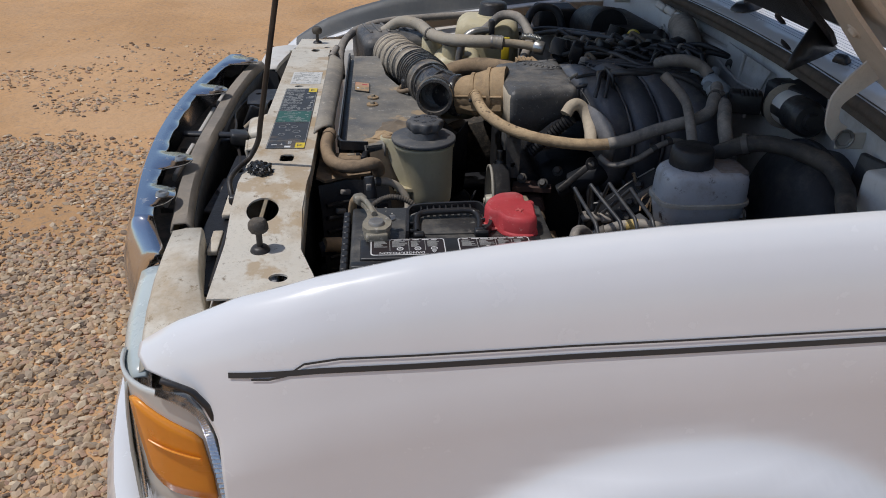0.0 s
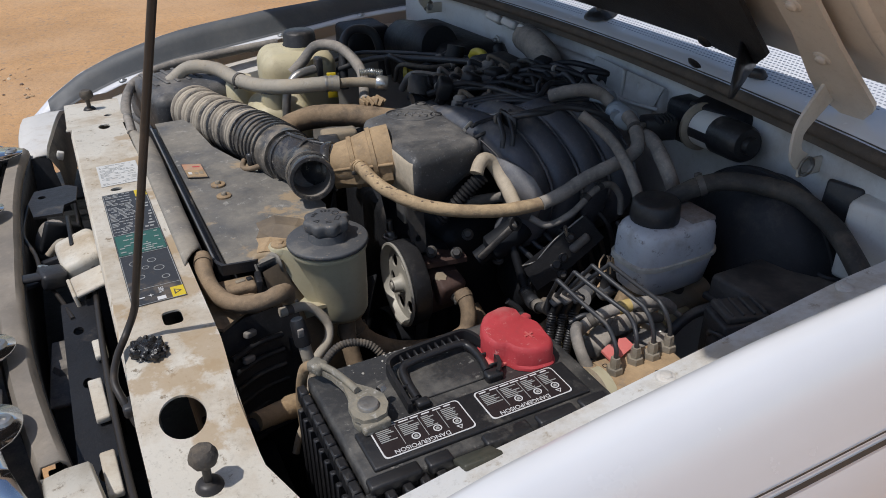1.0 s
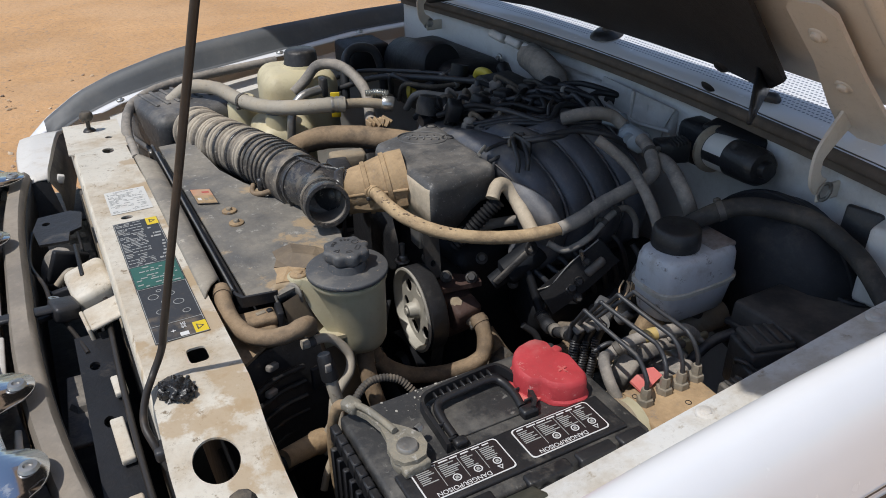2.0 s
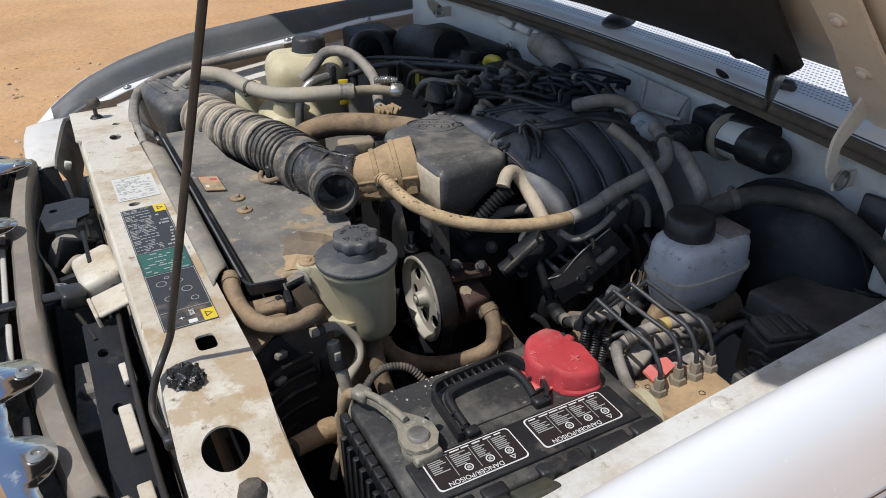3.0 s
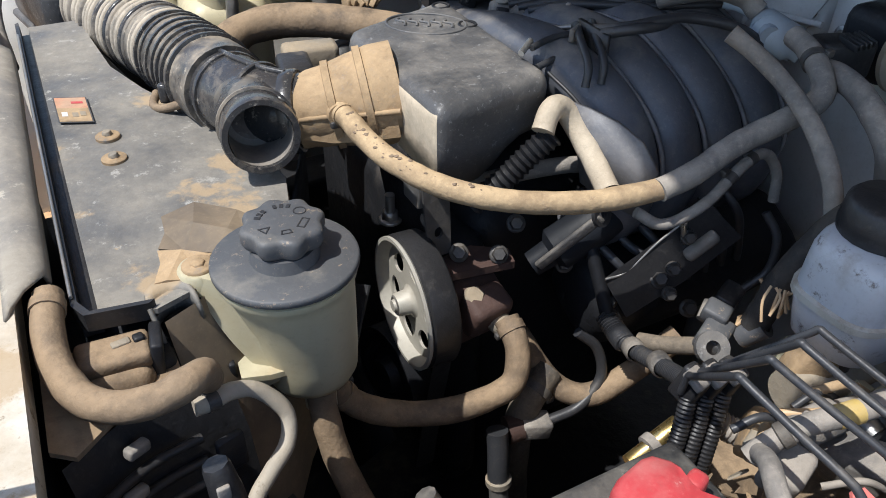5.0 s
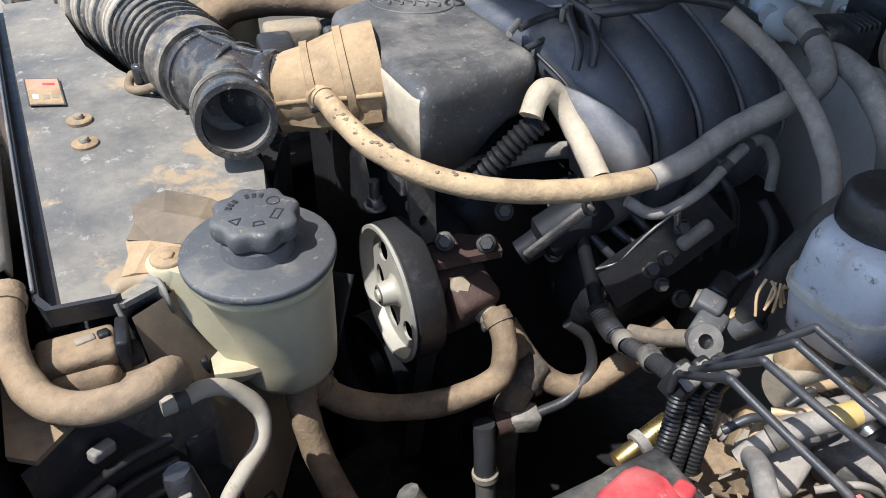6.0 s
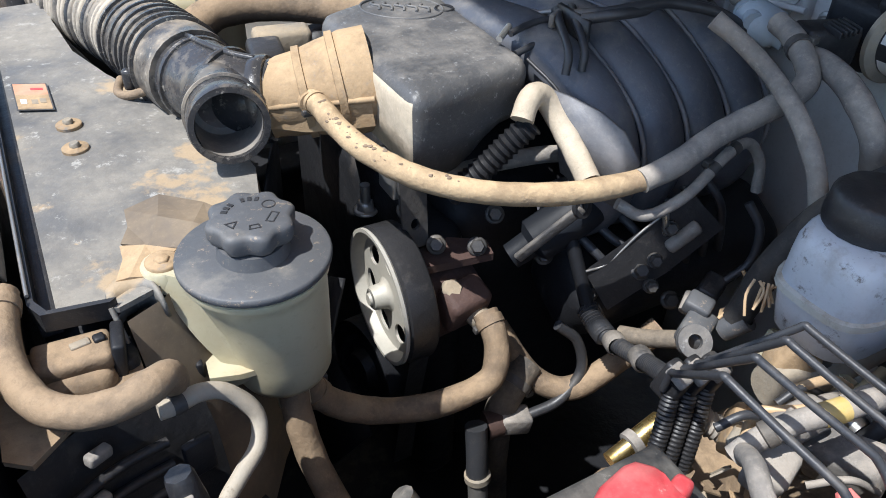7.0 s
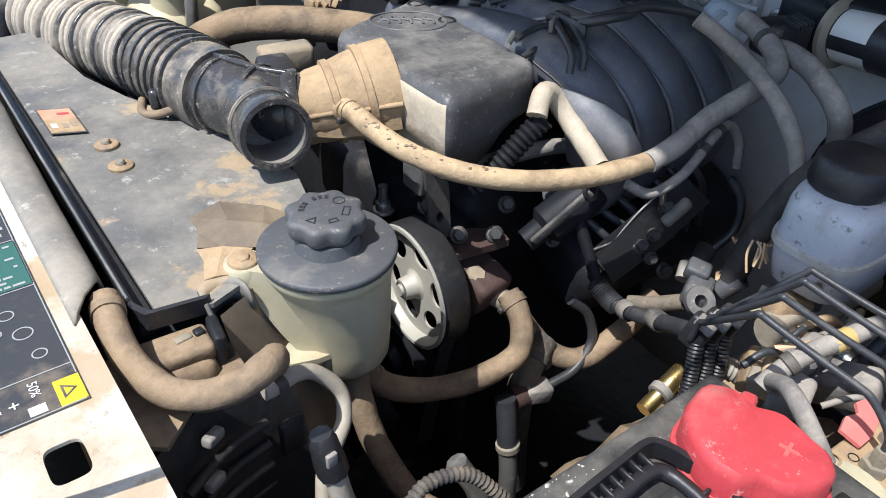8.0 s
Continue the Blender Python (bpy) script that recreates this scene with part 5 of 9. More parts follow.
# ---- radiator and fan cover ----
def radiator():
    t = thing("radiator", "dusty radiator under a flat plastic shroud cover", "radiator", (0.15, 0.05, 0.5))
    outline = [(0.1125, 0.345), (0.1125, -0.214), (0.147, -0.226), (0.18, -0.214), (0.215, -0.185), (0.262, -0.150), (0.275, -0.10), (0.272, -0.045), (0.245, 0.010), (0.228, 0.054), (0.20, 0.12), (0.18, 0.19), (0.172, 0.28), (0.174, 0.345)]
    part("shroud_cover", plate(outline, (), 0.934, 0.004, cuts=(-0.1, 0.0, 0.1, 0.2), rise=lambda x, y: 0.003 * noise.noise(Vector((x * 18, y * 9, 0))) - 0.10 * max(0, x - 0.215) ** 1.2), cover_plastic, t, "flat dusty grey shroud cover", smooth=30)
    skirt = [[(0.275, -0.10, 0.925), (0.262, -0.152, 0.925), (0.222, -0.187, 0.928), (0.196, -0.205, 0.93), (0.174, -0.222, 0.928), (0.149, -0.229, 0.924)],
             [(0.28, -0.10, 0.86), (0.266, -0.158, 0.86), (0.226, -0.200, 0.86), (0.204, -0.226, 0.86), (0.182, -0.243, 0.86), (0.154, -0.250, 0.86)],
             [(0.29, -0.10, 0.72), (0.275, -0.17, 0.72), (0.236, -0.220, 0.72), (0.214, -0.256, 0.72), (0.190, -0.276, 0.72), (0.160, -0.284, 0.72)]]
    part("shroud_skirt", loft(skirt), shroud_brown, t, "brown dust-stained shroud side", smooth=60)
    part("shroud_rear", loft([[(0.272, -0.045, 0.928), (0.245, 0.012, 0.93), (0.228, 0.056, 0.93), (0.20, 0.122, 0.93), (0.17, 0.282, 0.93)], [(0.30, -0.045, 0.66), (0.28, 0.012, 0.66), (0.27, 0.056, 0.66), (0.26, 0.122, 0.66), (0.25, 0.282, 0.66)]]), engine_dark, t)
    # Recess shadow painted as a strip of black plastic set below the cover.
    part("edge_channel", box((0.1065, 0.066, 0.921), (0.013, 0.556, 0.010), 0.001), black_plastic, t, "black edge channel, recess shadow put into the colour")
    part("core", box((0.125, 0.05, 0.66), (0.05, 0.60, 0.50), 0.006), engine_dark, t)
    lip = [(0.100, 0.345), (0.099, 0.1), (0.098, -0.206), (0.104, -0.219), (0.143, -0.225)]
    part("edge_lip", loft([[(x, y, 0.926), (x, y, 0.940), (x + 0.004, y + 0.003, 0.940), (x + 0.004, y + 0.003, 0.926)] for x, y in lip], closed=True, caps=True), black_plastic, t, "raised black edge lip")
    part("edge_rod", tube([(0.1010, 0.30, 0.9422), (0.1000, 0.1, 0.9422), (0.0992, -0.200, 0.9422)], 0.0013, 6, 3), steel, t, "thin bright wire")
    part("side_tank", box((0.113, -0.243, 0.880), (0.046, 0.034, 0.07), 0.010, (0, 0, -4), 3), rubber_tan, t, "sand-caked radiator end tank")
    part("tank_rim", box((0.114, -0.238, 0.917), (0.046, 0.028, 0.013), 0.004, (0, 0, -4)), rubber_tan, t)
    part("tank_clip", box((0.120, -0.236, 0.9235), (0.012, 0.006, 0.003), 0.001, (0, 0, 8)), cast_alloy, t)
    part("tank_clip", box((0.131, -0.236, 0.9235), (0.007, 0.007, 0.005), 0.0015, (0, 0, 8)), engine_dark, t)
    arc = [(0.142, -0.222), (0.148, -0.214), (0.156, -0.210), (0.164, -0.211), (0.169, -0.217), (0.171, -0.226)]
    rows = [[(x, y + 0.012, 0.9375) for x, y in arc], [(x, y + 0.003, 0.9375) for x, y in arc], [(x, y, 0.9350) for x, y in arc], [(x + 0.001, y - 0.003, 0.929) for x, y in arc], [(x + 0.002, y - 0.004, 0.918) for x, y in arc]]
    flap = part("end_bracket", loft(rows), cover_plastic, t, "dusty rounded corner bracket", smooth=60)
    solid(flap, 0.0025)
    part("bracket_edge", tube([(0.1425, -0.224, 0.9345), (0.1445, -0.229, 0.920), (0.1465, -0.232, 0.900), (0.1490, -0.234, 0.880)], 0.0018, 9, 4), cover_plastic, t, "pale worn edge")
    part("end_slot", box((0.139, -0.240, 0.905), (0.008, 0.026, 0.045), 0.002, (0, 6, -8)), engine_dark, t)
    # Added dark sheets hide the ground; their black stands for deep shade.
    part("gap_floor_sheet", box((0.083, -0.42, 0.70), (0.075, 0.46, 0.012), 0.003), engine_dark, t)
    part("gap_wall_sheet", box((0.056, -0.13, 0.70), (0.008, 0.98, 0.42), 0.002), engine_dark, t)
    ledge = plate([(0.070, -0.215), (0.069, -0.296), (0.082, -0.303), (0.112, -0.272), (0.150, -0.262), (0.150, -0.215)], (), 0.903, 0.004, rise=lambda x, y: 0.30 * max(0, 0.10 - x))
    part("tank_ledge", ledge, rubber_tan, t, "sand-covered ledge")
    guide = part("air_guide", loft([[(0.072, -0.300, 0.899), (0.112, -0.274, 0.897), (0.152, -0.262, 0.892), (0.178, -0.262, 0.880)], [(0.076, -0.312, 0.862), (0.115, -0.288, 0.86), (0.155, -0.278, 0.855), (0.182, -0.274, 0.85)], [(0.080, -0.320, 0.74), (0.118, -0.300, 0.74), (0.158, -0.290, 0.74), (0.186, -0.286, 0.74)]]), black_plastic, t, "black ribbed air guide")
    for i in range(7):
        z = 0.872 - 0.022 * i
        part("guide_rib", tube([(0.084, -0.314, z), (0.116, -0.294, z - 0.002), (0.150, -0.284, z - 0.005)], 0.0035, 9, 3), black_plastic, guide)
    # Two small blocks, paler than the black guide.
    for x, y, z in ((0.112, -0.290, 0.884), (0.104, -0.302, 0.858)):
        part("guide_block", box((x, y, z), (0.016, 0.008, 0.008), 0.002, (0, 10, 32)), rubber_grey, guide, "small pale grey block")
    part("guide_window", box((0.166, -0.288, 0.848), (0.020, 0.006, 0.032), 0.002, (0, 0, 12)), engine_dark, guide)
    part("fin_band", box((0.160, -0.255, 0.60), (0.10, 0.05, 0.28), 0.01), engine_dark, t)
    for x, y in ((0.154, 0.028), (0.153, -0.015)):
        b = part("cover_bolt", bolt((x, y, 0.9365), r=0.0042, h=0.0045), cast_alloy, t, "dusty hex bolt")
        part("washer", lathe([(0, 0.0012), (0.0095, 0.0012), (0.0105, 0.0004), (0.0105, -0.002)], (x, y, 0.936), steps=24), coupling_mat, b)
    s = thing("warning_decal", "small faded orange warning decal", "sticker", (0.135, 0.097, 0.936))
    def quad(u0, u1, v0, v1):
        at = lambda u, v: (0.1185 + 0.0290 * u, 0.0715 + 0.058 * v - 0.012 * u)
        return [at(u0, v0), at(u1, v0), at(u1, v1), at(u0, v1)]
    part("sheet", plate(quad(0, 1, 0, 1), (), 0.9366, 0.0003), grimy_steel, s, "dark border", smooth=0)
    part("paper", plate(quad(0.04, 0.96, 0.03, 0.55), (), 0.9369, 0.0003), coupling_mat, s, smooth=0)
    part("field", plate(quad(0.04, 0.96, 0.55, 0.97), (), 0.9369, 0.0003), sticker_orange, s, "faded orange warning field", smooth=0)
    for u, v, m in ((0.15, 0.22, sticker_white), (0.45, 0.20, cast_alloy), (0.68, 0.24, cast_alloy)):
        part("print_bar", plate(quad(u, u + 0.17, v, v + 0.16), (), 0.9372, 0.0002), m, s, smooth=0)
    part("print_bar", plate(quad(0.5, 0.85, 0.72, 0.80), (), 0.9372, 0.0002), red_plastic, s, smooth=0)
    return t


radiator()


def seal_flap():
    t = thing("air_seal_flap", "dusty grey rubber air seal flap along the radiator", "seal", (0.082, 0.07, 0.94))
    rows = []
    for i in range(30):
        k = i / 29
        y = -0.222 + 0.50 * k
        w = 0.0022 * noise.noise(Vector((0, y * 14, 1)))
        e = 0.002 * noise.noise(Vector((3, y * 9, 1)))
        skew = 0.040 * (1 - k) ** 6 - 0.045 * k
        right = 0.0885 + 0.005 * k + e
        rows.append([(0.0625, y, 0.9545 + w), (0.067, y + 0.2 * skew, 0.9575 + w), (0.076, y + 0.55 * skew, 0.9580 + 1.5 * w), (0.084, y + 0.8 * skew, 0.9560 + w), (right, y + skew, 0.9520), (right + 0.002, y + skew, 0.944)])
    ob = part("flap", loft(rows), flap_rubber, t, smooth=60)
    solid(ob, 0.0025)
    part("flap_roll", tube([(0.066, 0.262, 0.952), (0.068, 0.285, 0.951), (0.070, 0.32, 0.949), (0.072, 0.38, 0.944)], 0.007, 10), rubber_grey, t)


seal_flap()


def hose(name, label, pts, r, material, clamps=(), sides=14, group="", category="hose", steps=8):
    """A rubber hose with optional clamps at shares of its length."""
    t = thing(name, label, category, pts[0], group)
    part("tube", tube(pts, r, sides, steps, lambda run, share: 1 + 0.07 * noise.noise(Vector((run * 70, r * 900, 0.5)))), material, t)
    way = spline(pts, 8)
    for c in clamps:
        i = min(len(way) - 2, max(1, int(c * (len(way) - 1))))
        ax = (way[i + 1] - way[i - 1]).normalized()
        cl = part("clamp", lathe([(r * 1.02, -0.004), (r * 1.12, -0.004), (r * 1.12, 0.004), (r * 1.02, 0.004)], way[i], ax, 20, closed=True), grimy_steel if material not in (rubber_tan, rubber_pale) else material, t, "worm drive clamp")
        side = ax.orthogonal().normalized()
        part("screw", box(way[i] + side * r * 1.18, (0.008, 0.006, 0.006), 0.001), grimy_steel, cl)
    return t


hose("radiator_hose", "sand-coloured rubber coolant hose bent round the radiator end", [(0.087, -0.195, 0.945), (0.083, -0.225, 0.941), (0.084, -0.255, 0.935), (0.094, -0.282, 0.930), (0.112, -0.296, 0.928), (0.134, -0.301, 0.930), (0.150, -0.298, 0.932), (0.160, -0.289, 0.927), (0.163, -0.279, 0.912)], 0.0100, rubber_tan, (0.05,))
hose("overflow_hose", "thin pale overflow hose", [(0.150, -0.288, 0.900), (0.161, -0.287, 0.899), (0.176, -0.281, 0.896), (0.192, -0.280, 0.887), (0.206, -0.287, 0.866), (0.201, -0.299, 0.850), (0.184, -0.313, 0.844), (0.170, -0.324, 0.836), (0.162, -0.336, 0.81)], 0.0058, overflow_grey, (0.13,), 12)


def temp_sensor():
    t = thing("pressure_switch", "black electrical pressure switch on a thin metal pipe", "switch", (0.19, -0.40, 0.80))
    part("plug", lathe([(0, 0.018), (0.0068, 0.018), (0.0082, 0.014), (0.0088, 0.004), (0.0095, -0.002), (0.0095, -0.012), (0, -0.012)], (0.1505, -0.375, 0.925), (-0.10, 0.22, 1), 8), black_plastic, t)
    part("plug_key", box((0.1490, -0.382, 0.931), (0.007, 0.003, 0.010), 0.001, (0, 0, 5)), rubber_grey, t)
    part("neck", tube([(0.1515, -0.378, 0.916), (0.153, -0.381, 0.900), (0.156, -0.384, 0.880)], 0.0068, 12), overflow_grey, t)
    part("stem", tube([(0.156, -0.384, 0.882), (0.153, -0.394, 0.868), (0.149, -0.404, 0.850), (0.143, -0.414, 0.83), (0.135, -0.42, 0.80)], 0.0046, 10), cast_alloy, t)
    part("branch_pipe", tube([(0.151, -0.402, 0.862), (0.139, -0.412, 0.850), (0.124, -0.422, 0.832), (0.116, -0.428, 0.815)], 0.0040, 9), cast_alloy, t)
    part("return_loop", tube([(0.152, -0.394, 0.862), (0.143, -0.385, 0.858), (0.136, -0.388, 0.842), (0.134, -0.394, 0.828)], 0.0036, 9), cast_alloy, t)
    part("fitting", lathe([(0, 0.030), (0.0085, 0.030), (0.0090, 0.012), (0.0125, 0.010), (0.0135, 0.004), (0.0135, -0.004), (0.012, -0.008), (0.0105, -0.05), (0, -0.05)], (0.128, -0.386, 0.842), (0.85, 0.40, -0.25), 16), coupling_mat, t, "sandy pipe fitting")
    part("dark_pipe", tube([(0.118, -0.391, 0.844), (0.100, -0.398, 0.848), (0.078, -0.405, 0.846)], 0.0110, 12), engine_dark, t)
    return t


temp_sensor()


# ---- intake ----
def airbox():
    t = thing("air_cleaner_box", "black plastic air cleaner box with ribbed lid", "air cleaner", (0.2, 0.55, 0.6))
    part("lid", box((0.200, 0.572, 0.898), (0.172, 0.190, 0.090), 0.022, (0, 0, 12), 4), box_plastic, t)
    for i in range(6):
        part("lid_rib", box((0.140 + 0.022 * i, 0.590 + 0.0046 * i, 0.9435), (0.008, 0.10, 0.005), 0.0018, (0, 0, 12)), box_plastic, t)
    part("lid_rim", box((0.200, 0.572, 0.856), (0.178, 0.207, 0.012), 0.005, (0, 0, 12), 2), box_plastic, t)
    part("body", box((0.200, 0.572, 0.76), (0.16, 0.19, 0.19), 0.02, (0, 0, 12), 3), black_plastic, t)
    part("side_clip", box((0.112, 0.478, 0.866), (0.008, 0.02, 0.03), 0.003), steel, t)
    return t


airbox()

DUCT = [(0.200, 0.448, 0.914), (0.205, 0.37, 0.926), (0.218, 0.29, 0.936), (0.236, 0.20, 0.946), (0.252, 0.11, 0.953), (0.258, 0.06, 0.957), (0.264, 0.022, 0.960)]


def intake_duct():
    t = thing("intake_duct", "ribbed black rubber intake duct with dusty folds and an open branch", "intake duct", (0.25, 0.1, 0.92))
    def folds(run, share):
        k = 1.0
        if share < 0.72:
            k -= 0.035 + 0.01 * math.sin(run * 60)
        if share < 0.05:
            k += 0.06
        return k * lerp([(0, 1.0), (0.7, 0.98), (1.0, 0.93)], share)
    part("ribbed_tube", tube(DUCT, 0.044, 28, 26, folds), duct_worn, t)
    way = spline(DUCT, 26)
    run, last, count = 0.0, way[0], 0
    for a, b2 in zip(way, way[1:]):
        run += (b2 - a).length
        if run > 0.0118 * (count + 1) and run < 0.29:
            count += 1
            r = 0.0484 - 0.00022 * count - (0.0012 if count % 4 == 3 else 0)
            part("fold_ring", lathe([(r - 0.008, -0.0046), (r - 0.0012, -0.0028), (r, -0.0014), (r, 0.0014), (r - 0.0012, 0.0028), (r - 0.008, 0.0046)], b2, (b2 - a), 36), (duct_dust, duct_dust if count < 14 else duct_mat, duct_worn, duct_dust)[count % 4], t)
    run, count = 0.0, 0
    for a, b2 in zip(way, way[1:]):
        run += (b2 - a).length
        if run > 0.298 + 0.0165 * count and run < 0.40:
            count += 1
            part("thin_rib", lathe([(0.040, -0.0022), (0.0448, -0.0014), (0.0448, 0.0014), (0.040, 0.0022)], b2, (b2 - a), 36), duct_mat, t)
    bend = [(0.258, 0.06, 0.957), (0.264, 0.022, 0.960), (0.273, -0.010, 0.962), (0.288, -0.036, 0.962), (0.310, -0.054, 0.962)]
    part("elbow", tube(bend, 0.0375, 28, 8, lambda run, share: 1.0 - 0.12 * share), duct_mat, t, "smooth glossy elbow")
    for q, ax in (((0.265, 0.014, 0.9605), (0.25, -0.95, 0.05)), ((0.279, -0.023, 0.962), (0.5, -0.86, 0.0))):
        part("raised_rib", lathe([(0.034, -0.0030), (0.0375, -0.0024), (0.0384, 0.0), (0.0375, 0.0024), (0.034, 0.0030)], q, ax, 32), duct_mat, t)
    part("end_collar", lathe([(0.031, -0.008), (0.0355, -0.007), (0.0368, -0.003), (0.0368, 0.003), (0.0355, 0.006), (0.031, 0.007)], (0.3035, -0.050, 0.962), (0.87, -0.48, 0.1), 36), duct_mat, t, "thick glossy end collar")
    part("seam_rib", tube([(0.263, 0.03, 0.996), (0.270, 0.0, 0.9985), (0.284, -0.026, 0.9975), (0.300, -0.044, 0.9965)], 0.0026, 8), duct_mat, t)
    # open branch pipe
    end, back = Vector((0.259, -0.105, 0.974)), Vector((0.272, -0.008, 0.962))
    ax = (end - back).normalized()
    length = (end - back).length
    pipe = part("open_branch", lathe([(0.030, 0.0), (0.0295, 0.03), (0.0300, length - 0.020), (0.0312, length - 0.014), (0.0318, length - 0.004), (0.0308, length), (0.0262, length), (0.0254, length - 0.004), (0.0248, 0.05), (0.0, 0.045)], back, ax, 36), duct_mat, t, "open-ended branch pipe")
    part("bore", lathe([(0.0253, length - 0.003), (0.0247, 0.051), (0.012, 0.046), (0.0, 0.046)], back, ax, 36), bore_dust, pipe, "dusty grey bore")
    part("rim_bead", lathe([(0.0305, -0.0015), (0.0326, -0.0008), (0.0326, 0.0012), (0.0305, 0.002)], back + ax * (length - 0.030), ax, 36), duct_worn, pipe)
    part("hinge_lug", box((0.2135, 0.064, 0.950), (0.010, 0.010, 0.020), 0.003, (0, 0, 60)), duct_mat, t)
    part("strap_bracket", tube([(0.210, 0.098, 0.936), (0.203, 0.078, 0.934), (0.207, 0.059, 0.937), (0.222, 0.046, 0.944), (0.238, 0.040, 0.950)], 0.0042, 8), rubber_tan, t)
    c = thing("intake_coupling", "tan dust-coated intake coupling with clamp bands", "coupling", (0.36, -0.035, 0.94))
    a, b = Vector((0.304, -0.052, 0.9615)), Vector((0.390, -0.078, 0.9755))
    ax2 = (b - a).normalized()
    L = (b - a).length
    part("sleeve", lathe([(0.0, 0.0), (0.0320, 0.0), (0.0324, 0.012), (0.0338, 0.016), (0.0352, 0.030), (0.0362, 0.034), (0.0400, 0.05), (0.0425, 0.064), (0.0440, 0.07), (0.0440, L), (0.0, L)], a, ax2, 40), coupling_mat, c)
    for h, r in ((0.033, 0.0386), (0.062, 0.0450)):
        part("band", lathe([(r - 0.003, h - 0.0035), (r, h - 0.003), (r, h + 0.003), (r - 0.003, h + 0.0035)], a, ax2, 40), coupling_mat, c, "dust-caked clamp band")
    part("tee_boss", lathe([(0, 0.014), (0.010, 0.014), (0.011, 0.0), (0.013, -0.01)], (0.329, -0.085, 0.973), (-0.1, -0.9, 0.1), 16), coupling_mat, c)
    part("flange_rib", tube([(0.291, -0.078, 0.968), (0.318, -0.091, 0.972), (0.345, -0.106, 0.975), (0.372, -0.121, 0.979)], 0.0026, 8), coupling_mat, c)
    part("lower_flange", loft([[(0.291, -0.076, 0.966), (0.318, -0.089, 0.970), (0.345, -0.104, 0.973), (0.370, -0.118, 0.976)], [(0.294, -0.080, 0.952), (0.322, -0.094, 0.948), (0.346, -0.108, 0.951), (0.372, -0.121, 0.955)]]), coupling_mat, c, "shaded lower flange")
    return t


intake_duct()


def rounded(corners, r, inset=0.0, arc=5, along=6):
    """A convex outline, counterclockwise, with rounded corners, drawn in by inset; every call gives as many points."""
    pts = [Vector((x, y, 0)) for x, y in corners]
    n = len(pts)
    lines = []
    for a, b in zip(pts, pts[1:] + pts[:1]):
        d = (b - a).normalized()
        lines.append((a + Vector((-d.y, d.x, 0)) * inset, d))
    moved_in = []
    for (a, d), (b, e) in zip(lines[-1:] + lines[:-1], lines):
        k = ((b - a).x * e.y - (b - a).y * e.x) / (d.x * e.y - d.y * e.x)
        moved_in.append(a + d * k)
    rr = max(0.002, r - inset)
    out = []
    for i in range(n):
        p, q, o = moved_in[i], moved_in[(i + 1) % n], moved_in[i - 1]
        u, v = (o - p).normalized(), (q - p).normalized()
        for k in range(arc + 1):
            w = k / arc
            out.append((p + u * rr).lerp(p, w).lerp(p.lerp(p + v * rr, w), w))
        nxt, w2 = q + (p - q).normalized() * rr, p + v * rr
        out += [w2.lerp(nxt, k / along) for k in range(1, along)]
    return [(p.x, p.y) for p in out]


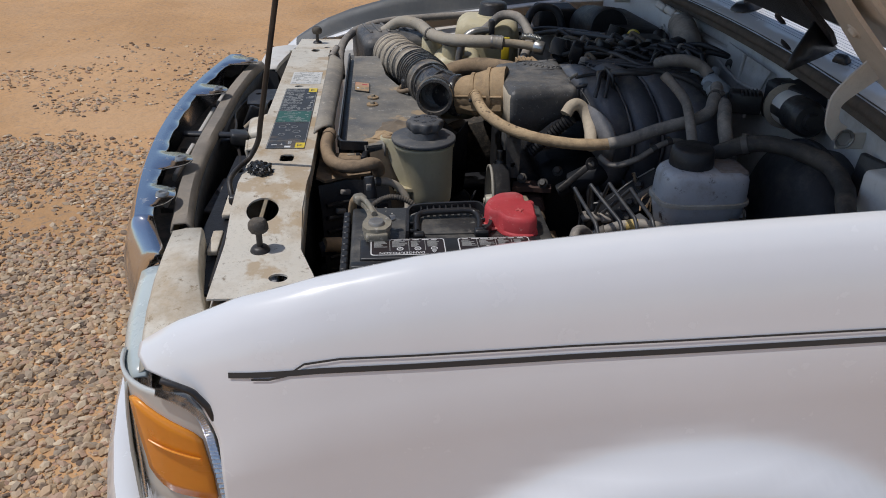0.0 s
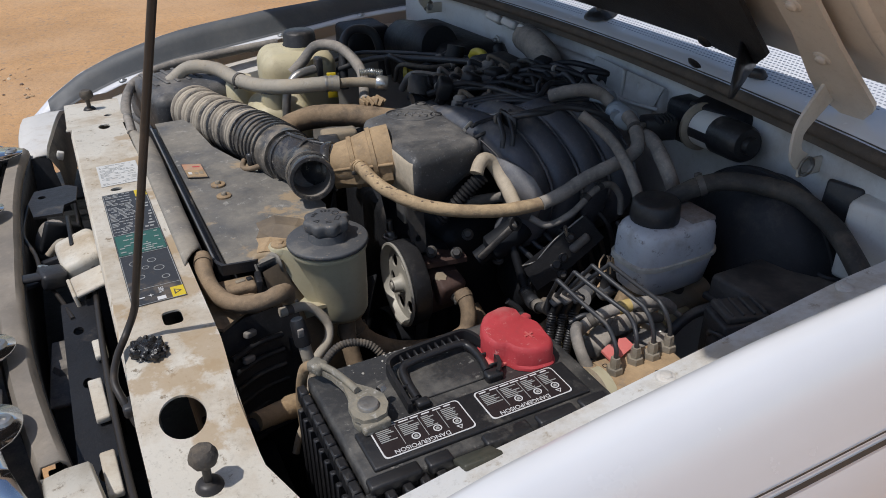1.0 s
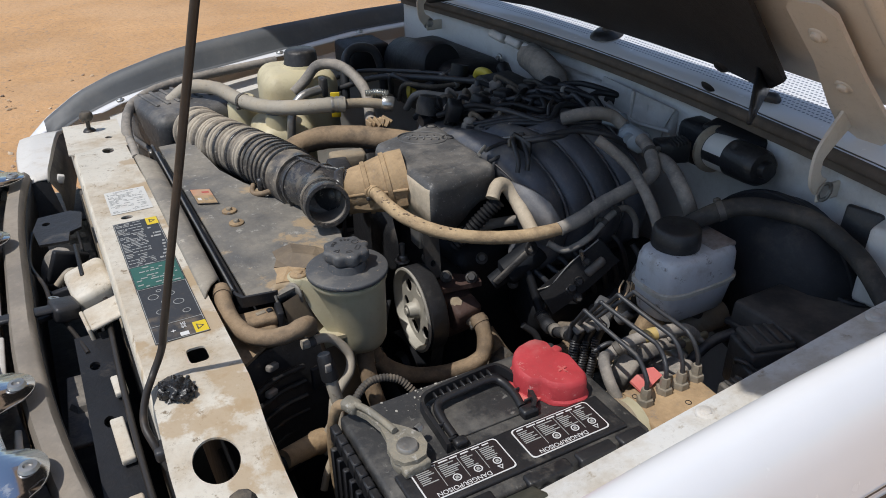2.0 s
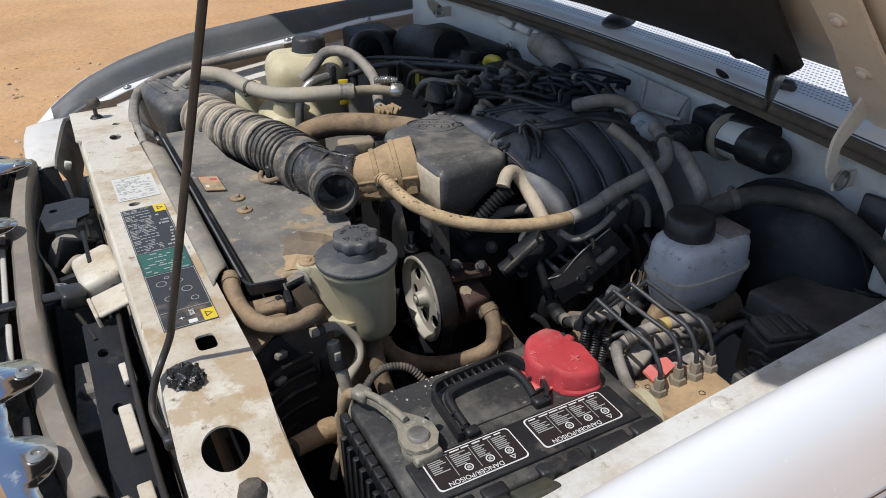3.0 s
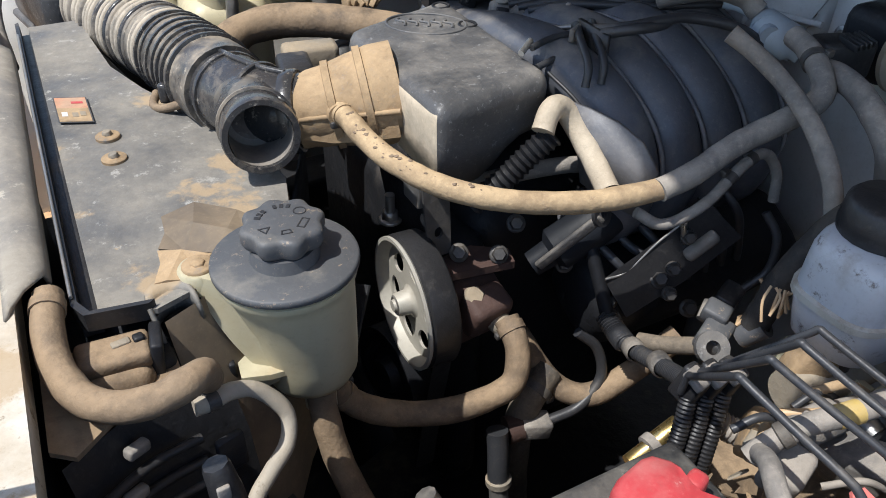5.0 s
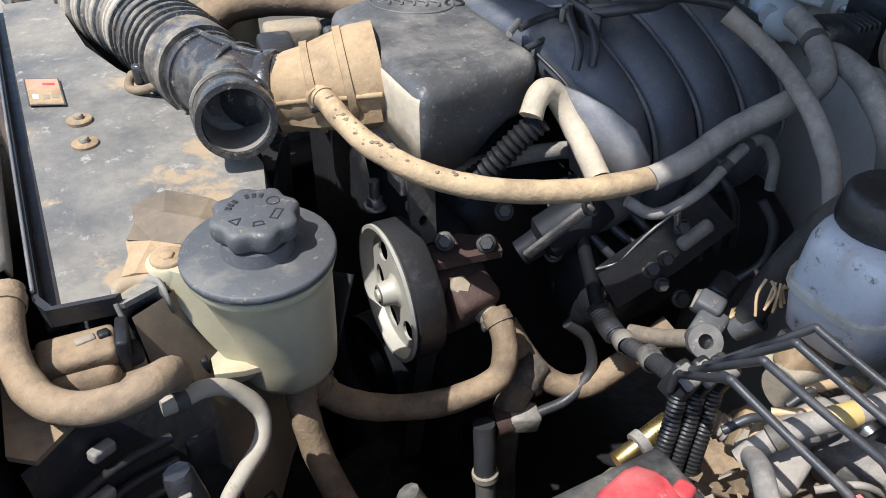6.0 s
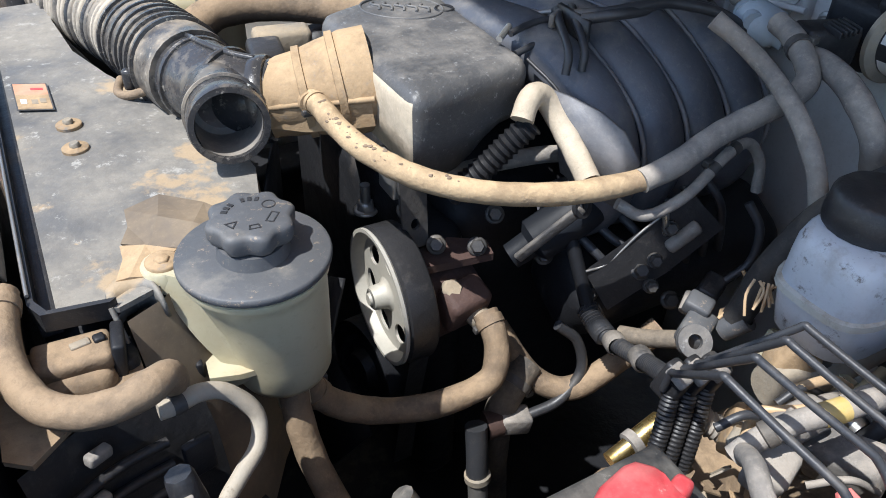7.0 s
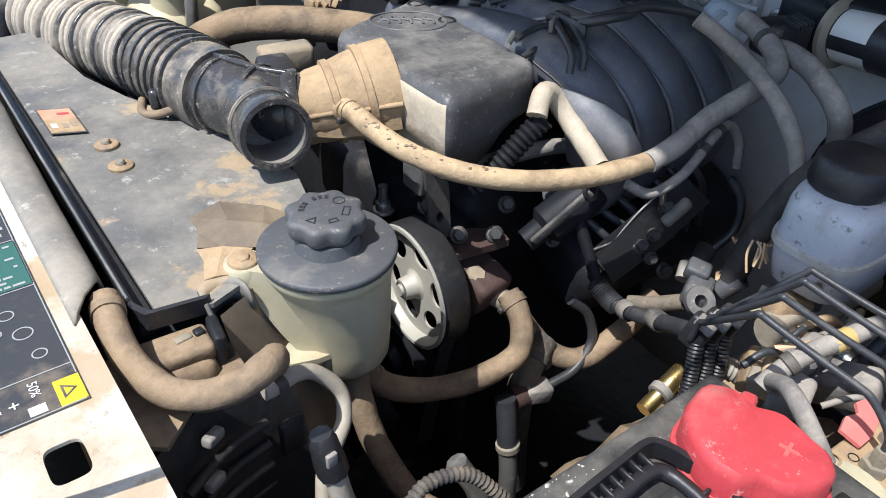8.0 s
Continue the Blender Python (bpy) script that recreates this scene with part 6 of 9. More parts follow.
def throttle_box():
    t = thing("intake_resonator", "boxy dark grey plastic intake cover, dusty and scuffed, with embossed mark", "intake cover", (0.43, -0.07, 0.92))
    corners = [(0.374, -0.183), (0.494, -0.162), (0.499, 0.044), (0.373, 0.002)]
    def foot(x, y):
        if y < -0.15:
            return lerp([(0.376, 0.926), (0.425, 0.930), (0.458, 0.955), (0.50, 0.960)], x)
        return 0.938 if x < 0.40 else 0.95
    def row(inset, z):
        return [(x, y, (foot(x, y) if z is None else z) + 0.0012 * noise.noise(Vector((x * 30, y * 30, 4)))) for x, y in rounded(corners, 0.016, inset)]
    rows = [row(0.004, None), row(0.0015, 0.965), row(0.0, 0.992), row(0.0012, 0.9985), row(0.004, 1.0030), row(0.008, 1.0055), row(0.014, 1.0066), row(0.030, 1.0062), row(0.050, 1.0068)]
    skin = loft(rows, closed=True)
    skin.faces.new([v for v in skin.verts][-len(rows[0]):])
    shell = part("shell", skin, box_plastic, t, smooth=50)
    shell.data.materials.append(lit_cheek_dust)
    # Side facing the sun: sand dust, kept paler to carry sunlight too.
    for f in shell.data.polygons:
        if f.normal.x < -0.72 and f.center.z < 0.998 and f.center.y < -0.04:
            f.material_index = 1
    solid(shell, 0.003)
    # embossed oval badge of plain shapes
    badge = [(0.4475 + 0.034 * math.cos(a) - 0.004 * math.sin(a), -0.018 + 0.014 * math.cos(a) * -0.5 + 0.030 * math.sin(a)) for a in [2 * math.pi * i / 28 for i in range(28)]]
    part("embossed_mark", tube([(x, y, 1.0067) for x, y in badge + badge[:1]], 0.0012, 9, 2), box_plastic, t)
    for i in range(5):
        x, y = 0.427 + 0.0095 * i, -0.006 - 0.0058 * i
        part("embossed_mark", tube([(x, y - 0.009, 1.0067), (x + 0.0035, y - 0.001, 1.0074), (x - 0.001, y + 0.007, 1.0067), (x + 0.003, y + 0.011, 1.0067)], 0.0014, 9, 4), box_plastic, t)
    for x, y in ((0.483, 0.020), (0.482, -0.036)):
        part("screw_well", lathe([(0.0095, 0.0005), (0.0085, 0.0016), (0.0065, 0.0010), (0.006, -0.004), (0.0, -0.004)], (x, y, 1.0062), (0, 0, 1), 22), engine_dark, t, "dark screw well")
        part("well_screw", bolt((x - 0.001, y - 0.001, 1.0022), r=0.0040, h=0.003), zinc, t)
    b = thing("support_bracket", "dull steel bracket with a hole below the intake cover", "bracket", (0.40, -0.12, 0.85))
    leg = plate([(-0.011, -0.045), (0.011, -0.045), (0.013, 0.0), (0.012, 0.045), (-0.012, 0.045), (-0.012, 0.0)], [ring(0.0, -0.022, 0.0042, 0.0055, 14)], 0.0, 0.004)
    part("leg", moved(leg, Matrix.Translation((0.392, -0.150, 0.892)) @ Matrix.Rotation(radians(80), 4, "X")), grimy_steel, b)
    part("foot", box((0.384, -0.128, 0.912), (0.016, 0.03, 0.040), 0.003), steel, b)
    return t


throttle_box()


def manifold():
    t = thing("intake_manifold", "black plastic intake manifold with curved runners", "manifold", (0.62, 0.0, 0.75))
    part("plenum", box((0.62, 0.05, 0.948), (0.24, 0.16, 0.09), 0.03, (0, -4, 0), 4), runner_plastic, t)
    for i in range(4):
        x = 0.530 + 0.050 * i
        pts = [(x - 0.022, 0.02, 0.970 + 0.004 * i), (x - 0.012, -0.06, 0.988 + 0.004 * i), (x + 0.003, -0.125, 0.988 + 0.003 * i), (x + 0.016, -0.180, 0.962), (x + 0.020, -0.206, 0.918), (x + 0.016, -0.200, 0.878), (x + 0.008, -0.17, 0.85)]
        part("runner", tube(pts, 0.0285, 18, 8, lambda run, share: 1 + 0.03 * math.sin(9 * share)), runner_plastic, t)
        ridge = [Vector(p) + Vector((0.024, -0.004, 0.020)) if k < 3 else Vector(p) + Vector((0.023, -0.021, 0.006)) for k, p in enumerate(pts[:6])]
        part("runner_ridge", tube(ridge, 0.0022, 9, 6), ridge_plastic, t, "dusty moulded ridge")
        # Dark tube sunk in each crease, painting the shade between runners.
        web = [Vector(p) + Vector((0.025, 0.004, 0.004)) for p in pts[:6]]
        part("runner_crease_shade", tube(web, 0.011, 9, 5), engine_dark, t, "dark strip for the shade between runners")
    # Paler plastic than the runners puts the sunlight into the cheek's colour.
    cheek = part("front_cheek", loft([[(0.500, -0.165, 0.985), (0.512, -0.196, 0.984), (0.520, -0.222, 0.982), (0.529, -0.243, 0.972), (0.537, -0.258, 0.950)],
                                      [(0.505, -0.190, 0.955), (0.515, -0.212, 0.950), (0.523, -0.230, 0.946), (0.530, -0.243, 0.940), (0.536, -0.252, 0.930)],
                                      [(0.512, -0.195, 0.915), (0.520, -0.215, 0.908), (0.527, -0.228, 0.905), (0.532, -0.236, 0.902), (0.536, -0.240, 0.900)]]), ridge_plastic, t, "smooth grey cheek, paler plastic standing for sunlight", smooth=70)
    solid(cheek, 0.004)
    part("cheek_seam", tube([(0.500, -0.145, 0.998), (0.509, -0.180, 0.982), (0.517, -0.206, 0.952), (0.524, -0.222, 0.920)], 0.0016, 9, 5), black_plastic, t)
    return t


manifold()


def engine():
    t = thing("engine_block", "grimy black engine block deep in the bay", "engine", (0.6, 0.03, 0.4))
    part("block", box((0.62, 0.04, 0.68), (0.36, 0.34, 0.36), 0.03), engine_dark, t)
    part("valve_cover", box((0.655, -0.195, 0.775), (0.27, 0.10, 0.09), 0.03, (30, 0, 0), 4), engine_dark, t)
    part("valve_cover", box((0.62, 0.27, 0.83), (0.36, 0.11, 0.10), 0.03, (-30, 0, 0), 4), engine_dark, t)
    part("front_cover", box((0.43, 0.03, 0.66), (0.05, 0.36, 0.36), 0.02), engine_dark, t)
    part("front_bracket", loft([[(0.385, -0.03, 0.90), (0.392, -0.10, 0.90)], [(0.39, -0.05, 0.83), (0.40, -0.16, 0.82)], [(0.40, -0.02, 0.76), (0.41, -0.15, 0.75)]]), engine_dark, t)
    for x, y, z in ((0.442, -0.177, 0.845), (0.408, -0.163, 0.849), (0.47, -0.16, 0.86), (0.50, -0.20, 0.83), (0.40, -0.12, 0.862), (0.53, -0.235, 0.80), (0.60, -0.27, 0.79), (0.56, -0.262, 0.835), (0.57, -0.25, 0.855)):
        part("head_bolt", bolt((x, y, z), (-0.3, -0.6, 0.5), 0.0068, 0.009, 0.009), grimy_steel, t, "dull hex bolt")
    part("dip_tube", tube([(0.60, -0.24, 0.84), (0.58, -0.262, 0.87), (0.565, -0.27, 0.90)], 0.003, 8), zinc, t)
    part("coil_pack", box((0.70, 0.12, 1.0), (0.08, 0.14, 0.04), 0.01), engine_dark, t)
    return t


engine()


def alternator_parts():
    t = thing("air_filter_canister", "smooth black canister with a strap in front of the manifold", "canister", (0.50, -0.22, 0.84))
    part("canister", lathe([(0, 0.092), (0.014, 0.092), (0.019, 0.086), (0.021, 0.07), (0.021, 0.026), (0.013, 0.020), (0.012, 0.0), (0, 0.0)], (0.466, -0.196, 0.838), (0.80, -0.18, 0.52), 28), canister_black, t)
    part("strap", box((0.484, -0.222, 0.874), (0.010, 0.005, 0.075), 0.002, (8, 40, -20)), dusty_plastic, t, "flat grey strap")
    part("strap_eye", lathe([(0.005, 0.002), (0.0105, 0.002), (0.0105, -0.002), (0.005, -0.002)], (0.507, -0.232, 0.902), (0.2, -0.9, 0.4), 18, closed=True), black_plastic, t)
    c = thing("corrugated_stub", "short black corrugated hose under the intake cover", "hose", (0.45, -0.17, 0.93))
    part("tube", ribbed([(0.478, -0.190, 0.966), (0.462, -0.185, 0.950), (0.440, -0.178, 0.925), (0.42, -0.165, 0.90)], 0.010, 0.006, 0.12), engine_dark, c)
    r = thing("cross_pipe", "dusty brown pipe behind the breather hose", "pipe", (0.48, -0.14, 0.90))
    part("tube", tube([(0.43, -0.13, 0.895), (0.47, -0.145, 0.905), (0.52, -0.16, 0.91), (0.555, -0.17, 0.905)], 0.008, 10), rubber_grey, r)
    return t


alternator_parts()


# ---- power steering ----
def steering_reservoir():
    t = thing("power_steering_reservoir", "yellowed plastic power steering reservoir with a black lid", "reservoir", (0.24, -0.226, 0.82))
    c = (0.240, -0.226)
    def hoop(z, r, dx=0.0):
        return [(c[0] + dx + r * math.cos(2 * math.pi * i / 40), c[1] + r * math.sin(2 * math.pi * i / 40), z) for i in range(40)]
    part("bottle", loft([hoop(0.832, 0.026, 0.009), hoop(0.8345, 0.032, 0.009), hoop(0.842, 0.0355, 0.009), hoop(0.860, 0.0370, 0.0085), hoop(0.895, 0.0400, 0.006), hoop(0.922, 0.0440, 0.002), hoop(0.931, 0.0465), hoop(0.934, 0.0485), hoop(0.938, 0.0485), hoop(0.939, 0.0450), hoop(0.942, 0.0450)], closed=True, caps=True), aged_plastic, t, smooth=60)
    lid = part("lid", lathe([(0.046, 0.9405), (0.0495, 0.9405), (0.0505, 0.9415), (0.0508, 0.9440), (0.0503, 0.9460), (0.0490, 0.9468), (0.024, 0.9468), (0.022, 0.956), (0.0, 0.956)], (*c, 0), (0, 0, 1), 44), lid_plastic, t, "flat dusty black lid")
    cap = part("cap", lathe([(0.0, 0.9725), (0.0235, 0.9725), (0.0262, 0.9715), (0.0275, 0.969), (0.0272, 0.962), (0.0255, 0.958), (0.022, 0.955), (0.0, 0.955)], (c[0] + 0.002, c[1] + 0.004, 0), (0, 0, 1), 72, wobble=lambda a, h: 1 + 0.07 * math.cos(8 * a)), lid_plastic, lid, "lobed twist cap")
    def emboss(bm, a, far=0.0150):
        part("embossed_mark", moved(bm, pose(c[0] + 0.002 + far * math.cos(a), c[1] + 0.004 + far * math.sin(a), 0.9723, 0, 0, math.degrees(a) + 90)), black_plastic, cap, smooth=0)
    emboss(plate([(-0.0042, -0.003), (0.0042, -0.003), (0, 0.0045)], [[(-0.0028, -0.0022), (0.0028, -0.0022), (0, 0.0028)]], 0.0006, 0.0006), 3.6)
    emboss(plate([(-0.0055, -0.0028), (0.0055, -0.0028), (0.0055, 0.0028), (-0.0055, 0.0028)], [[(-0.0047, -0.002), (0.0047, -0.002), (0.0047, 0.002), (-0.0047, 0.002)]], 0.0006, 0.0006), 5.6)
    emboss(plate(ring(0, 0, 0.0046, 0.0046, 18), [ring(0, 0, 0.0038, 0.0038, 18)], 0.0006, 0.0006), 0.35)
    emboss(plate([(-0.004, -0.0022), (0.004, -0.0022), (0.003, 0.0024), (-0.003, 0.0024)], [[(-0.003, -0.0015), (0.003, -0.0015), (0.0022, 0.0016), (-0.0022, 0.0016)]], 0.0006, 0.0006), 4.6)
    for a in (1.0, 1.28, 1.56, 2.1, 2.35, 2.6):
        emboss(box((0, 0, 0.0004), (0.0026, 0.0042, 0.0008), 0.0002), a, 0.0165)
    web = []
    for k in range(9):
        u = k / 8
        top_in, low_in = Vector((0.190, -0.188, 0.9375)), Vector((0.222, -0.200, 0.862))
        web.append([Vector((0.178, -0.207, 0.9375)).lerp(Vector((0.207, -0.236, 0.862)), u) + Vector((-0.0035, -0.004, 0)) * math.sin(math.pi * u),
                    Vector((0.190, -0.219, 0.9375)).lerp(Vector((0.214, -0.244, 0.862)), u), Vector((0.206, -0.254, 0.9365)).lerp(Vector((0.224, -0.252, 0.862)), u), Vector((0.226, -0.264, 0.9360)).lerp(Vector((0.236, -0.258, 0.862)), u),
                    Vector((0.240, -0.230, 0.9370)).lerp(Vector((0.240, -0.230, 0.860)), u), top_in.lerp(low_in, u)])
    part("mounting_web", loft(web, closed=True, caps=True), aged_plastic, t, "moulded side web", smooth=70)
    part("ear", lathe([(0.0, 0.9375), (0.0135, 0.9375), (0.0145, 0.936), (0.0145, 0.922), (0, 0.922)], (0.186, -0.200, 0), (0, 0, 1), 24), aged_plastic, t)
    part("ear_bolt", bolt((0.186, -0.200, 0.938), r=0.0052, h=0.004, washer=0.0112), coupling_mat, t)
    part("foot", plate([(0.196, -0.218), (0.193, -0.246), (0.212, -0.252), (0.233, -0.254), (0.240, -0.244), (0.228, -0.212)], (), 0.868, 0.005, rise=lambda x, y: 0.0), aged_plastic, t, "moulded mounting foot", smooth=20)
    part("foot_gusset", loft([[(0.194, -0.245, 0.864), (0.214, -0.2515, 0.864), (0.232, -0.2535, 0.864)], [(0.198, -0.240, 0.846), (0.214, -0.246, 0.852), (0.230, -0.249, 0.860)]]), aged_plastic, t, "dusty gusset", smooth=0)
    part("foot_clip", box((0.190, -0.226, 0.864), (0.005, 0.020, 0.018), 0.0015), engine_dark, t)
    part("outlet", lathe([(0.013, 0.836), (0.013, 0.80), (0.0, 0.80)], (0.252, -0.232, 0), (0, 0, 1), 16), aged_plastic, t)
    b = thing("reservoir_bracket", "bent tan bracket wing between shroud and reservoir", "bracket", (0.19, -0.19, 0.935))
    wing = loft([[(0.170, -0.126, 0.9385), (0.196, -0.122, 0.942), (0.222, -0.150, 0.944), (0.236, -0.172, 0.943)], [(0.168, -0.150, 0.9395), (0.188, -0.160, 0.949), (0.208, -0.178, 0.949), (0.218, -0.186, 0.946)], [(0.160, -0.166, 0.9385), (0.176, -0.180, 0.9405), (0.194, -0.192, 0.941), (0.202, -0.198, 0.940)]])
    t.location += Vector((-0.006, -0.003, 0.004))
    ob = part("wing", wing, shroud_brown, b, smooth=0)
    solid(ob, 0.002)
    fold = part("wing_fold", loft([[(0.159, -0.168, 0.9385), (0.174, -0.182, 0.9440), (0.192, -0.194, 0.9425)], [(0.158, -0.184, 0.9385), (0.166, -0.194, 0.9415), (0.178, -0.200, 0.9385)], [(0.150, -0.204, 0.9380), (0.158, -0.206, 0.9395), (0.168, -0.208, 0.9380)]]), coupling_mat, b, "sand-coloured torn fold", smooth=0)
    solid(fold, 0.002)
    return t


steering_reservoir()


def pulley():
    t = thing("power_steering_pulley", "pale metal belt pulley with six holes and a black rim", "pulley", (0.358, -0.146, 0.795))
    ax = Vector((-0.990, 0.035, 0.0)).normalized()
    at = Vector((0.356, -0.156, 0.804))
    m = frame_to(ax, at)
    # web with holes, flat in the pulley's own plane
    holes = []
    for a in [math.pi / 3 * i + 0.3 for i in range(6)]:
        u, v = Vector((math.cos(a), math.sin(a))), Vector((-math.sin(a), math.cos(a)))
        holes.append([tuple(u * (0.0375 + 0.0092 * math.cos(w)) + v * 0.0130 * math.sin(w)) for w in [2 * math.pi * k / 16 for k in range(16)]])
    web = part("web", moved(plate(ring(0, 0, 0.0565, n=48), holes, -0.0065, 0.0025), m), pulley_metal, t, smooth=30)
    rim = part("rim", moved(lathe([(0.0545, -0.0065), (0.0565, -0.001), (0.0595, 0.0028), (0.0605, 0.004), (0.0640, 0.004), (0.0640, 0.001), (0.0615, -0.001)], steps=48), m), pulley_metal, t, "pale rolled rim edge")
    belt = part("belt_face", moved(lathe([(0.0615, -0.001), (0.0645, -0.003), (0.0645, -0.026), (0.0625, -0.028), (0.058, -0.028), (0.055, -0.013)], steps=48), m), black_plastic, t, "smooth black belt track")
    part("hub", moved(lathe([(0.0, 0.012), (0.0055, 0.012), (0.0062, 0.009), (0.0100, 0.009), (0.0112, 0.007), (0.0120, -0.003), (0.0150, -0.0058), (0.0165, -0.0065), (0, -0.0065)], steps=24), m), pulley_metal, t, "raised hub")
    part("hub_ring", moved(lathe([(0.0070, 0.0094), (0.0082, 0.0102), (0.0094, 0.0094)], steps=24), m), steel, t)
    return t


pulley()


def steering_pump():
    t = thing("power_steering_pump", "rusty brown power steering pump behind the pulley", "pump", (0.41, -0.17, 0.74))
    part("body", lathe([(0, -0.03), (0.030, -0.03), (0.036, -0.02), (0.037, 0.02), (0.030, 0.035), (0, 0.036)], (0.410, -0.160, 0.785), (0.98, 0.12, 0), 20), rust, t)
    part("neck_block", box((0.418, -0.195, 0.802), (0.045, 0.032, 0.04), 0.008, (20, 0, 8), 3), rust, t)
    part("hex_plug", bolt((0.408, -0.190, 0.815), (-0.1, -0.6, 0.8), 0.010, 0.012, 0.0), cast_alloy, t, "tan hex plug")
    part("ear", plate([(0.39, -0.175), (0.455, -0.185), (0.46, -0.165), (0.43, -0.145), (0.395, -0.15)], [], 0.838, 0.008), rust, t)
    part("fitting", lathe([(0.0, 0.0), (0.011, 0.0), (0.011, 0.012), (0.009, 0.014), (0.009, 0.03), (0, 0.03)], (0.425, -0.205, 0.795), (0.25, -0.85, -0.15), 16), cast_alloy, t, "brassy hose fitting")
    return t


steering_pump()
hose("steering_return_hose", "sand-coated power steering return hose", [(0.427, -0.220, 0.806), (0.427, -0.236, 0.796), (0.424, -0.248, 0.778), (0.414, -0.255, 0.762), (0.392, -0.254, 0.754), (0.357, -0.250, 0.752), (0.318, -0.240, 0.757), (0.286, -0.234, 0.774), (0.264, -0.232, 0.800), (0.256, -0.232, 0.825)], 0.0115, rubber_tan, (0.06, 0.90))
hose("lower_radiator_hose", "sandy lower hose running forward beneath the reservoir", [(0.246, -0.236, 0.832), (0.244, -0.246, 0.80), (0.248, -0.266, 0.755), (0.262, -0.30, 0.71), (0.288, -0.335, 0.69), (0.31, -0.36, 0.66)], 0.0115, rubber_tan, (0.75,))
hose("crossover_hose", "tan hose crossing behind the pump connector", [(0.455, -0.20, 0.76), (0.47, -0.24, 0.725), (0.50, -0.265, 0.715), (0.545, -0.275, 0.74), (0.585, -0.28, 0.77)], 0.012, rubber_tan)

# ---- hoses on top ----
hose("breather_hose", "long tan breather hose sagging across the engine, pale and dusty", [(0.330, -0.095, 0.975), (0.331, -0.112, 0.975), (0.333, -0.137, 0.971), (0.342, -0.172, 0.965), (0.366, -0.212, 0.958), (0.405, -0.242, 0.952), (0.455, -0.264, 0.949), (0.495, -0.276, 0.951), (0.522, -0.283, 0.955)], 0.0090, rubber_pale, (0.03,))


def hose_mud():
    """Dried mud caked along the top of the breather hose near its tee."""
    rng = random.Random(19)
    way = spline([Vector(p) for p in ((0.331, -0.112, 0.975), (0.333, -0.137, 0.971), (0.342, -0.172, 0.965), (0.366, -0.212, 0.958), (0.390, -0.232, 0.954))], 12)
    bm = bmesh.new()
    for i in range(90):
        p = way[min(len(way) - 1, int(rng.random() ** 1.3 * len(way)))]
        b = bmesh.new()
        bmesh.ops.create_icosphere(b, subdivisions=2, radius=0.0006 + 0.0016 * rng.random() ** 2)
        for v in b.verts:
            v.co *= 1 + 0.5 * noise.noise(v.co * 500 + Vector((i, 0, 0)))
            v.co.z *= 0.4
        a = rng.gauss(-0.25, 0.35)
        bm = join(bm, moved(b, Matrix.Translation(p + Vector((0.0088 * math.sin(a) * 0.8, 0.0088 * math.sin(a) * 0.6, 0.0086 * math.cos(a))))))
    tagged(part("caked_mud", bm, mud_brown), "dark dried mud caked on the tan breather hose", "mud", kind="stuff")


hose_mud()
hose("breather_hose", "dark dusty breather hose turning back to the firewall", [(0.514, -0.283, 0.954), (0.545, -0.285, 0.962), (0.586, -0.283, 0.976), (0.626, -0.288, 0.989), (0.648, -0.2925, 0.999), (0.661, -0.291, 1.008), (0.668, -0.280, 1.017), (0.676, -0.266, 1.021), (0.688, -0.245, 1.024), (0.694, -0.226, 1.026)], 0.0096, rubber_grey, (0.80,))
hose("elbow_hose", "short pale elbow hose beside the intake cover", [(0.466, -0.192, 0.972), (0.474, -0.186, 0.982), (0.485, -0.180, 0.985), (0.496, -0.179, 0.979), (0.503, -0.187, 0.966), (0.505, -0.205, 0.952), (0.502, -0.229, 0.941), (0.500, -0.243, 0.934)], 0.0098, elbow_pale)
hose("heater_hose", "grey dusty heater hose dropping behind the manifold", [(0.602, -0.238, 1.048), (0.614, -0.256, 1.036), (0.625, -0.276, 1.021), (0.624, -0.300, 1.010), (0.620, -0.325, 0.996), (0.619, -0.348, 0.972), (0.618, -0.362, 0.945)], 0.0074, rubber_grey)
hose("heater_hose", "grey dusty heater hose behind the brake reservoir", [(0.690, -0.262, 1.012), (0.684, -0.285, 1.015), (0.674, -0.312, 1.014), (0.664, -0.338, 1.006), (0.661, -0.357, 0.991), (0.668, -0.361, 0.970), (0.672, -0.362, 0.945)], 0.0100, rubber_grey, ())
hose("return_hose", "grey dusty hose leading from the blue connector over the manifold", [(0.700, -0.178, 1.031), (0.690, -0.166, 1.042), (0.668, -0.160, 1.050), (0.648, -0.145, 1.047), (0.632, -0.122, 1.036)], 0.0098, rubber_grey)
hose("vacuum_hose", "thick dark vacuum hose to the brake booster", [(0.585, -0.350, 0.84), (0.595, -0.358, 0.90), (0.615, -0.372, 0.95), (0.645, -0.395, 0.985), (0.69, -0.425, 1.005), (0.738, -0.478, 1.000), (0.737, -0.535, 0.990), (0.716, -0.580, 0.984), (0.700, -0.622, 0.965)], 0.0118, rubber_dark, (0.45,))
hose("metal_vacuum_line", "thin curved vacuum line with a metal sleeve", [(0.505, -0.272, 0.93), (0.525, -0.285, 0.92), (0.56, -0.29, 0.932), (0.60, -0.285, 0.955), (0.63, -0.28, 0.955), (0.645, -0.285, 0.935), (0.645, -0.29, 0.91)], 0.0048, rubber_grey, (0.45, 0.55), 10)


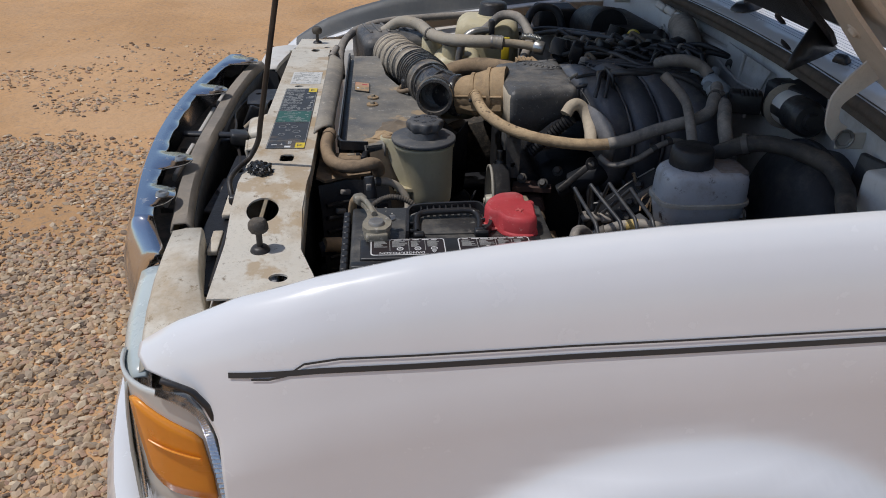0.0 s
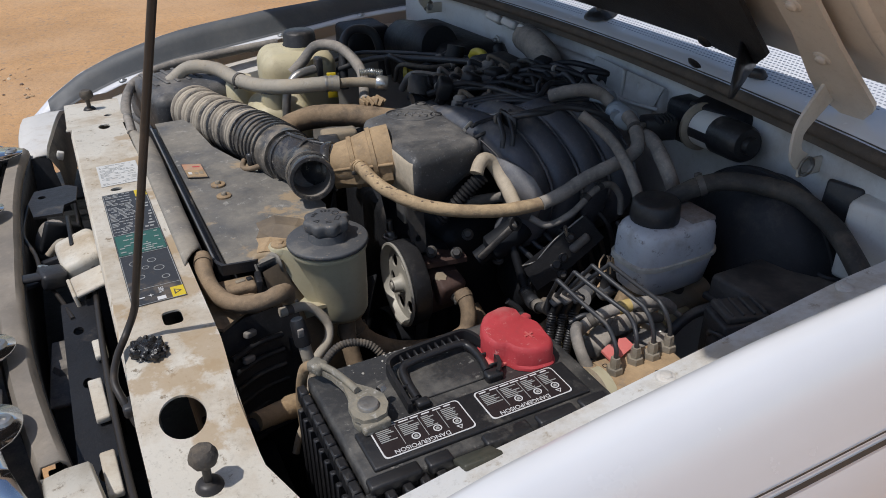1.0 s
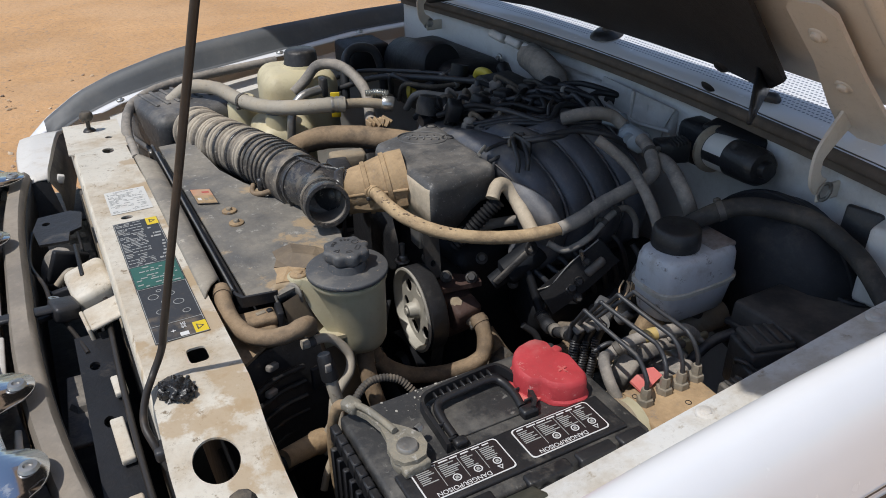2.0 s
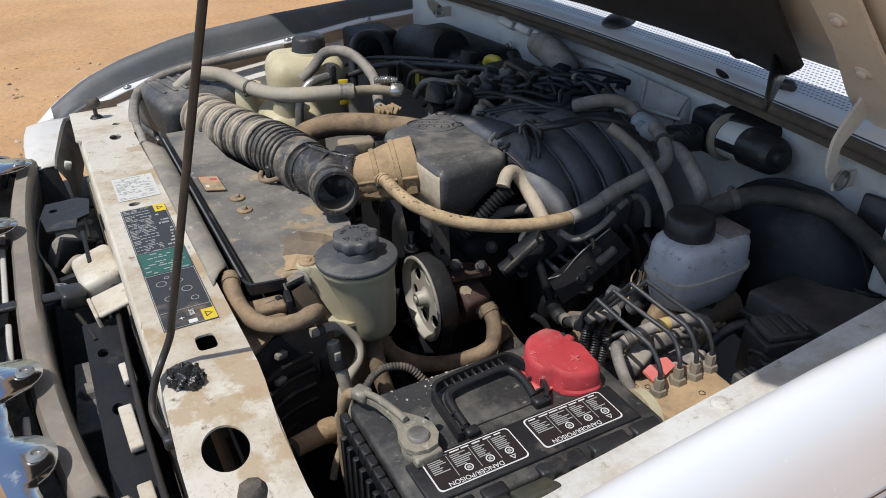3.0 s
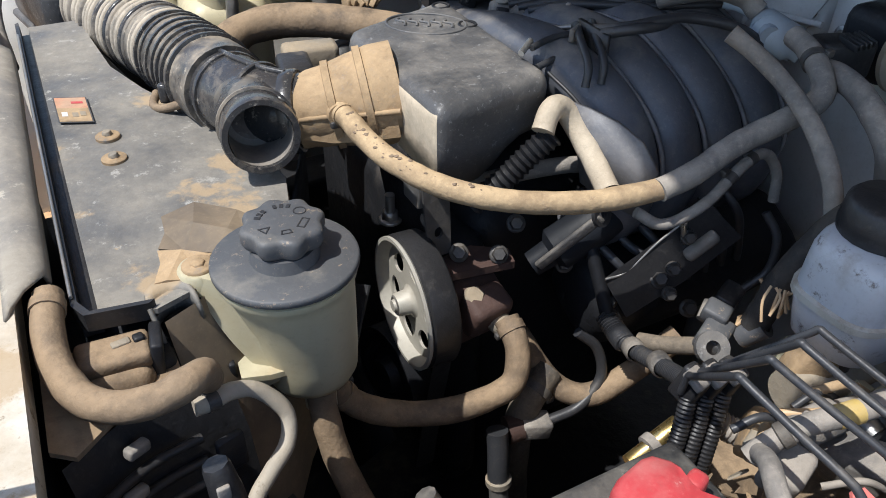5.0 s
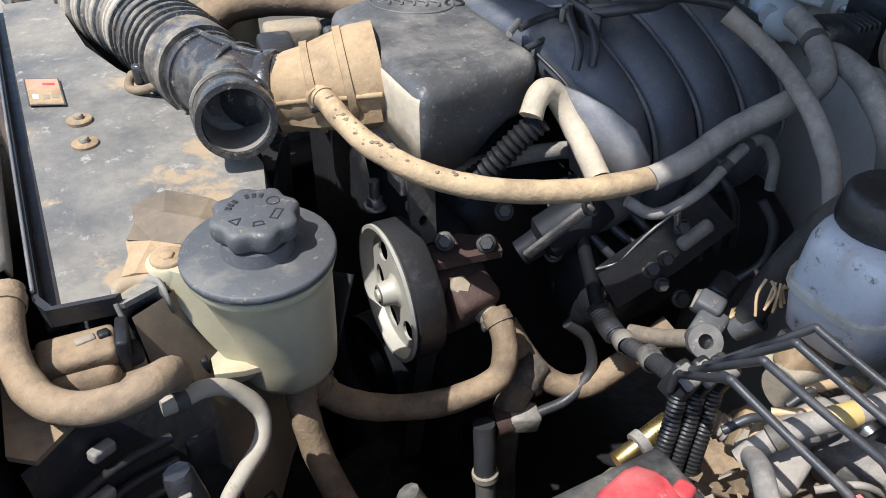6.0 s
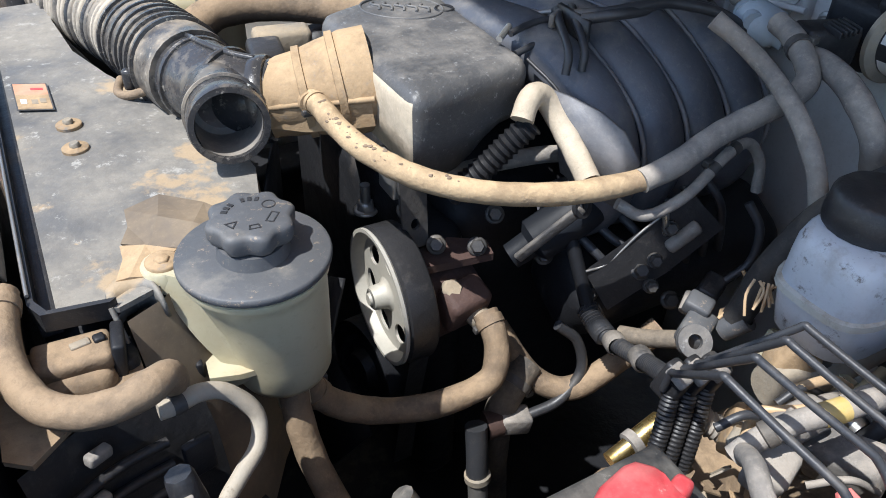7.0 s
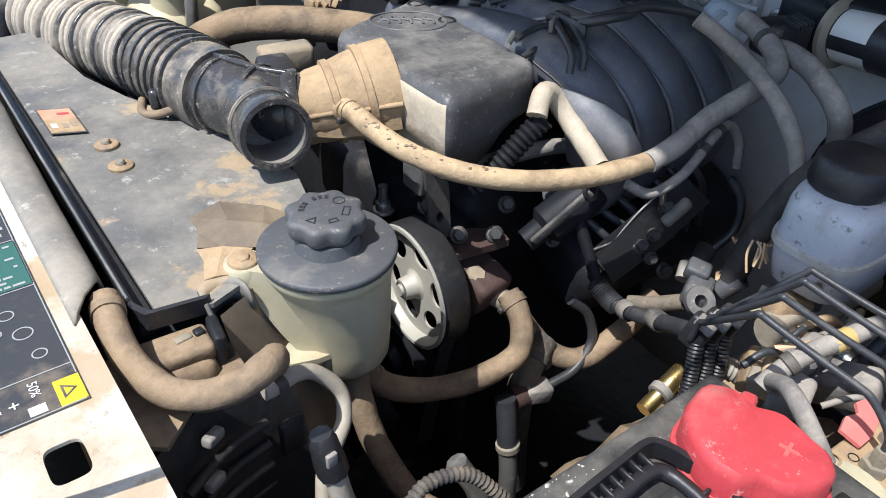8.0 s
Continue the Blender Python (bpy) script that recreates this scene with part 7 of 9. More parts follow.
# ---- battery ----
def battery():
    t = thing("battery", "black car battery with white-edged warning labels and a folding handle", "battery", (0.247, -0.548, 0.75))
    x0, x1, y0, y1, zt = 0.118, 0.374, -0.632, -0.462, 0.938
    cx, cy = (x0 + x1) / 2, (y0 + y1) / 2
    case = part("case", box((cx, cy, 0.835), (x1 - x0 - 0.010, y1 - y0 - 0.010, 0.17), 0.006), battery_black, t)
    part("cover", box((cx + 0.005, cy + 0.006, 0.928), (x1 - x0 - 0.012, y1 - y0 - 0.013, 0.020), 0.004), battery_top, t, "dusty black battery cover")
    # ribs on the case sides, and the comb along the top edge
    rib_v = mesh_of("rib", box((0, 0, 0), (0.009, 0.006, 0.135), 0.0012, segments=1), battery_black)
    rib_f = mesh_of("rib", box((0, 0, 0), (0.006, 0.009, 0.135), 0.0012, segments=1), battery_black)
    comb = mesh_of("comb_tooth", box((0, 0, 0), (0.0085, 0.014, 0.018), 0.0015, segments=1), battery_black)
    def put(mesh, name, at):
        ob = new(name, mesh)
        ob.parent = case
        ob.matrix_parent_inverse = world_of(case).inverted()
        ob.matrix_basis = pose(*at)
    for i in range(11):
        put(rib_v, "rib", (x0 + 0.0015, y0 + 0.010 + 0.015 * i, 0.842))
    for i in range(16):
        put(rib_f, "rib", (x0 + 0.012 + 0.0155 * i, y0 + 0.0015, 0.842))
        if i not in (5, 10):
            put(comb, "comb_tooth", (x0 + 0.012 + 0.0155 * i, y0 + 0.006, 0.924))
    for i in range(11):
        put(comb, "comb_tooth", (x0 + 0.004, y0 + 0.010 + 0.015 * i, 0.924))
    for z in (0.80, 0.86):
        part("side_bar", box((x0 + 0.003, cy, z), (0.006, y1 - y0 - 0.02, 0.006), 0.001), battery_black, case)
    for a, b in ((0.130, 0.176), (0.182, 0.205), (0.236, 0.282), (0.290, 0.330), (0.336, 0.366)):
        part("edge_block", box(((a + b) / 2, -0.6175, 0.9355), (b - a, 0.0135, 0.011), 0.0025), battery_black, t)
    # label field and labels
    def rect(a, b, c, d, z, m, name, parent, lab="", cut=None):
        r = 0.004
        pts = []
        for (px, py), s in (((b - r, d - r), 0), ((a + r, d - r), 1), ((a + r, c + r), 2), ((b - r, c + r), 3)):
            for k in range(4):
                w = math.pi / 2 * s + math.pi / 6 * k
                pts.append((px + r * math.cos(w), py + r * math.sin(w)))
        return part(name, plate(pts, cut or (), z, 0.0004), m, parent, lab, smooth=0)
    part("label_step", box((cx + 0.002, -0.583, 0.9385), (0.215, 0.048, 0.006), 0.002), battery_black, t)
    rng = random.Random(11)
    for a, b in ((0.1525, 0.2390), (0.2550, 0.3400)):
        lab = rect(a, b, -0.6015, -0.5625, 0.9424, print_white, "label", t, "black warning label with a white border and DANGER POISON in white")
        rect(a + 0.0012, b - 0.0012, -0.6003, -0.5637, 0.9427, label_black, "field", lab)
        writing("DANGER/POISON", ((a + b) / 2 - 0.007, -0.5972, 0.9428), 0.0066, (0, 0, 180), lab, print_white)
        part("warning_mark", plate([(a + 0.0700, -0.5935), (a + 0.0760, -0.5935), (a + 0.0730, -0.5985)], [[(a + 0.0712, -0.5942), (a + 0.0748, -0.5942), (a + 0.0730, -0.5972)]], 0.9430, 0.0002), print_white, lab, smooth=0)
        for k in range(7):
            w = rng.uniform(0.006, 0.0095)
            part("print_bar", plate([(a + 0.005 + 0.0110 * k, -0.5668), (a + 0.005 + 0.0110 * k + w, -0.5668), (a + 0.005 + 0.0110 * k + w, -0.5654), (a + 0.005 + 0.0110 * k, -0.5654)], (), 0.9430, 0.0002), print_white, lab, smooth=0)
        # small print and pictograms as plain bars and rings
        for col, (u, v) in enumerate(((0.004, 0.021), (0.025, 0.043), (0.047, 0.062), (0.066, 0.081))):
            y = -0.5690
            while y > -0.583:
                w = (v - u) * rng.uniform(0.45, 1.0)
                part("print_bar", plate([(a + u, y - 0.0011), (a + u + w, y - 0.0011), (a + u + w, y), (a + u, y)], (), 0.9430, 0.0002), print_grey, lab, smooth=0)
                y -= 0.0022
            if col:
                part("pictogram", lathe([(0.0040, 0), (0.0040, 0.0003), (0.0030, 0.0003), (0.0030, 0)], (a + (u + v) / 2, -0.5880, 0.9428), steps=14), print_white, lab)
                part("pictogram", plate([(a + (u + v) / 2 - 0.002, -0.5897), (a + (u + v) / 2 + 0.002, -0.5897), (a + (u + v) / 2 + 0.001, -0.5862), (a + (u + v) / 2 - 0.0015, -0.5867)], (), 0.9431, 0.0002), print_grey, lab, smooth=0)
            if col < 3:
                part("divider", plate([(a + v + 0.001, -0.5925), (a + v + 0.0016, -0.5925), (a + v + 0.0016, -0.568), (a + v + 0.001, -0.568)], (), 0.9430, 0.0002), print_grey, lab, smooth=0)
    # folded handle: a ribbed bar with two legs, around a sunken field
    hz = 0.9445
    loop = [(0.196, -0.556), (0.197, -0.535), (0.198, -0.508), (0.201, -0.495), (0.210, -0.4885), (0.230, -0.486), (0.262, -0.484), (0.284, -0.483), (0.292, -0.488), (0.297, -0.503), (0.299, -0.525), (0.296, -0.542), (0.289, -0.551)]
    way = spline([Vector((x, y, hz + 0.004 * math.sin(math.pi * k / 12))) for k, (x, y) in enumerate(loop)], 5)
    rows = []
    for k, p in enumerate(way):
        q = way[min(k + 1, len(way) - 1)] - way[max(k - 1, 0)]
        side = Vector((q.y, -q.x, 0)).normalized() * 0.0024
        up = Vector((0, 0, 0.0050))
        rows.append([p - side - up, p + side - up, p + side * 0.8 + up, p - side * 0.8 + up])
    h = part("handle", loft(rows, closed=True, caps=True), battery_black, t, "folding black carry handle", smooth=40)
    grip = part("grip", tube([(0.208, -0.545, hz - 0.002), (0.209, -0.515, hz), (0.214, -0.502, hz + 0.001), (0.226, -0.498, hz + 0.002), (0.250, -0.496, hz + 0.002), (0.276, -0.495, hz + 0.002), (0.285, -0.501, hz), (0.287, -0.520, hz - 0.001), (0.284, -0.540, hz - 0.003)], 0.0042, 10, 5), battery_black, h, "dark rounded grip")
    for i in range(9):
        x = 0.216 + 0.0078 * i
        part("grip_rib", box((x, -0.4918 + 0.0003 * i, hz + 0.0035), (0.0022, 0.0120, 0.0055), 0.0006, segments=1), battery_black, h)
    for x, y in ((0.2025, -0.548), (0.2025, -0.528), (0.293, -0.538), (0.2925, -0.520)):
        part("leg_rib", box((x, y, hz), (0.011, 0.0022, 0.006), 0.0006, segments=1), battery_black, h)
    part("handle_tray", box((0.249, -0.525, 0.9388), (0.074, 0.040, 0.003), 0.0012), battery_top, t)
    part("tray_lug", box((0.286, -0.548, 0.942), (0.018, 0.012, 0.010), 0.003), battery_black, t)
    part("tray_lug", box((0.210, -0.552, 0.942), (0.014, 0.010, 0.008), 0.003), battery_black, t)
    return t


battery()


def battery_dirt():
    rng = random.Random(21)
    bm = bmesh.new()
    for i in range(90):
        x, y = rng.gauss(0.222, 0.020), min(-0.466, rng.gauss(-0.478, 0.012))
        if y < -0.494 or not 0.15 < x < 0.29:
            continue
        s = 0.0002 + 0.0013 * rng.random() ** 2.5
        b = bmesh.new()
        bmesh.ops.create_icosphere(b, subdivisions=1, radius=s)
        for v in b.verts:
            v.co = Vector((v.co.x * rng.uniform(0.7, 1.9), v.co.y * rng.uniform(0.6, 1.2), v.co.z * 0.45))
        bm = join(bm, moved(b, pose(x, y, 0.9384, 0, 0, rng.uniform(0, 180))))
    tagged(part("corrosion_crumbs", bm, crumb_white), "pale crumbs of dirt on the battery top", "dirt", kind="stuff")


battery_dirt()


def terminal_cover():
    t = thing("terminal_cover", "faded red plastic cover over the positive terminal with a plus sign", "terminal cover", (0.33, -0.515, 0.94))
    main = [(0.292, -0.515), (0.299, -0.497), (0.311, -0.483), (0.336, -0.477), (0.346, -0.487), (0.345, -0.503), (0.355, -0.516), (0.354, -0.534), (0.353, -0.549), (0.344, -0.558), (0.325, -0.556), (0.312, -0.547), (0.308, -0.536), (0.296, -0.532)]
    def block(out, top):
        out = [tuple(a * k + b * (1 - k) for a, b in zip(p, q)) for p, q in zip(out, out[1:] + out[:1]) for k in (0.82, 0.18)]
        cx, cy = sum(p[0] for p in out) / len(out), sum(p[1] for p in out) / len(out)
        def row(k, z):
            return [(cx + (x - cx) * k, cy + (y - cy) * k, z + (0.0014 * noise.noise(Vector((x * 60, y * 60, z))) + 0.05 * (y + 0.53) if z > 0.95 else 0)) for x, y in out]
        return loft([row(1.07, 0.9385), row(1.06, 0.9410), row(1.0, 0.9430), row(0.99, top - 0.006), row(0.95, top - 0.002), row(0.88, top), row(0.4, top + 0.0012)], closed=True, caps=True)
    part("shell", block(main, 0.9635), red_plastic, t, smooth=35)
    part("side_tab", box((0.352, -0.498, 0.953), (0.012, 0.010, 0.012), 0.003, (0, 0, 20)), red_plastic, t)
    part("skirt_edge", box((0.300, -0.528, 0.9405), (0.022, 0.022, 0.003), 0.001, (0, 0, 10)), red_faded, t, "sun-bleached skirt")
    arm, w = 0.0052, 0.0011
    cross = [(arm, -w), (arm, w), (w, w), (w, arm), (-w, arm), (-w, w), (-arm, w), (-arm, -w), (-w, -w), (-w, -arm), (w, -arm), (w, -w)]
    part("plus_sign", moved(plate(cross, (), 0, 0.0012), pose(0.333, -0.534, 0.9647, 0, 0, 14)), red_worn, t, "raised faded plus sign", smooth=0)
    return t


terminal_cover()


def battery_clamp():
    t = thing("battery_clamp", "corroded grey negative battery cable clamp with bolt", "clamp", (0.155, -0.53, 0.94))
    arm = plate([(0.136, -0.470), (0.143, -0.467), (0.151, -0.482), (0.156, -0.495), (0.161, -0.514), (0.171, -0.527), (0.178, -0.538), (0.177, -0.552), (0.170, -0.563), (0.160, -0.566), (0.149, -0.563), (0.143, -0.554), (0.1435, -0.541), (0.148, -0.530), (0.149, -0.515), (0.1445, -0.494)], (), 0.956, 0.0055, rise=lambda x, y: -0.12 * max(0, y + 0.50) + 0.0012 * noise.noise(Vector((x * 90, y * 90, 1))))
    part("strap", arm, clamp_lead, t, "flat corroded strap")
    part("strap_ridge", tube([(0.1400, -0.472, 0.9565), (0.1475, -0.492, 0.9595), (0.1530, -0.512, 0.9600), (0.1570, -0.528, 0.9595)], 0.0034, 9, 5), clamp_lead, t, "worn raised ridge")
    part("post_ring", lathe([(0.0135, 0.0), (0.0158, -0.002), (0.0162, -0.010), (0.0145, -0.017)], (0.160, -0.549, 0.9535), steps=28), clamp_lead, t)
    part("post_cap", lathe([(0, 0.0045), (0.0085, 0.0042), (0.0094, 0.003), (0.0096, 0.0)], (0.1595, -0.548, 0.9560), (0.05, -0.02, 1), 28), steel, t, "flat round lead post")
    part("jaw", box((0.160, -0.5640, 0.9465), (0.026, 0.009, 0.010), 0.002, (0, 0, 4)), clamp_lead, t)
    part("pinch_bolt", bolt((0.176, -0.532, 0.9545), (0.9, 0.35, 0.1), 0.0040, 0.007, 0.0), steel, t, "hex pinch bolt")
    part("ear", box((0.139, -0.472, 0.954), (0.015, 0.018, 0.012), 0.004, (0, 0, 26), 3), clamp_lead, t)
    part("cable", tube([(0.138, -0.470, 0.953), (0.130, -0.456, 0.942), (0.126, -0.445, 0.90), (0.128, -0.44, 0.83), (0.135, -0.44, 0.74)], 0.0055, 10), rubber_pale, t, "pale dusty cable")
    part("loom_loop", ribbed([(0.142, -0.455, 0.915), (0.155, -0.440, 0.930), (0.178, -0.428, 0.936), (0.205, -0.432, 0.930), (0.222, -0.446, 0.91)], 0.0040, 0.0034, 0.12, 10), rubber, t)
    return t


battery_clamp()


def hold_down():
    t = thing("battery_hold_down", "dark olive plastic hold-down tab at the battery edge", "clip", (0.218, -0.637, 0.94))
    part("tab", box((0.219, -0.638, 0.946), (0.036, 0.024, 0.006), 0.002, (-28, 0, 0)), olive_plastic, t)
    part("lip", box((0.219, -0.650, 0.930), (0.036, 0.004, 0.022), 0.0015), olive_plastic, t)
    tr = thing("battery_tray", "dark steel battery tray below the case", "tray", (0.247, -0.548, 0.74))
    part("tray", box((0.247, -0.548, 0.742), (0.29, 0.20, 0.016), 0.005), engine_dark, tr)
    part("stay", box((0.247, -0.548, 0.62), (0.10, 0.10, 0.24), 0.01), engine_dark, tr)
    return t


hold_down()


# ---- brake hydraulics ----
def abs_unit():
    t = thing("abs_hydraulic_unit", "sand-coated brake hydraulic block with four bent pipes", "hydraulic unit", (0.43, -0.57, 0.80))
    block = part("block", box((0.462, -0.566, 0.850), (0.092, 0.072, 0.090), 0.003, (0, 0, -3)), coupling_mat, t)
    for x, y in ((0.428, -0.541), (0.436, -0.590), (0.470, -0.575)):
        part("drilled_hole", lathe([(0.0036, 0.0004), (0.0030, 0.0008), (0.0028, -0.002), (0, -0.002)], (x, y, 0.8952), (0, 0, 1), 14), engine_dark, block, "dark drilled hole")
    for z in (0.872, 0.842):
        part("drilled_hole", lathe([(0.0036, 0.0004), (0.0030, 0.0008), (0.0028, -0.002), (0, -0.002)], (0.4155, -0.566 + 0.3 * (z - 0.86), z), (-1, 0.05, 0), 14), engine_dark, block, "dark drilled hole")
    part("motor", lathe([(0, -0.038), (0.022, -0.038), (0.030, -0.034), (0.0335, -0.026), (0.0335, 0.03), (0, 0.03)], (0.388, -0.553, 0.868), (0.98, -0.05, 0), 32), aged_plastic, t, "round dusty pump motor")
    part("motor_seam", lathe([(0.0330, -0.003), (0.0348, -0.002), (0.0348, 0.002), (0.0330, 0.003)], (0.404, -0.554, 0.868), (0.98, -0.05, 0), 32), cast_alloy, t)
    lid = part("controller", box((0.498, -0.612, 0.852), (0.100, 0.034, 0.070), 0.004, (0, 0, -3)), rubber_grey, t, "grey control box")
    part("controller_lid", box((0.492, -0.606, 0.8895), (0.060, 0.026, 0.005), 0.002, (0, 0, -3)), coupling_mat, lid)
    part("plug", box((0.538, -0.585, 0.880), (0.030, 0.040, 0.026), 0.003, (0, 0, -3)), dusty_plastic, lid)
    for k in range(3):
        part("plug_rib", box((0.530 + 0.008 * k, -0.585, 0.894), (0.003, 0.036, 0.004), 0.001, (0, 0, -3)), dusty_plastic, lid)
    nuts = ((0.430, -0.553, 0.897), (0.460, -0.549, 0.897), (0.481, -0.551, 0.897), (0.505, -0.549, 0.897))
    bends = ((0.431, -0.533, 0.941), (0.463, -0.528, 0.941), (0.480, -0.532, 0.947), (0.502, -0.532, 0.946))
    tops = ((0.420, -0.458, 0.958), (0.441, -0.459, 0.963), (0.466, -0.458, 0.964), (0.500, -0.447, 0.951))
    for k, (n, e, c) in enumerate(zip(nuts, bends, tops)):
        n, e, c = Vector(n), Vector(e), Vector(c)
        part("pipe_nut", lathe([(0, 0.017), (0.0048, 0.017), (0.0056, 0.013), (0.0056, 0.005), (0.0085, 0.005), (0.0090, 0.003), (0.0090, -0.004), (0, -0.004)], n, (0, 0, 1), 6), cast_alloy, t, "dusty hex pipe nut")
        end = Vector((0.447 + 0.010 * k, -0.406 - 0.001 * k, 0.897))
        pts = [n + Vector((0, 0, 0.012)), n + Vector((0, 0.001, 0.026)), e + Vector((0.0005, -0.010, -0.008)), e, e.lerp(c, 0.10) + Vector((0, 0, 0.001)), e.lerp(c, 0.5), e.lerp(c, 0.93), c, c.lerp(end, 0.09), c.lerp(end, 0.5), c.lerp(end, 0.9), end, end + Vector((0.002, 0.004, -0.02))]
        part("brake_pipe", tube(pts, 0.0026, 9, 5), line_black, t, "black bent brake pipe")
    part("side_hose", tube([(0.412, -0.533, 0.892), (0.409, -0.522, 0.907), (0.414, -0.505, 0.917), (0.428, -0.488, 0.912), (0.445, -0.472, 0.893)], 0.0064, 12), rubber_grey, t, "stubby grey hose")
    part("hose_ferrule", lathe([(0.0066, -0.006), (0.0084, -0.005), (0.0084, 0.005), (0.0066, 0.006)], (0.412, -0.534, 0.891), (0, 0.3, 1), 18), coupling_mat, t)
    tag = plate([(-0.018, -0.008), (-0.004, -0.010), (0.018, -0.007), (0.018, 0.006), (0.010, 0.009), (0.004, 0.004), (-0.006, 0.009), (-0.018, 0.007)], (), 0, 0.003)
    part("red_tag", moved(tag, pose(0.452, -0.530, 0.903, 16, -4, 8)), red_faded, t, "faded red plastic tag")
    part("sleeve", tube([(0.444, -0.467, 0.884), (0.456, -0.470, 0.896), (0.474, -0.477, 0.909), (0.494, -0.486, 0.917), (0.520, -0.490, 0.917), (0.546, -0.491, 0.909), (0.566, -0.487, 0.892)], 0.0072, 14), rubber_grey, t, "grey dusty sleeve")
    part("sleeve_tape", tube([(0.488, -0.4835, 0.9150), (0.494, -0.4860, 0.9170), (0.501, -0.4875, 0.9178)], 0.0077, 14, 3), tape_yellow, t, "faded yellow tape band")
    part("sleeve_band", lathe([(0.0072, -0.004), (0.0086, -0.003), (0.0086, 0.003), (0.0072, 0.004)], (0.462, -0.472, 0.901), (0.8, -0.3, 0.6), 18), grimy_steel, t, "dark band round the sleeve")
    return t


abs_unit()


def connectors():
    t = thing("wiring_connector", "black multi-wire connector with ribbed conduits", "connector", (0.40, -0.44, 0.88))
    for dx in (0.0, 0.013, 0.026):
        part("shell", box((0.457 + dx, -0.402 - 0.25 * dx, 0.880), (0.013, 0.020, 0.030), 0.003, (14, 6, 10)), black_plastic, t)
        part("collar", box((0.454 + dx, -0.408 - 0.25 * dx, 0.893), (0.014, 0.016, 0.006), 0.0015, (24, 6, 14)), rubber_grey, t)
        part("conduit", ribbed([(0.455 + dx, -0.405 - 0.25 * dx, 0.872), (0.447 + dx, -0.412 - 0.25 * dx, 0.850), (0.437 + dx, -0.419 - 0.25 * dx, 0.822), (0.430 + dx, -0.424 - 0.25 * dx, 0.77)], 0.0060, 0.0032, 0.07), black_plastic, t)
    part("side_conduit", ribbed([(0.484, -0.412, 0.838), (0.492, -0.421, 0.834), (0.504, -0.433, 0.830)], 0.0095, 0.004, 0.08), rubber_grey, t)
    bf = thing("brass_fitting", "shiny brass pipe fitting beside the battery", "fitting", (0.45, -0.38, 0.80))
    part("barrel", lathe([(0, 0), (0.007, 0), (0.007, 0.022), (0.0085, 0.024), (0.0085, 0.05), (0, 0.05)], (0.428, -0.392, 0.800), (0.90, 0.06, 0.28), 16), brass, bf)
    part("band", lathe([(0.0075, 0.018), (0.0105, 0.019), (0.0105, 0.026), (0.0075, 0.027)], (0.428, -0.392, 0.800), (0.90, 0.06, 0.28), 16), rubber_grey, bf)
    l = thing("loom_branch", "corrugated wiring loom with taped joints", "wiring loom", (0.50, -0.24, 0.8))
    part("conduit", ribbed([(0.514, -0.254, 0.800), (0.511, -0.285, 0.797), (0.504, -0.315, 0.810), (0.492, -0.348, 0.832), (0.474, -0.380, 0.858), (0.460, -0.400, 0.874)], 0.0072, 0.004, 0.05), line_black, l)
    part("upper_lead", tube([(0.510, -0.215, 0.87), (0.512, -0.236, 0.835), (0.514, -0.256, 0.800)], 0.0065, 10), engine_dark, l)
    part("braid", ribbed([(0.514, -0.252, 0.802), (0.513, -0.270, 0.796), (0.510, -0.286, 0.797)], 0.0096, 0.003, 0.10), line_black, l)
    for q in ((0.507, -0.300, 0.803), (0.494, -0.342, 0.829)):
        part("tape_band", lathe([(0.0078, -0.008), (0.0096, -0.006), (0.0096, 0.006), (0.0078, 0.008)], q, (-0.4, -0.9, 0.35), 16), dusty_plastic, l, "grey tape joint")
    s = thing("speed_sensor_plug", "small grey plug on a curved lead", "connector", (0.438, -0.262, 0.697))
    part("plug", box((0.440, -0.262, 0.700), (0.030, 0.022, 0.020), 0.003, (0, 10, -15)), rubber_grey, s)
    part("base", lathe([(0, 0.016), (0.012, 0.016), (0.014, 0.0), (0, 0)], (0.412, -0.256, 0.700), (1, -0.2, 0), 16), rust, s)
    part("lead", tube([(0.455, -0.265, 0.702), (0.485, -0.27, 0.712), (0.510, -0.265, 0.735), (0.508, -0.255, 0.765), (0.49, -0.245, 0.785)], 0.0052, 8), line_black, s)
    d = thing("relay_connector", "grey sensor connector with tan bare wires", "connector", (0.56, -0.345, 0.80))
    part("shell", box((0.556, -0.337, 0.830), (0.032, 0.024, 0.020), 0.004, (12, -10, 25)), lid_plastic, d)
    part("ear", lathe([(0.006, 0.003), (0.014, 0.003), (0.014, -0.003), (0.006, -0.003)], (0.538, -0.352, 0.836), (-0.3, -0.6, 0.75), 20, closed=True), box_plastic, d, "worn lug with an eye")
    for i in range(6):
        a = 0.004 * i
        part("bare_wire", tube([(0.574 + a * 0.4, -0.342 + a * 0.3, 0.838), (0.582 + a, -0.346 - a * 0.4, 0.850 + a * 0.4), (0.592 + a, -0.350, 0.862 - a), (0.606, -0.348 + a, 0.866)], 0.0016, 6), wire_copper, d)
    part("socket", lathe([(0.006, 0.012), (0.0105, 0.012), (0.0105, -0.012), (0.0, -0.012)], (0.583, -0.352, 0.836), (0.4, -0.5, 0.75), 16), lid_plastic, d)
    part("rear_lug", box((0.566, -0.326, 0.842), (0.018, 0.022, 0.016), 0.003, (10, -14, 25)), lid_plastic, d)
    part("pipe", tube([(0.522, -0.290, 0.798), (0.532, -0.310, 0.806), (0.545, -0.332, 0.818)], 0.0080, 12), rubber, d)
    return t


connectors()


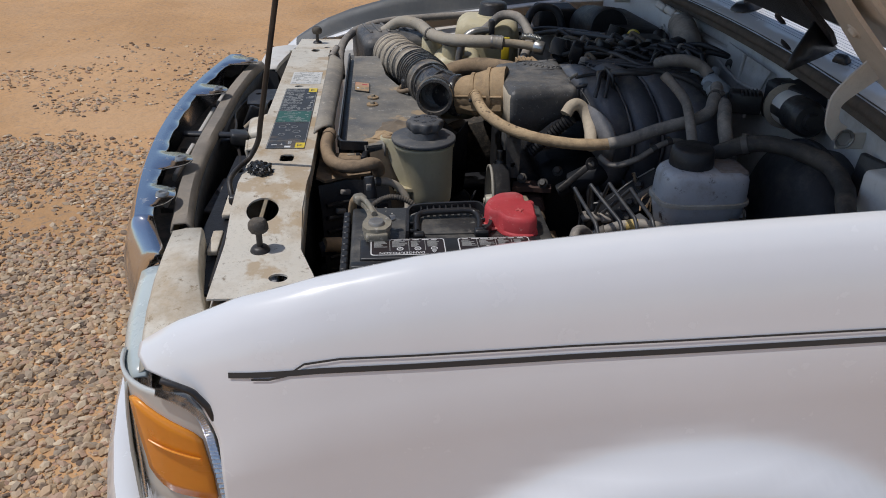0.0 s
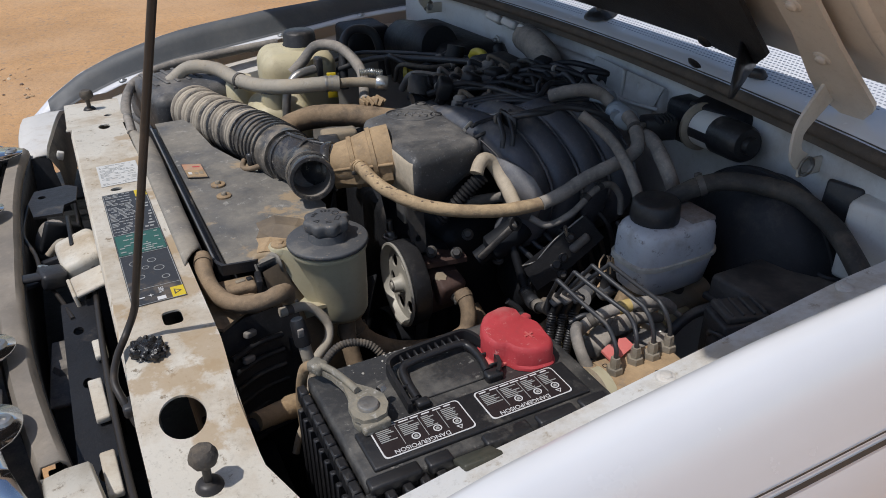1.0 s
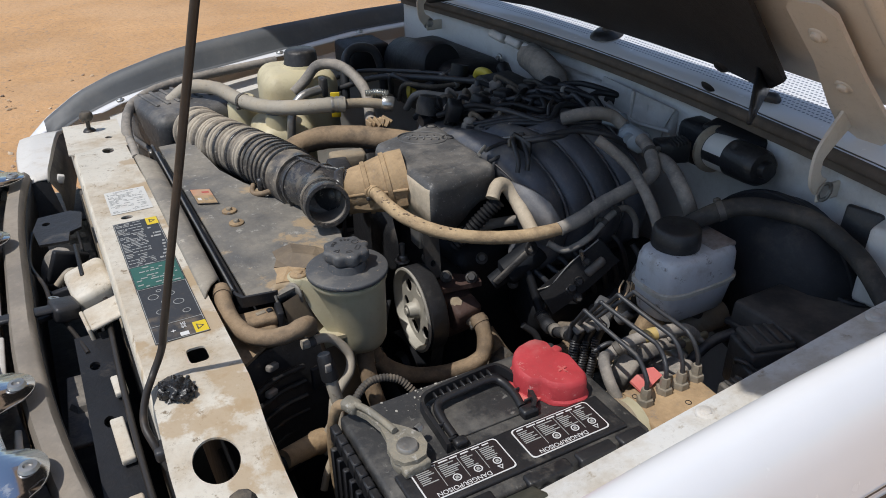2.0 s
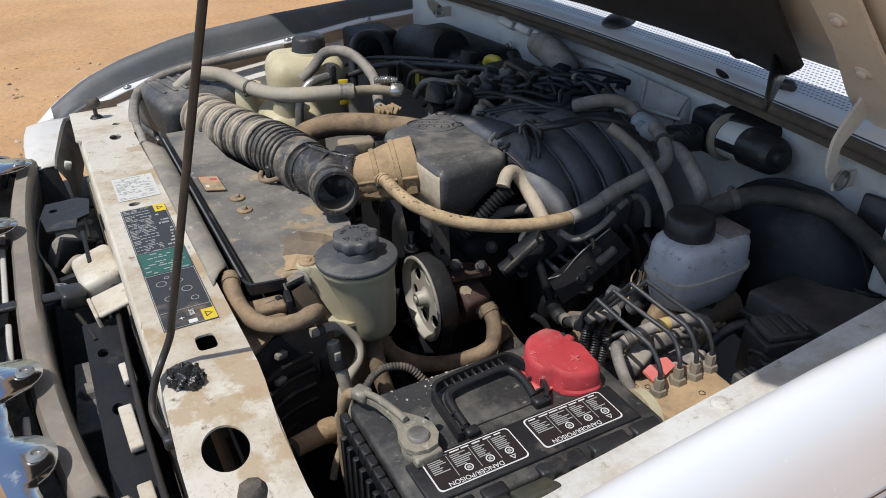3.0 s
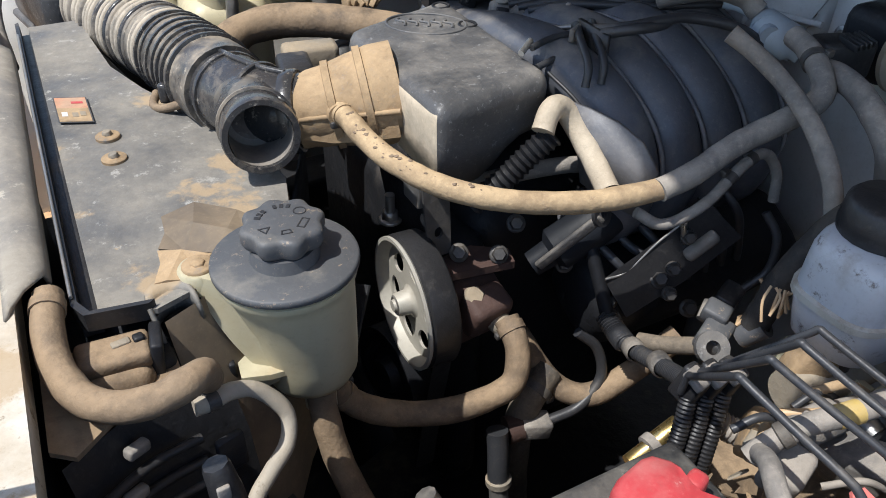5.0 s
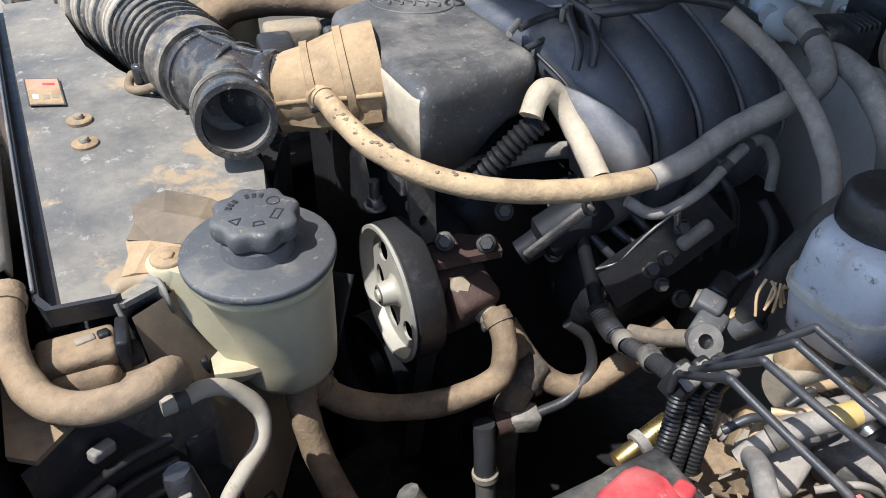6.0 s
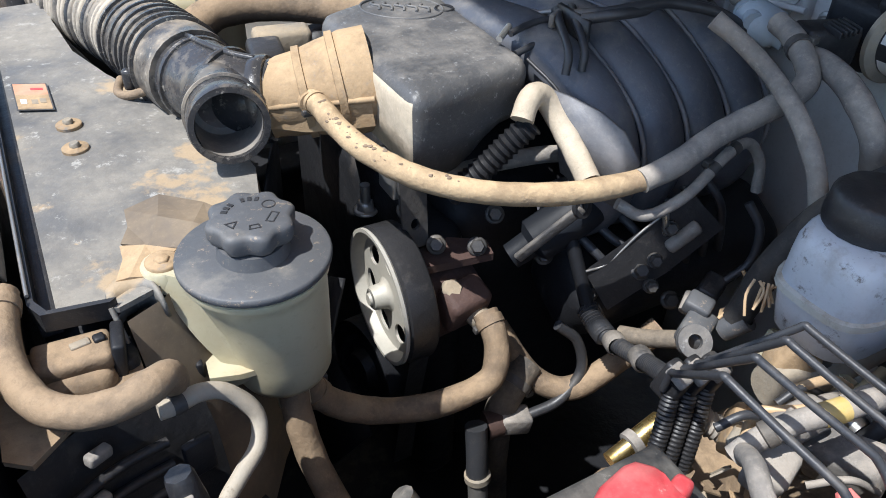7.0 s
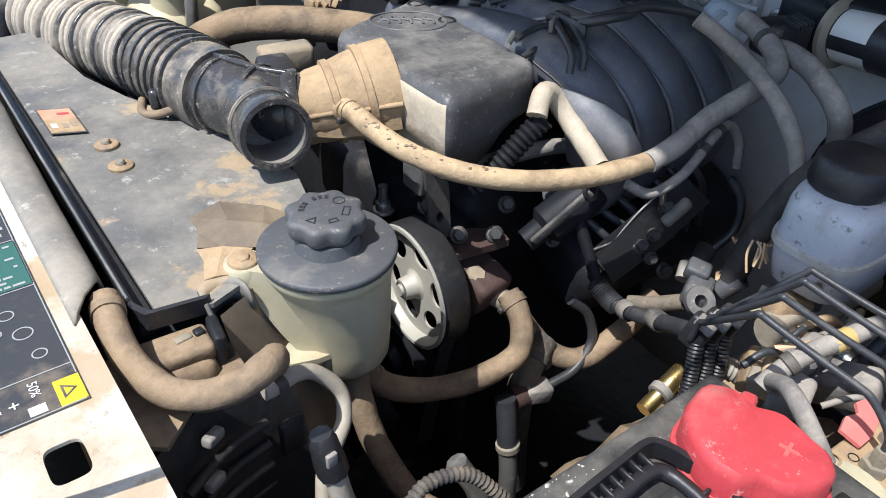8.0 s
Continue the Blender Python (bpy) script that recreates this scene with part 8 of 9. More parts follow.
def master_cylinder():
    t = thing("brake_fluid_reservoir", "milky brake fluid reservoir with a black cap", "reservoir", (0.60, -0.42, 0.86))
    def sect(z, k):
        pts = []
        for i in range(28):
            a = 2 * math.pi * i / 28
            c, s = math.cos(a), math.sin(a)
            e = 0.55
            pts.append((0.608 + k * 0.064 * math.copysign(abs(c) ** e, c), -0.419 + k * 0.039 * math.copysign(abs(s) ** e, s), z))
        return pts
    part("bottle", loft([sect(0.880, 0.66), sect(0.888, 0.86), sect(0.915, 0.95), sect(0.924, 0.97), sect(0.930, 0.97), sect(0.948, 0.96), sect(0.960, 0.945), sect(0.967, 0.90), sect(0.971, 0.82), sect(0.972, 0.60)], closed=True, caps=True), milk_plastic, t)
    part("seam_band", loft([sect(0.9225, 0.955), sect(0.924, 1.025), sect(0.9290, 1.025), sect(0.9305, 0.955)], closed=True), milk_seam, t, "yellowed moulding seam")
    part("cap", lathe([(0, 0.026), (0.025, 0.026), (0.0285, 0.022), (0.0300, 0.004), (0.0295, 0.0), (0, 0.0)], (0.592, -0.412, 0.972), (0, 0, 1), 40, wobble=lambda a, h: 1 + 0.008 * math.cos(22 * a)), black_plastic, t, "wide black ribbed cap")
    part("dirty_top", box((0.641, -0.421, 0.970), (0.040, 0.050, 0.008), 0.003), dirty_milk, t, "brown dirty top")
    m = thing("brake_master_cylinder", "dull metal brake master cylinder", "cylinder", (0.60, -0.42, 0.83))
    part("barrel", lathe([(0, 0), (0.018, 0), (0.020, 0.01), (0.020, 0.14), (0, 0.14)], (0.545, -0.42, 0.845), (1, 0, 0), 20), cast_alloy, m)
    for x in (0.585, 0.635):
        part("reservoir_neck", lathe([(0.013, 0.0), (0.013, 0.030), (0, 0.030)], (x, -0.42, 0.858), (0, 0, 1), 18), rubber, m)
    part("outlet", lathe([(0, 0.03), (0.010, 0.03), (0.012, 0)], (0.575, -0.445, 0.845), (0, -1, -0.2), 12), zinc, m)
    b = thing("brake_booster", "large dark round brake booster on the firewall", "booster", (0.76, -0.42, 0.88))
    part("drum", lathe([(0, 0.0), (0.03, 0.0), (0.05, 0.01), (0.095, 0.022), (0.118, 0.04), (0.122, 0.055), (0.125, 0.06), (0.125, 0.066), (0.118, 0.07), (0.11, 0.11), (0, 0.12)], (0.690, -0.435, 0.880), (1, 0, 0), 44), engine_dark, b)
    part("rim_bead", lathe([(0.122, -0.003), (0.128, -0.002), (0.128, 0.005), (0.122, 0.006)], (0.752, -0.435, 0.880), (1, 0, 0), 44), engine_dark, b)
    part("stud", bolt((0.690, -0.400, 0.885), (-1, 0, 0), 0.006, 0.012, 0.010), steel, b)
    return t


master_cylinder()


def wiper_motor():
    t = thing("wiper_motor", "black cylindrical wiper motor with a white printed label", "motor", (0.77, -0.32, 1.0))
    a, b = Vector((0.788, -0.274, 1.010)), Vector((0.768, -0.388, 1.021))
    ax = (b - a).normalized()
    L = (b - a).length
    part("body", lathe([(0, 0), (0.024, 0.0), (0.0262, 0.006), (0.0262, L - 0.03), (0.0250, L - 0.016), (0.021, L - 0.009), (0.012, L - 0.008), (0.011, L + 0.002), (0.0, L + 0.003)], a, ax, 36), black_plastic, t)
    part("flange", lathe([(0.0265, -0.002), (0.0345, 0.000), (0.0345, 0.005), (0.0262, 0.008)], a, ax, 36), cast_alloy, t)
    m = frame_to(ax, a)
    rows = []
    for h in (0.010, 0.050):
        rows.append([m @ Vector((0.0265 * math.cos(w), 0.0265 * math.sin(w), h)) for w in [math.radians(-160 + 10 * i) for i in range(34)]])
    part("label", loft(rows), sticker_white, t, "white printed paper label")
    for i in range(10):
        h = 0.017 + 0.0026 * i
        w0 = math.radians(-130 + 7 * (i % 3))
        part("print_bar", loft([[m @ Vector((0.0267 * math.cos(w0 + 0.16 * k), 0.0267 * math.sin(w0 + 0.16 * k), hh)) for k in range(7)] for hh in (h, h + 0.0012)]), print_grey, t, smooth=0)
    part("gearbox", box((0.805, -0.235, 1.005), (0.05, 0.06, 0.065), 0.012), engine_dark, t)
    part("bracket", box((0.80, -0.30, 1.035), (0.035, 0.10, 0.02), 0.006, (0, -12, 0)), engine_dark, t)
    return t


wiper_motor()


def fuse_box():
    t = thing("fuse_box", "dusty black fuse box with a lid and cable spouts", "fuse box", (0.70, -0.54, 0.80))
    part("lid", box((0.735, -0.535, 0.902), (0.23, 0.105, 0.035), 0.005, (0, 4, 4), 2), lid_black, t, "flat dusty lid")
    part("lid_rim", box((0.735, -0.535, 0.889), (0.238, 0.113, 0.008), 0.002, (0, 4, 4)), black_plastic, t)
    part("body", box((0.73, -0.535, 0.84), (0.20, 0.09, 0.10), 0.012, (0, 4, 4)), black_plastic, t)
    part("side_block", box((0.592, -0.560, 0.890), (0.058, 0.046, 0.062), 0.004, (0, 0, -16)), black_plastic, t, "relay holder")
    part("side_lid", box((0.594, -0.559, 0.924), (0.050, 0.040, 0.008), 0.002, (0, 3, -16)), lid_black, t)
    for k in range(4):
        part("lid_rib", box((0.577 + 0.012 * k, -0.5545 - 0.0035 * k, 0.9295), (0.003, 0.034, 0.004), 0.001, (0, 3, -16)), lid_black, t)
    part("side_cap", box((0.566, -0.568, 0.880), (0.020, 0.036, 0.050), 0.004, (0, 0, -16)), black_plastic, t)
    part("cap_clip", tube([(0.556, -0.556, 0.902), (0.552, -0.560, 0.910), (0.554, -0.572, 0.912), (0.560, -0.580, 0.904)], 0.0024, 8), black_plastic, t)
    part("spout", box((0.640, -0.520, 0.880), (0.050, 0.034, 0.040), 0.005, (0, -10, 10)), black_plastic, t)
    part("loom", tube([(0.620, -0.500, 0.885), (0.600, -0.490, 0.875), (0.580, -0.486, 0.860), (0.560, -0.480, 0.83)], 0.0065, 10), line_black, t)
    part("oval_well", lathe([(0.028, 0.001), (0.026, 0.004), (0.022, 0.001), (0, -0.001)], (0.760, -0.545, 0.9195), (0.05, 0, 1), 28), engine_dark, t)
    part("latch", box((0.665, -0.585, 0.895), (0.03, 0.01, 0.03), 0.003), black_plastic, t)
    return t


fuse_box()


# ---- far side tanks ----
def coolant_tank():
    t = thing("coolant_tank", "yellowed plastic coolant expansion tank with a black cap", "tank", (0.44, 0.53, 0.8))
    part("bottle", box((0.435, 0.540, 0.900), (0.155, 0.15, 0.17), 0.035, (0, 0, -8), 5), tank_plastic, t)
    part("neck", lathe([(0.052, 0.965), (0.042, 0.978), (0.038, 0.99), (0.0, 0.99)], (0.447, 0.537, 0), (0, 0, 1), 28), tank_plastic, t)
    part("cap", lathe([(0, 1.018), (0.028, 1.018), (0.0325, 1.013), (0.034, 0.993), (0.036, 0.990), (0.036, 0.986), (0, 0.986)], (0.447, 0.537, 0), (0, 0, 1), 36, wobble=lambda a, h: 1 + 0.02 * math.cos(16 * a)), black_plastic, t, "ribbed black screw cap")
    w = thing("washer_tank", "yellowed washer fluid tank with a dark cap", "tank", (0.36, 0.40, 0.8))
    part("bottle", box((0.345, 0.375, 0.865), (0.11, 0.13, 0.15), 0.03, (0, 0, -6), 5), tank_plastic, w)
    part("neck_tower", lathe([(0.032, 0.90), (0.030, 0.945), (0.022, 0.958), (0, 0.96)], (0.300, 0.475, 0), (0, 0, 1), 24), tank_plastic, w)
    part("cap", lathe([(0, 0.012), (0.024, 0.012), (0.028, 0.006), (0.029, 0.0), (0, 0)], (0.333, 0.345, 0.962), (0, 0, 1), 28), lid_plastic, w, "round dark cap")
    part("neck", lathe([(0.026, 0.93), (0.026, 0.963), (0, 0.963)], (0.333, 0.345, 0), (0, 0, 1), 24), tank_plastic, w)
    y = thing("yellow_label", "bright yellow warning tag near the tank", "tag", (0.44, 0.36, 0.95))
    part("tag", box((0.455, 0.37, 0.945), (0.018, 0.004, 0.05), 0.001, (0, 0, -20)), sticker_yellow, y)
    return t


coolant_tank()

hose("ac_hose", "grey dusty air conditioning hose with crimped metal end", [(0.18, 0.585, 0.935), (0.22, 0.575, 0.962), (0.262, 0.52, 0.968), (0.285, 0.43, 0.966), (0.312, 0.345, 0.972), (0.355, 0.290, 0.980), (0.40, 0.262, 0.985), (0.43, 0.252, 0.984)], 0.0135, overflow_grey, (0.45,))


def ac_fitting():
    t = thing("ac_pipe_end", "bright metal air conditioning pipe with a service cap", "pipe", (0.45, 0.25, 0.98))
    part("crimp", lathe([(0.0, 0), (0.0145, 0.0), (0.015, 0.004), (0.0135, 0.008), (0.015, 0.012), (0.0135, 0.016), (0.015, 0.020), (0.013, 0.026), (0.0, 0.026)], (0.405, 0.260, 0.985), (0.97, -0.22, -0.02), 20), steel, t)
    part("pipe", tube([(0.425, 0.256, 0.984), (0.455, 0.248, 0.984), (0.48, 0.235, 0.983), (0.505, 0.224, 0.978)], 0.0088, 14), cast_alloy, t)
    part("nut", lathe([(0, 0.022), (0.013, 0.022), (0.0145, 0.018), (0.0145, 0.004), (0.012, 0.0), (0, 0)], (0.492, 0.231, 0.982), (0.92, -0.36, -0.15), 12), zinc, t, "bright hex end")
    part("spring", ribbed([(0.47, 0.252, 0.998), (0.49, 0.243, 0.999), (0.508, 0.235, 0.996)], 0.006, 0.003, 0.25), zinc, t, "small coil spring")
    part("silver_pipe", tube([(0.335, 0.30, 0.88), (0.340, 0.30, 0.93), (0.347, 0.302, 0.970), (0.368, 0.305, 0.994), (0.405, 0.31, 1.0)], 0.0080, 12), steel, t, "bent silver pipe")
    part("pipe_clip", box((0.412, 0.31, 1.004), (0.012, 0.022, 0.034), 0.003), black_plastic, t)
    return t


ac_fitting()
hose("overflow_pipe", "grey vent hose arching from the coolant tank", [(0.400, 0.455, 0.955), (0.425, 0.455, 0.975), (0.455, 0.46, 1.0), (0.485, 0.43, 1.005), (0.500, 0.38, 0.995), (0.500, 0.32, 0.975), (0.480, 0.26, 0.955), (0.470, 0.23, 0.95)], 0.0105, rubber_grey)
hose("upper_radiator_hose", "thick dusty upper radiator hose behind the intake duct", [(0.280, 0.235, 0.905), (0.305, 0.225, 0.920), (0.335, 0.23, 0.934), (0.375, 0.225, 0.940), (0.42, 0.20, 0.942), (0.46, 0.17, 0.940), (0.50, 0.14, 0.935), (0.53, 0.12, 0.92)], 0.0200, rubber_tan, (0.12,))
hose("edge_loom", "grey taped wiring loom along the far inner wing", [(0.080, 0.37, 0.880), (0.076, 0.43, 0.908), (0.080, 0.495, 0.924), (0.096, 0.575, 0.930), (0.124, 0.638, 0.934), (0.19, 0.682, 0.942), (0.30, 0.694, 0.950), (0.44, 0.695, 0.958)], 0.0095, rubber_grey)


def hose_clip():
    t = thing("loom_bracket", "tan bracket with clips beside the thick hose", "bracket", (0.46, 0.18, 0.95))
    for i in range(6):
        part("clip_finger", box((0.452 + 0.007 * i, 0.200 + 0.004 * (i % 2), 0.958), (0.004, 0.022, 0.014), 0.001, (15 * (i % 3), 10 * i, 12 * i)), coupling_mat, t)
    part("rusty_block", box((0.375, 0.115, 0.935), (0.06, 0.03, 0.035), 0.006, (0, 0, -10)), cast_alloy, t)
    part("dark_band", box((0.345, 0.075, 0.93), (0.035, 0.05, 0.05), 0.006, (0, 0, -10)), black_plastic, t)
    return t


hose_clip()


# ---- rear clutter in the shade ----
def rear_clutter():
    blower = thing("heater_box", "dark heater and blower housing on the far firewall", "housing", (0.70, 0.45, 0.8))
    part("housing", box((0.74, 0.44, 0.93), (0.14, 0.30, 0.14), 0.03, (0, 0, 4), 3), engine_dark, blower)
    part("drum", lathe([(0, 0), (0.042, 0), (0.047, 0.01), (0.047, 0.19), (0.042, 0.20), (0, 0.20)], (0.69, 0.56, 0.960), (0, -1, 0.16), 28), engine_dark, blower)
    part("duct", tube([(0.655, 0.265, 0.90), (0.668, 0.27, 0.96), (0.682, 0.275, 1.015)], 0.018, 12), engine_dark, blower)
    part("cover_plate", box((0.62, 0.62, 0.965), (0.10, 0.10, 0.06), 0.01), engine_dark, blower)
    dip = thing("dipstick", "yellow transmission dipstick handle", "dipstick", (0.68, 0.28, 0.95))
    part("handle", tube([(0.700, 0.245, 0.998), (0.700, 0.236, 1.008), (0.700, 0.215, 1.013), (0.701, 0.200, 1.010), (0.702, 0.194, 1.000)], 0.0080, 10), yellow_plastic, dip)
    part("stem", tube([(0.702, 0.222, 1.006), (0.702, 0.200, 0.994), (0.703, 0.183, 0.980), (0.71, 0.185, 0.93), (0.72, 0.19, 0.85)], 0.009, 10), yellow_plastic, dip)
    tag = thing("loop_tag", "small yellow loop handle by the tank", "handle", (0.56, 0.40, 0.93))
    part("loop", lathe([(0.012, -0.006), (0.019, -0.004), (0.019, 0.004), (0.012, 0.006)], (0.618, 0.365, 0.946), (0.7, -0.7, 0.1), 22, closed=True), yellow_plastic, tag)
    blackloop = thing("black_pipe_loop", "glossy black looped pipe by the far wing", "pipe", (0.53, 0.50, 0.93))
    part("pipe", tube([(0.515, 0.47, 0.90), (0.520, 0.48, 0.96), (0.535, 0.50, 1.0), (0.565, 0.51, 1.012), (0.60, 0.505, 1.0), (0.615, 0.50, 0.95), (0.617, 0.50, 0.88)], 0.0095, 12), line_black, blackloop)
    rng = random.Random(17)
    # ignition leads and looms over the manifold
    for i in range(9):
        a = Vector((0.515 + 0.028 * i + rng.uniform(-0.01, 0.01), rng.uniform(0.02, 0.07), 1.006 + 0.002 * i))
        b = Vector((0.60 + 0.022 * i, rng.uniform(-0.10, -0.02), 1.030 + rng.uniform(-0.006, 0.006)))
        c = Vector((0.72, rng.uniform(-0.16, 0.12), 1.02))
        lead = thing("ignition_lead", "thin black lead lying over the manifold", "lead", tuple(a), "ignition leads")
        part("lead", tube([a, a.lerp(b, 0.5) + Vector((0, 0, 0.012)), b, b.lerp(c, 0.5) + Vector((0, 0.01, 0.01)), c], 0.0048, 8), line_black if i % 2 else engine_dark, lead)
    for i in range(5):
        inj = thing("injector_plug", "black plastic fuel injector plug", "connector", (0.53 + 0.05 * i, 0.035, 1.0), "injector plugs")
        part("body", box((0.535 + 0.048 * i, 0.04, 1.018 + 0.002 * i), (0.024, 0.030, 0.032), 0.005, (rng.uniform(-20, 20), rng.uniform(-20, 20), rng.uniform(-30, 30))), engine_dark, inj)
        part("nose", tube([(0.535 + 0.048 * i, 0.055, 1.018), (0.54 + 0.048 * i, 0.085, 1.006), (0.55 + 0.048 * i, 0.10, 0.985)], 0.008, 8), rubber_grey, inj)
    rail = thing("fuel_rail", "dull fuel rail with fittings", "fuel rail", (0.6, 0.1, 1.0))
    part("rail", tube([(0.50, 0.09, 0.99), (0.60, 0.095, 1.0), (0.72, 0.10, 1.01)], 0.010, 10), engine_dark, rail)
    part("regulator", lathe([(0, 0.03), (0.018, 0.03), (0.022, 0.02), (0.022, 0), (0, 0)], (0.515, 0.09, 1.0), (0.2, 0.1, 1), 20), engine_dark, rail)
    part("coil_spring", ribbed([(0.515, 0.085, 1.0), (0.53, 0.075, 1.02), (0.55, 0.07, 1.005)], 0.011, 0.006, 0.2), engine_dark, rail)
    br = thing("lead_bracket", "black clip bracket holding the leads above the manifold", "bracket", (0.55, -0.05, 1.02))
    plate_b = loft([[(0.545, -0.124, 1.032), (0.549, -0.161, 1.028)], [(0.547, -0.132, 1.012), (0.551, -0.159, 1.012)], [(0.551, -0.136, 0.992), (0.554, -0.153, 0.992)], [(0.554, -0.140, 0.974), (0.556, -0.147, 0.974)]])
    up = part("upright", plate_b, black_plastic, br)
    solid(up, 0.004)
    part("rod", tube([(0.494, -0.136, 1.000), (0.520, -0.132, 1.004), (0.547, -0.130, 1.006)], 0.0030, 10, 3), line_black, br)
    part("rod", tube([(0.494, -0.126, 1.014), (0.520, -0.120, 1.017), (0.547, -0.126, 1.020)], 0.0030, 10, 3), line_black, br)
    part("rod_nut", lathe([(0, 0.008), (0.0055, 0.008), (0.006, 0.0), (0, 0)], (0.540, -0.131, 1.005), (1, 0.05, 0.05), 8), grimy_steel, br)
    for k in (0, 1):
        part("loom_strand", tube([(0.548, -0.140 - 0.01 * k, 1.026), (0.566, -0.164 - 0.006 * k, 1.034), (0.595, -0.170, 1.037 - 0.004 * k), (0.625, -0.172 + 0.008 * k, 1.035), (0.662, -0.190 + 0.010 * k, 1.027), (0.695, -0.198, 1.008)], 0.0048, 10), line_black, br)
    part("pin", tube([(0.482, -0.128, 1.012), (0.498, -0.118, 1.017)], 0.003, 6, 2), zinc, br)
    # plugs, boots and clips packed over the back of the manifold
    spots = ((0.559, 0.064, 0.030), (0.541, -0.003, 0.026), (0.600, 0.070, 0.024), (0.623, 0.043, 0.030), (0.651, 0.061, 0.026), (0.668, 0.051, 0.022), (0.676, 0.030, 0.026), (0.692, 0.004, 0.024), (0.705, -0.020, 0.030), (0.632, -0.010, 0.022), (0.580, -0.025, 0.026), (0.568, -0.070, 0.020), (0.600, -0.066, 0.022), (0.585, 0.095, 0.026), (0.560, 0.110, 0.030), (0.620, 0.110, 0.028), (0.655, 0.105, 0.030), (0.540, 0.060, 0.024))
    for k, (x, y, w) in enumerate(spots):
        z = 0.998 + 0.10 * (x - 0.55)
        turn = (rng.uniform(-25, 25), rng.uniform(-20, 20), rng.uniform(-60, 60))
        plug = thing("harness_plug", "dusty dark harness plug with a bent lead behind the intake cover", "connector", (x, y, z), "harness plugs")
        skin = (dusty_plastic, rubber_grey, black_plastic, dusty_plastic, rubber)[k % 5]
        body = part("body", box((x, y, z), (w, w * 0.75, w * 0.9), 0.003, turn), skin, plug)
        part("collar", lathe([(w * 0.30, 0.0), (w * 0.40, 0.002), (w * 0.40, 0.008), (w * 0.28, 0.011), (0, 0.011)], (x, y, z + w * 0.36), (0.2 * math.cos(k), 0.3 * math.sin(k), 1), 14), skin, body)
        part("clip", box((x - 0.3 * w, y - 0.42 * w, z + 0.1 * w), (w * 0.5, 0.004, w * 0.6), 0.001, turn), black_plastic, body)
        far = Vector((x + rng.uniform(0.02, 0.07), y + rng.uniform(-0.06, 0.06), z - 0.01))
        part("lead", tube([(x, y, z + w * 0.6), (x + 0.006, y + 0.004, z + w * 0.95), tuple(Vector((x, y, z + w)).lerp(far, 0.5) + Vector((0, 0, 0.004))), tuple(far)], rng.uniform(0.0028, 0.0052), 9, 5), (line_black, rubber, rubber_grey)[k % 3], plug)
    for k in range(5):
        y0 = 0.12 + 0.055 * k
        strand = thing("harness_strand", "dark dusty harness strand drooping across the far engine side", "wiring loom", (0.60, y0, 0.97), "harness strands")
        part("sheath", tube([(0.545 + 0.01 * k, y0 + 0.05, 0.945), (0.575, y0 + 0.02, 0.972 + 0.004 * k), (0.615, y0 - 0.02, 0.968 + rng.uniform(0, 0.02)), (0.66, y0 - 0.03, 0.985), (0.71, y0 + rng.uniform(-0.06, 0.02), 0.992), (0.76, y0 - 0.02, 0.97)], 0.0045 + 0.0012 * (k % 3), 9, 6), (rubber, line_black, rubber_grey)[k % 3], strand)
        part("tape_band", lathe([(0.0060, -0.005), (0.0078, -0.004), (0.0078, 0.004), (0.0060, 0.005)], (0.66, y0 - 0.03, 0.985), (0.9, 0.1, 0.1), 14), rubber_grey, strand)
    ck = thing("solenoid_block", "tan dusty solenoid block on the manifold", "solenoid", (0.70, 0.0, 1.03))
    part("block", box((0.685, 0.0, 1.012), (0.034, 0.040, 0.032), 0.004, (10, 5, 25)), rubber_grey, ck)
    part("block", box((0.655, 0.055, 0.998), (0.020, 0.034, 0.044), 0.005, (0, 0, 15)), engine_dark, ck)
    part("pipe", tube([(0.60, 0.07, 0.97), (0.605, 0.072, 1.0), (0.62, 0.07, 1.012), (0.65, 0.058, 1.008)], 0.006, 8), engine_dark, ck)
    for y, z in ((0.304, 1.050), (0.244, 1.050), (0.187, 1.048)):
        tab = thing("insulation_tab", "pale torn insulation tab on the firewall", "insulation", (0.80, y, z), "insulation tabs")
        part("tab", box((0.785, y, z), (0.022, 0.042, 0.016), 0.005, (8, 30, 10)), firewall_paint, tab)
    loom = thing("firewall_loom", "brown dusty taped wiring loom down the firewall", "wiring loom", (0.79, 0.1, 0.95))
    part("sheath", tube([(0.79, 0.20, 1.035), (0.775, 0.13, 1.03), (0.765, 0.08, 1.01), (0.758, 0.085, 0.95), (0.75, 0.08, 0.88)], 0.026, 12), rubber_grey, loom)
    part("sheath", tube([(0.77, 0.26, 1.0), (0.75, 0.20, 0.985), (0.74, 0.14, 0.965)], 0.014, 10), engine_dark, loom)
    # deep floor of the bay: chassis rails, crossmember, front axle tube
    rails = thing("chassis", "dark chassis rails and crossmember under the engine", "chassis", (0.4, 0.0, 0.4))
    for y in (-0.42, 0.46):
        part("rail", box((0.6, y, 0.52), (1.6, 0.09, 0.14), 0.01), engine_dark, rails)
    part("crossmember", box((0.22, 0.03, 0.47), (0.14, 0.90, 0.12), 0.02), engine_dark, rails)
    part("undertray", box((0.45, 0.03, 0.38), (0.95, 1.20, 0.02), 0.004), engine_dark, rails)
    part("coolant_pipe", tube([(0.30, -0.31, 0.74), (0.315, -0.325, 0.70), (0.32, -0.33, 0.64), (0.32, -0.33, 0.50)], 0.010, 10), steel, rails)
    return blower


rear_clutter()


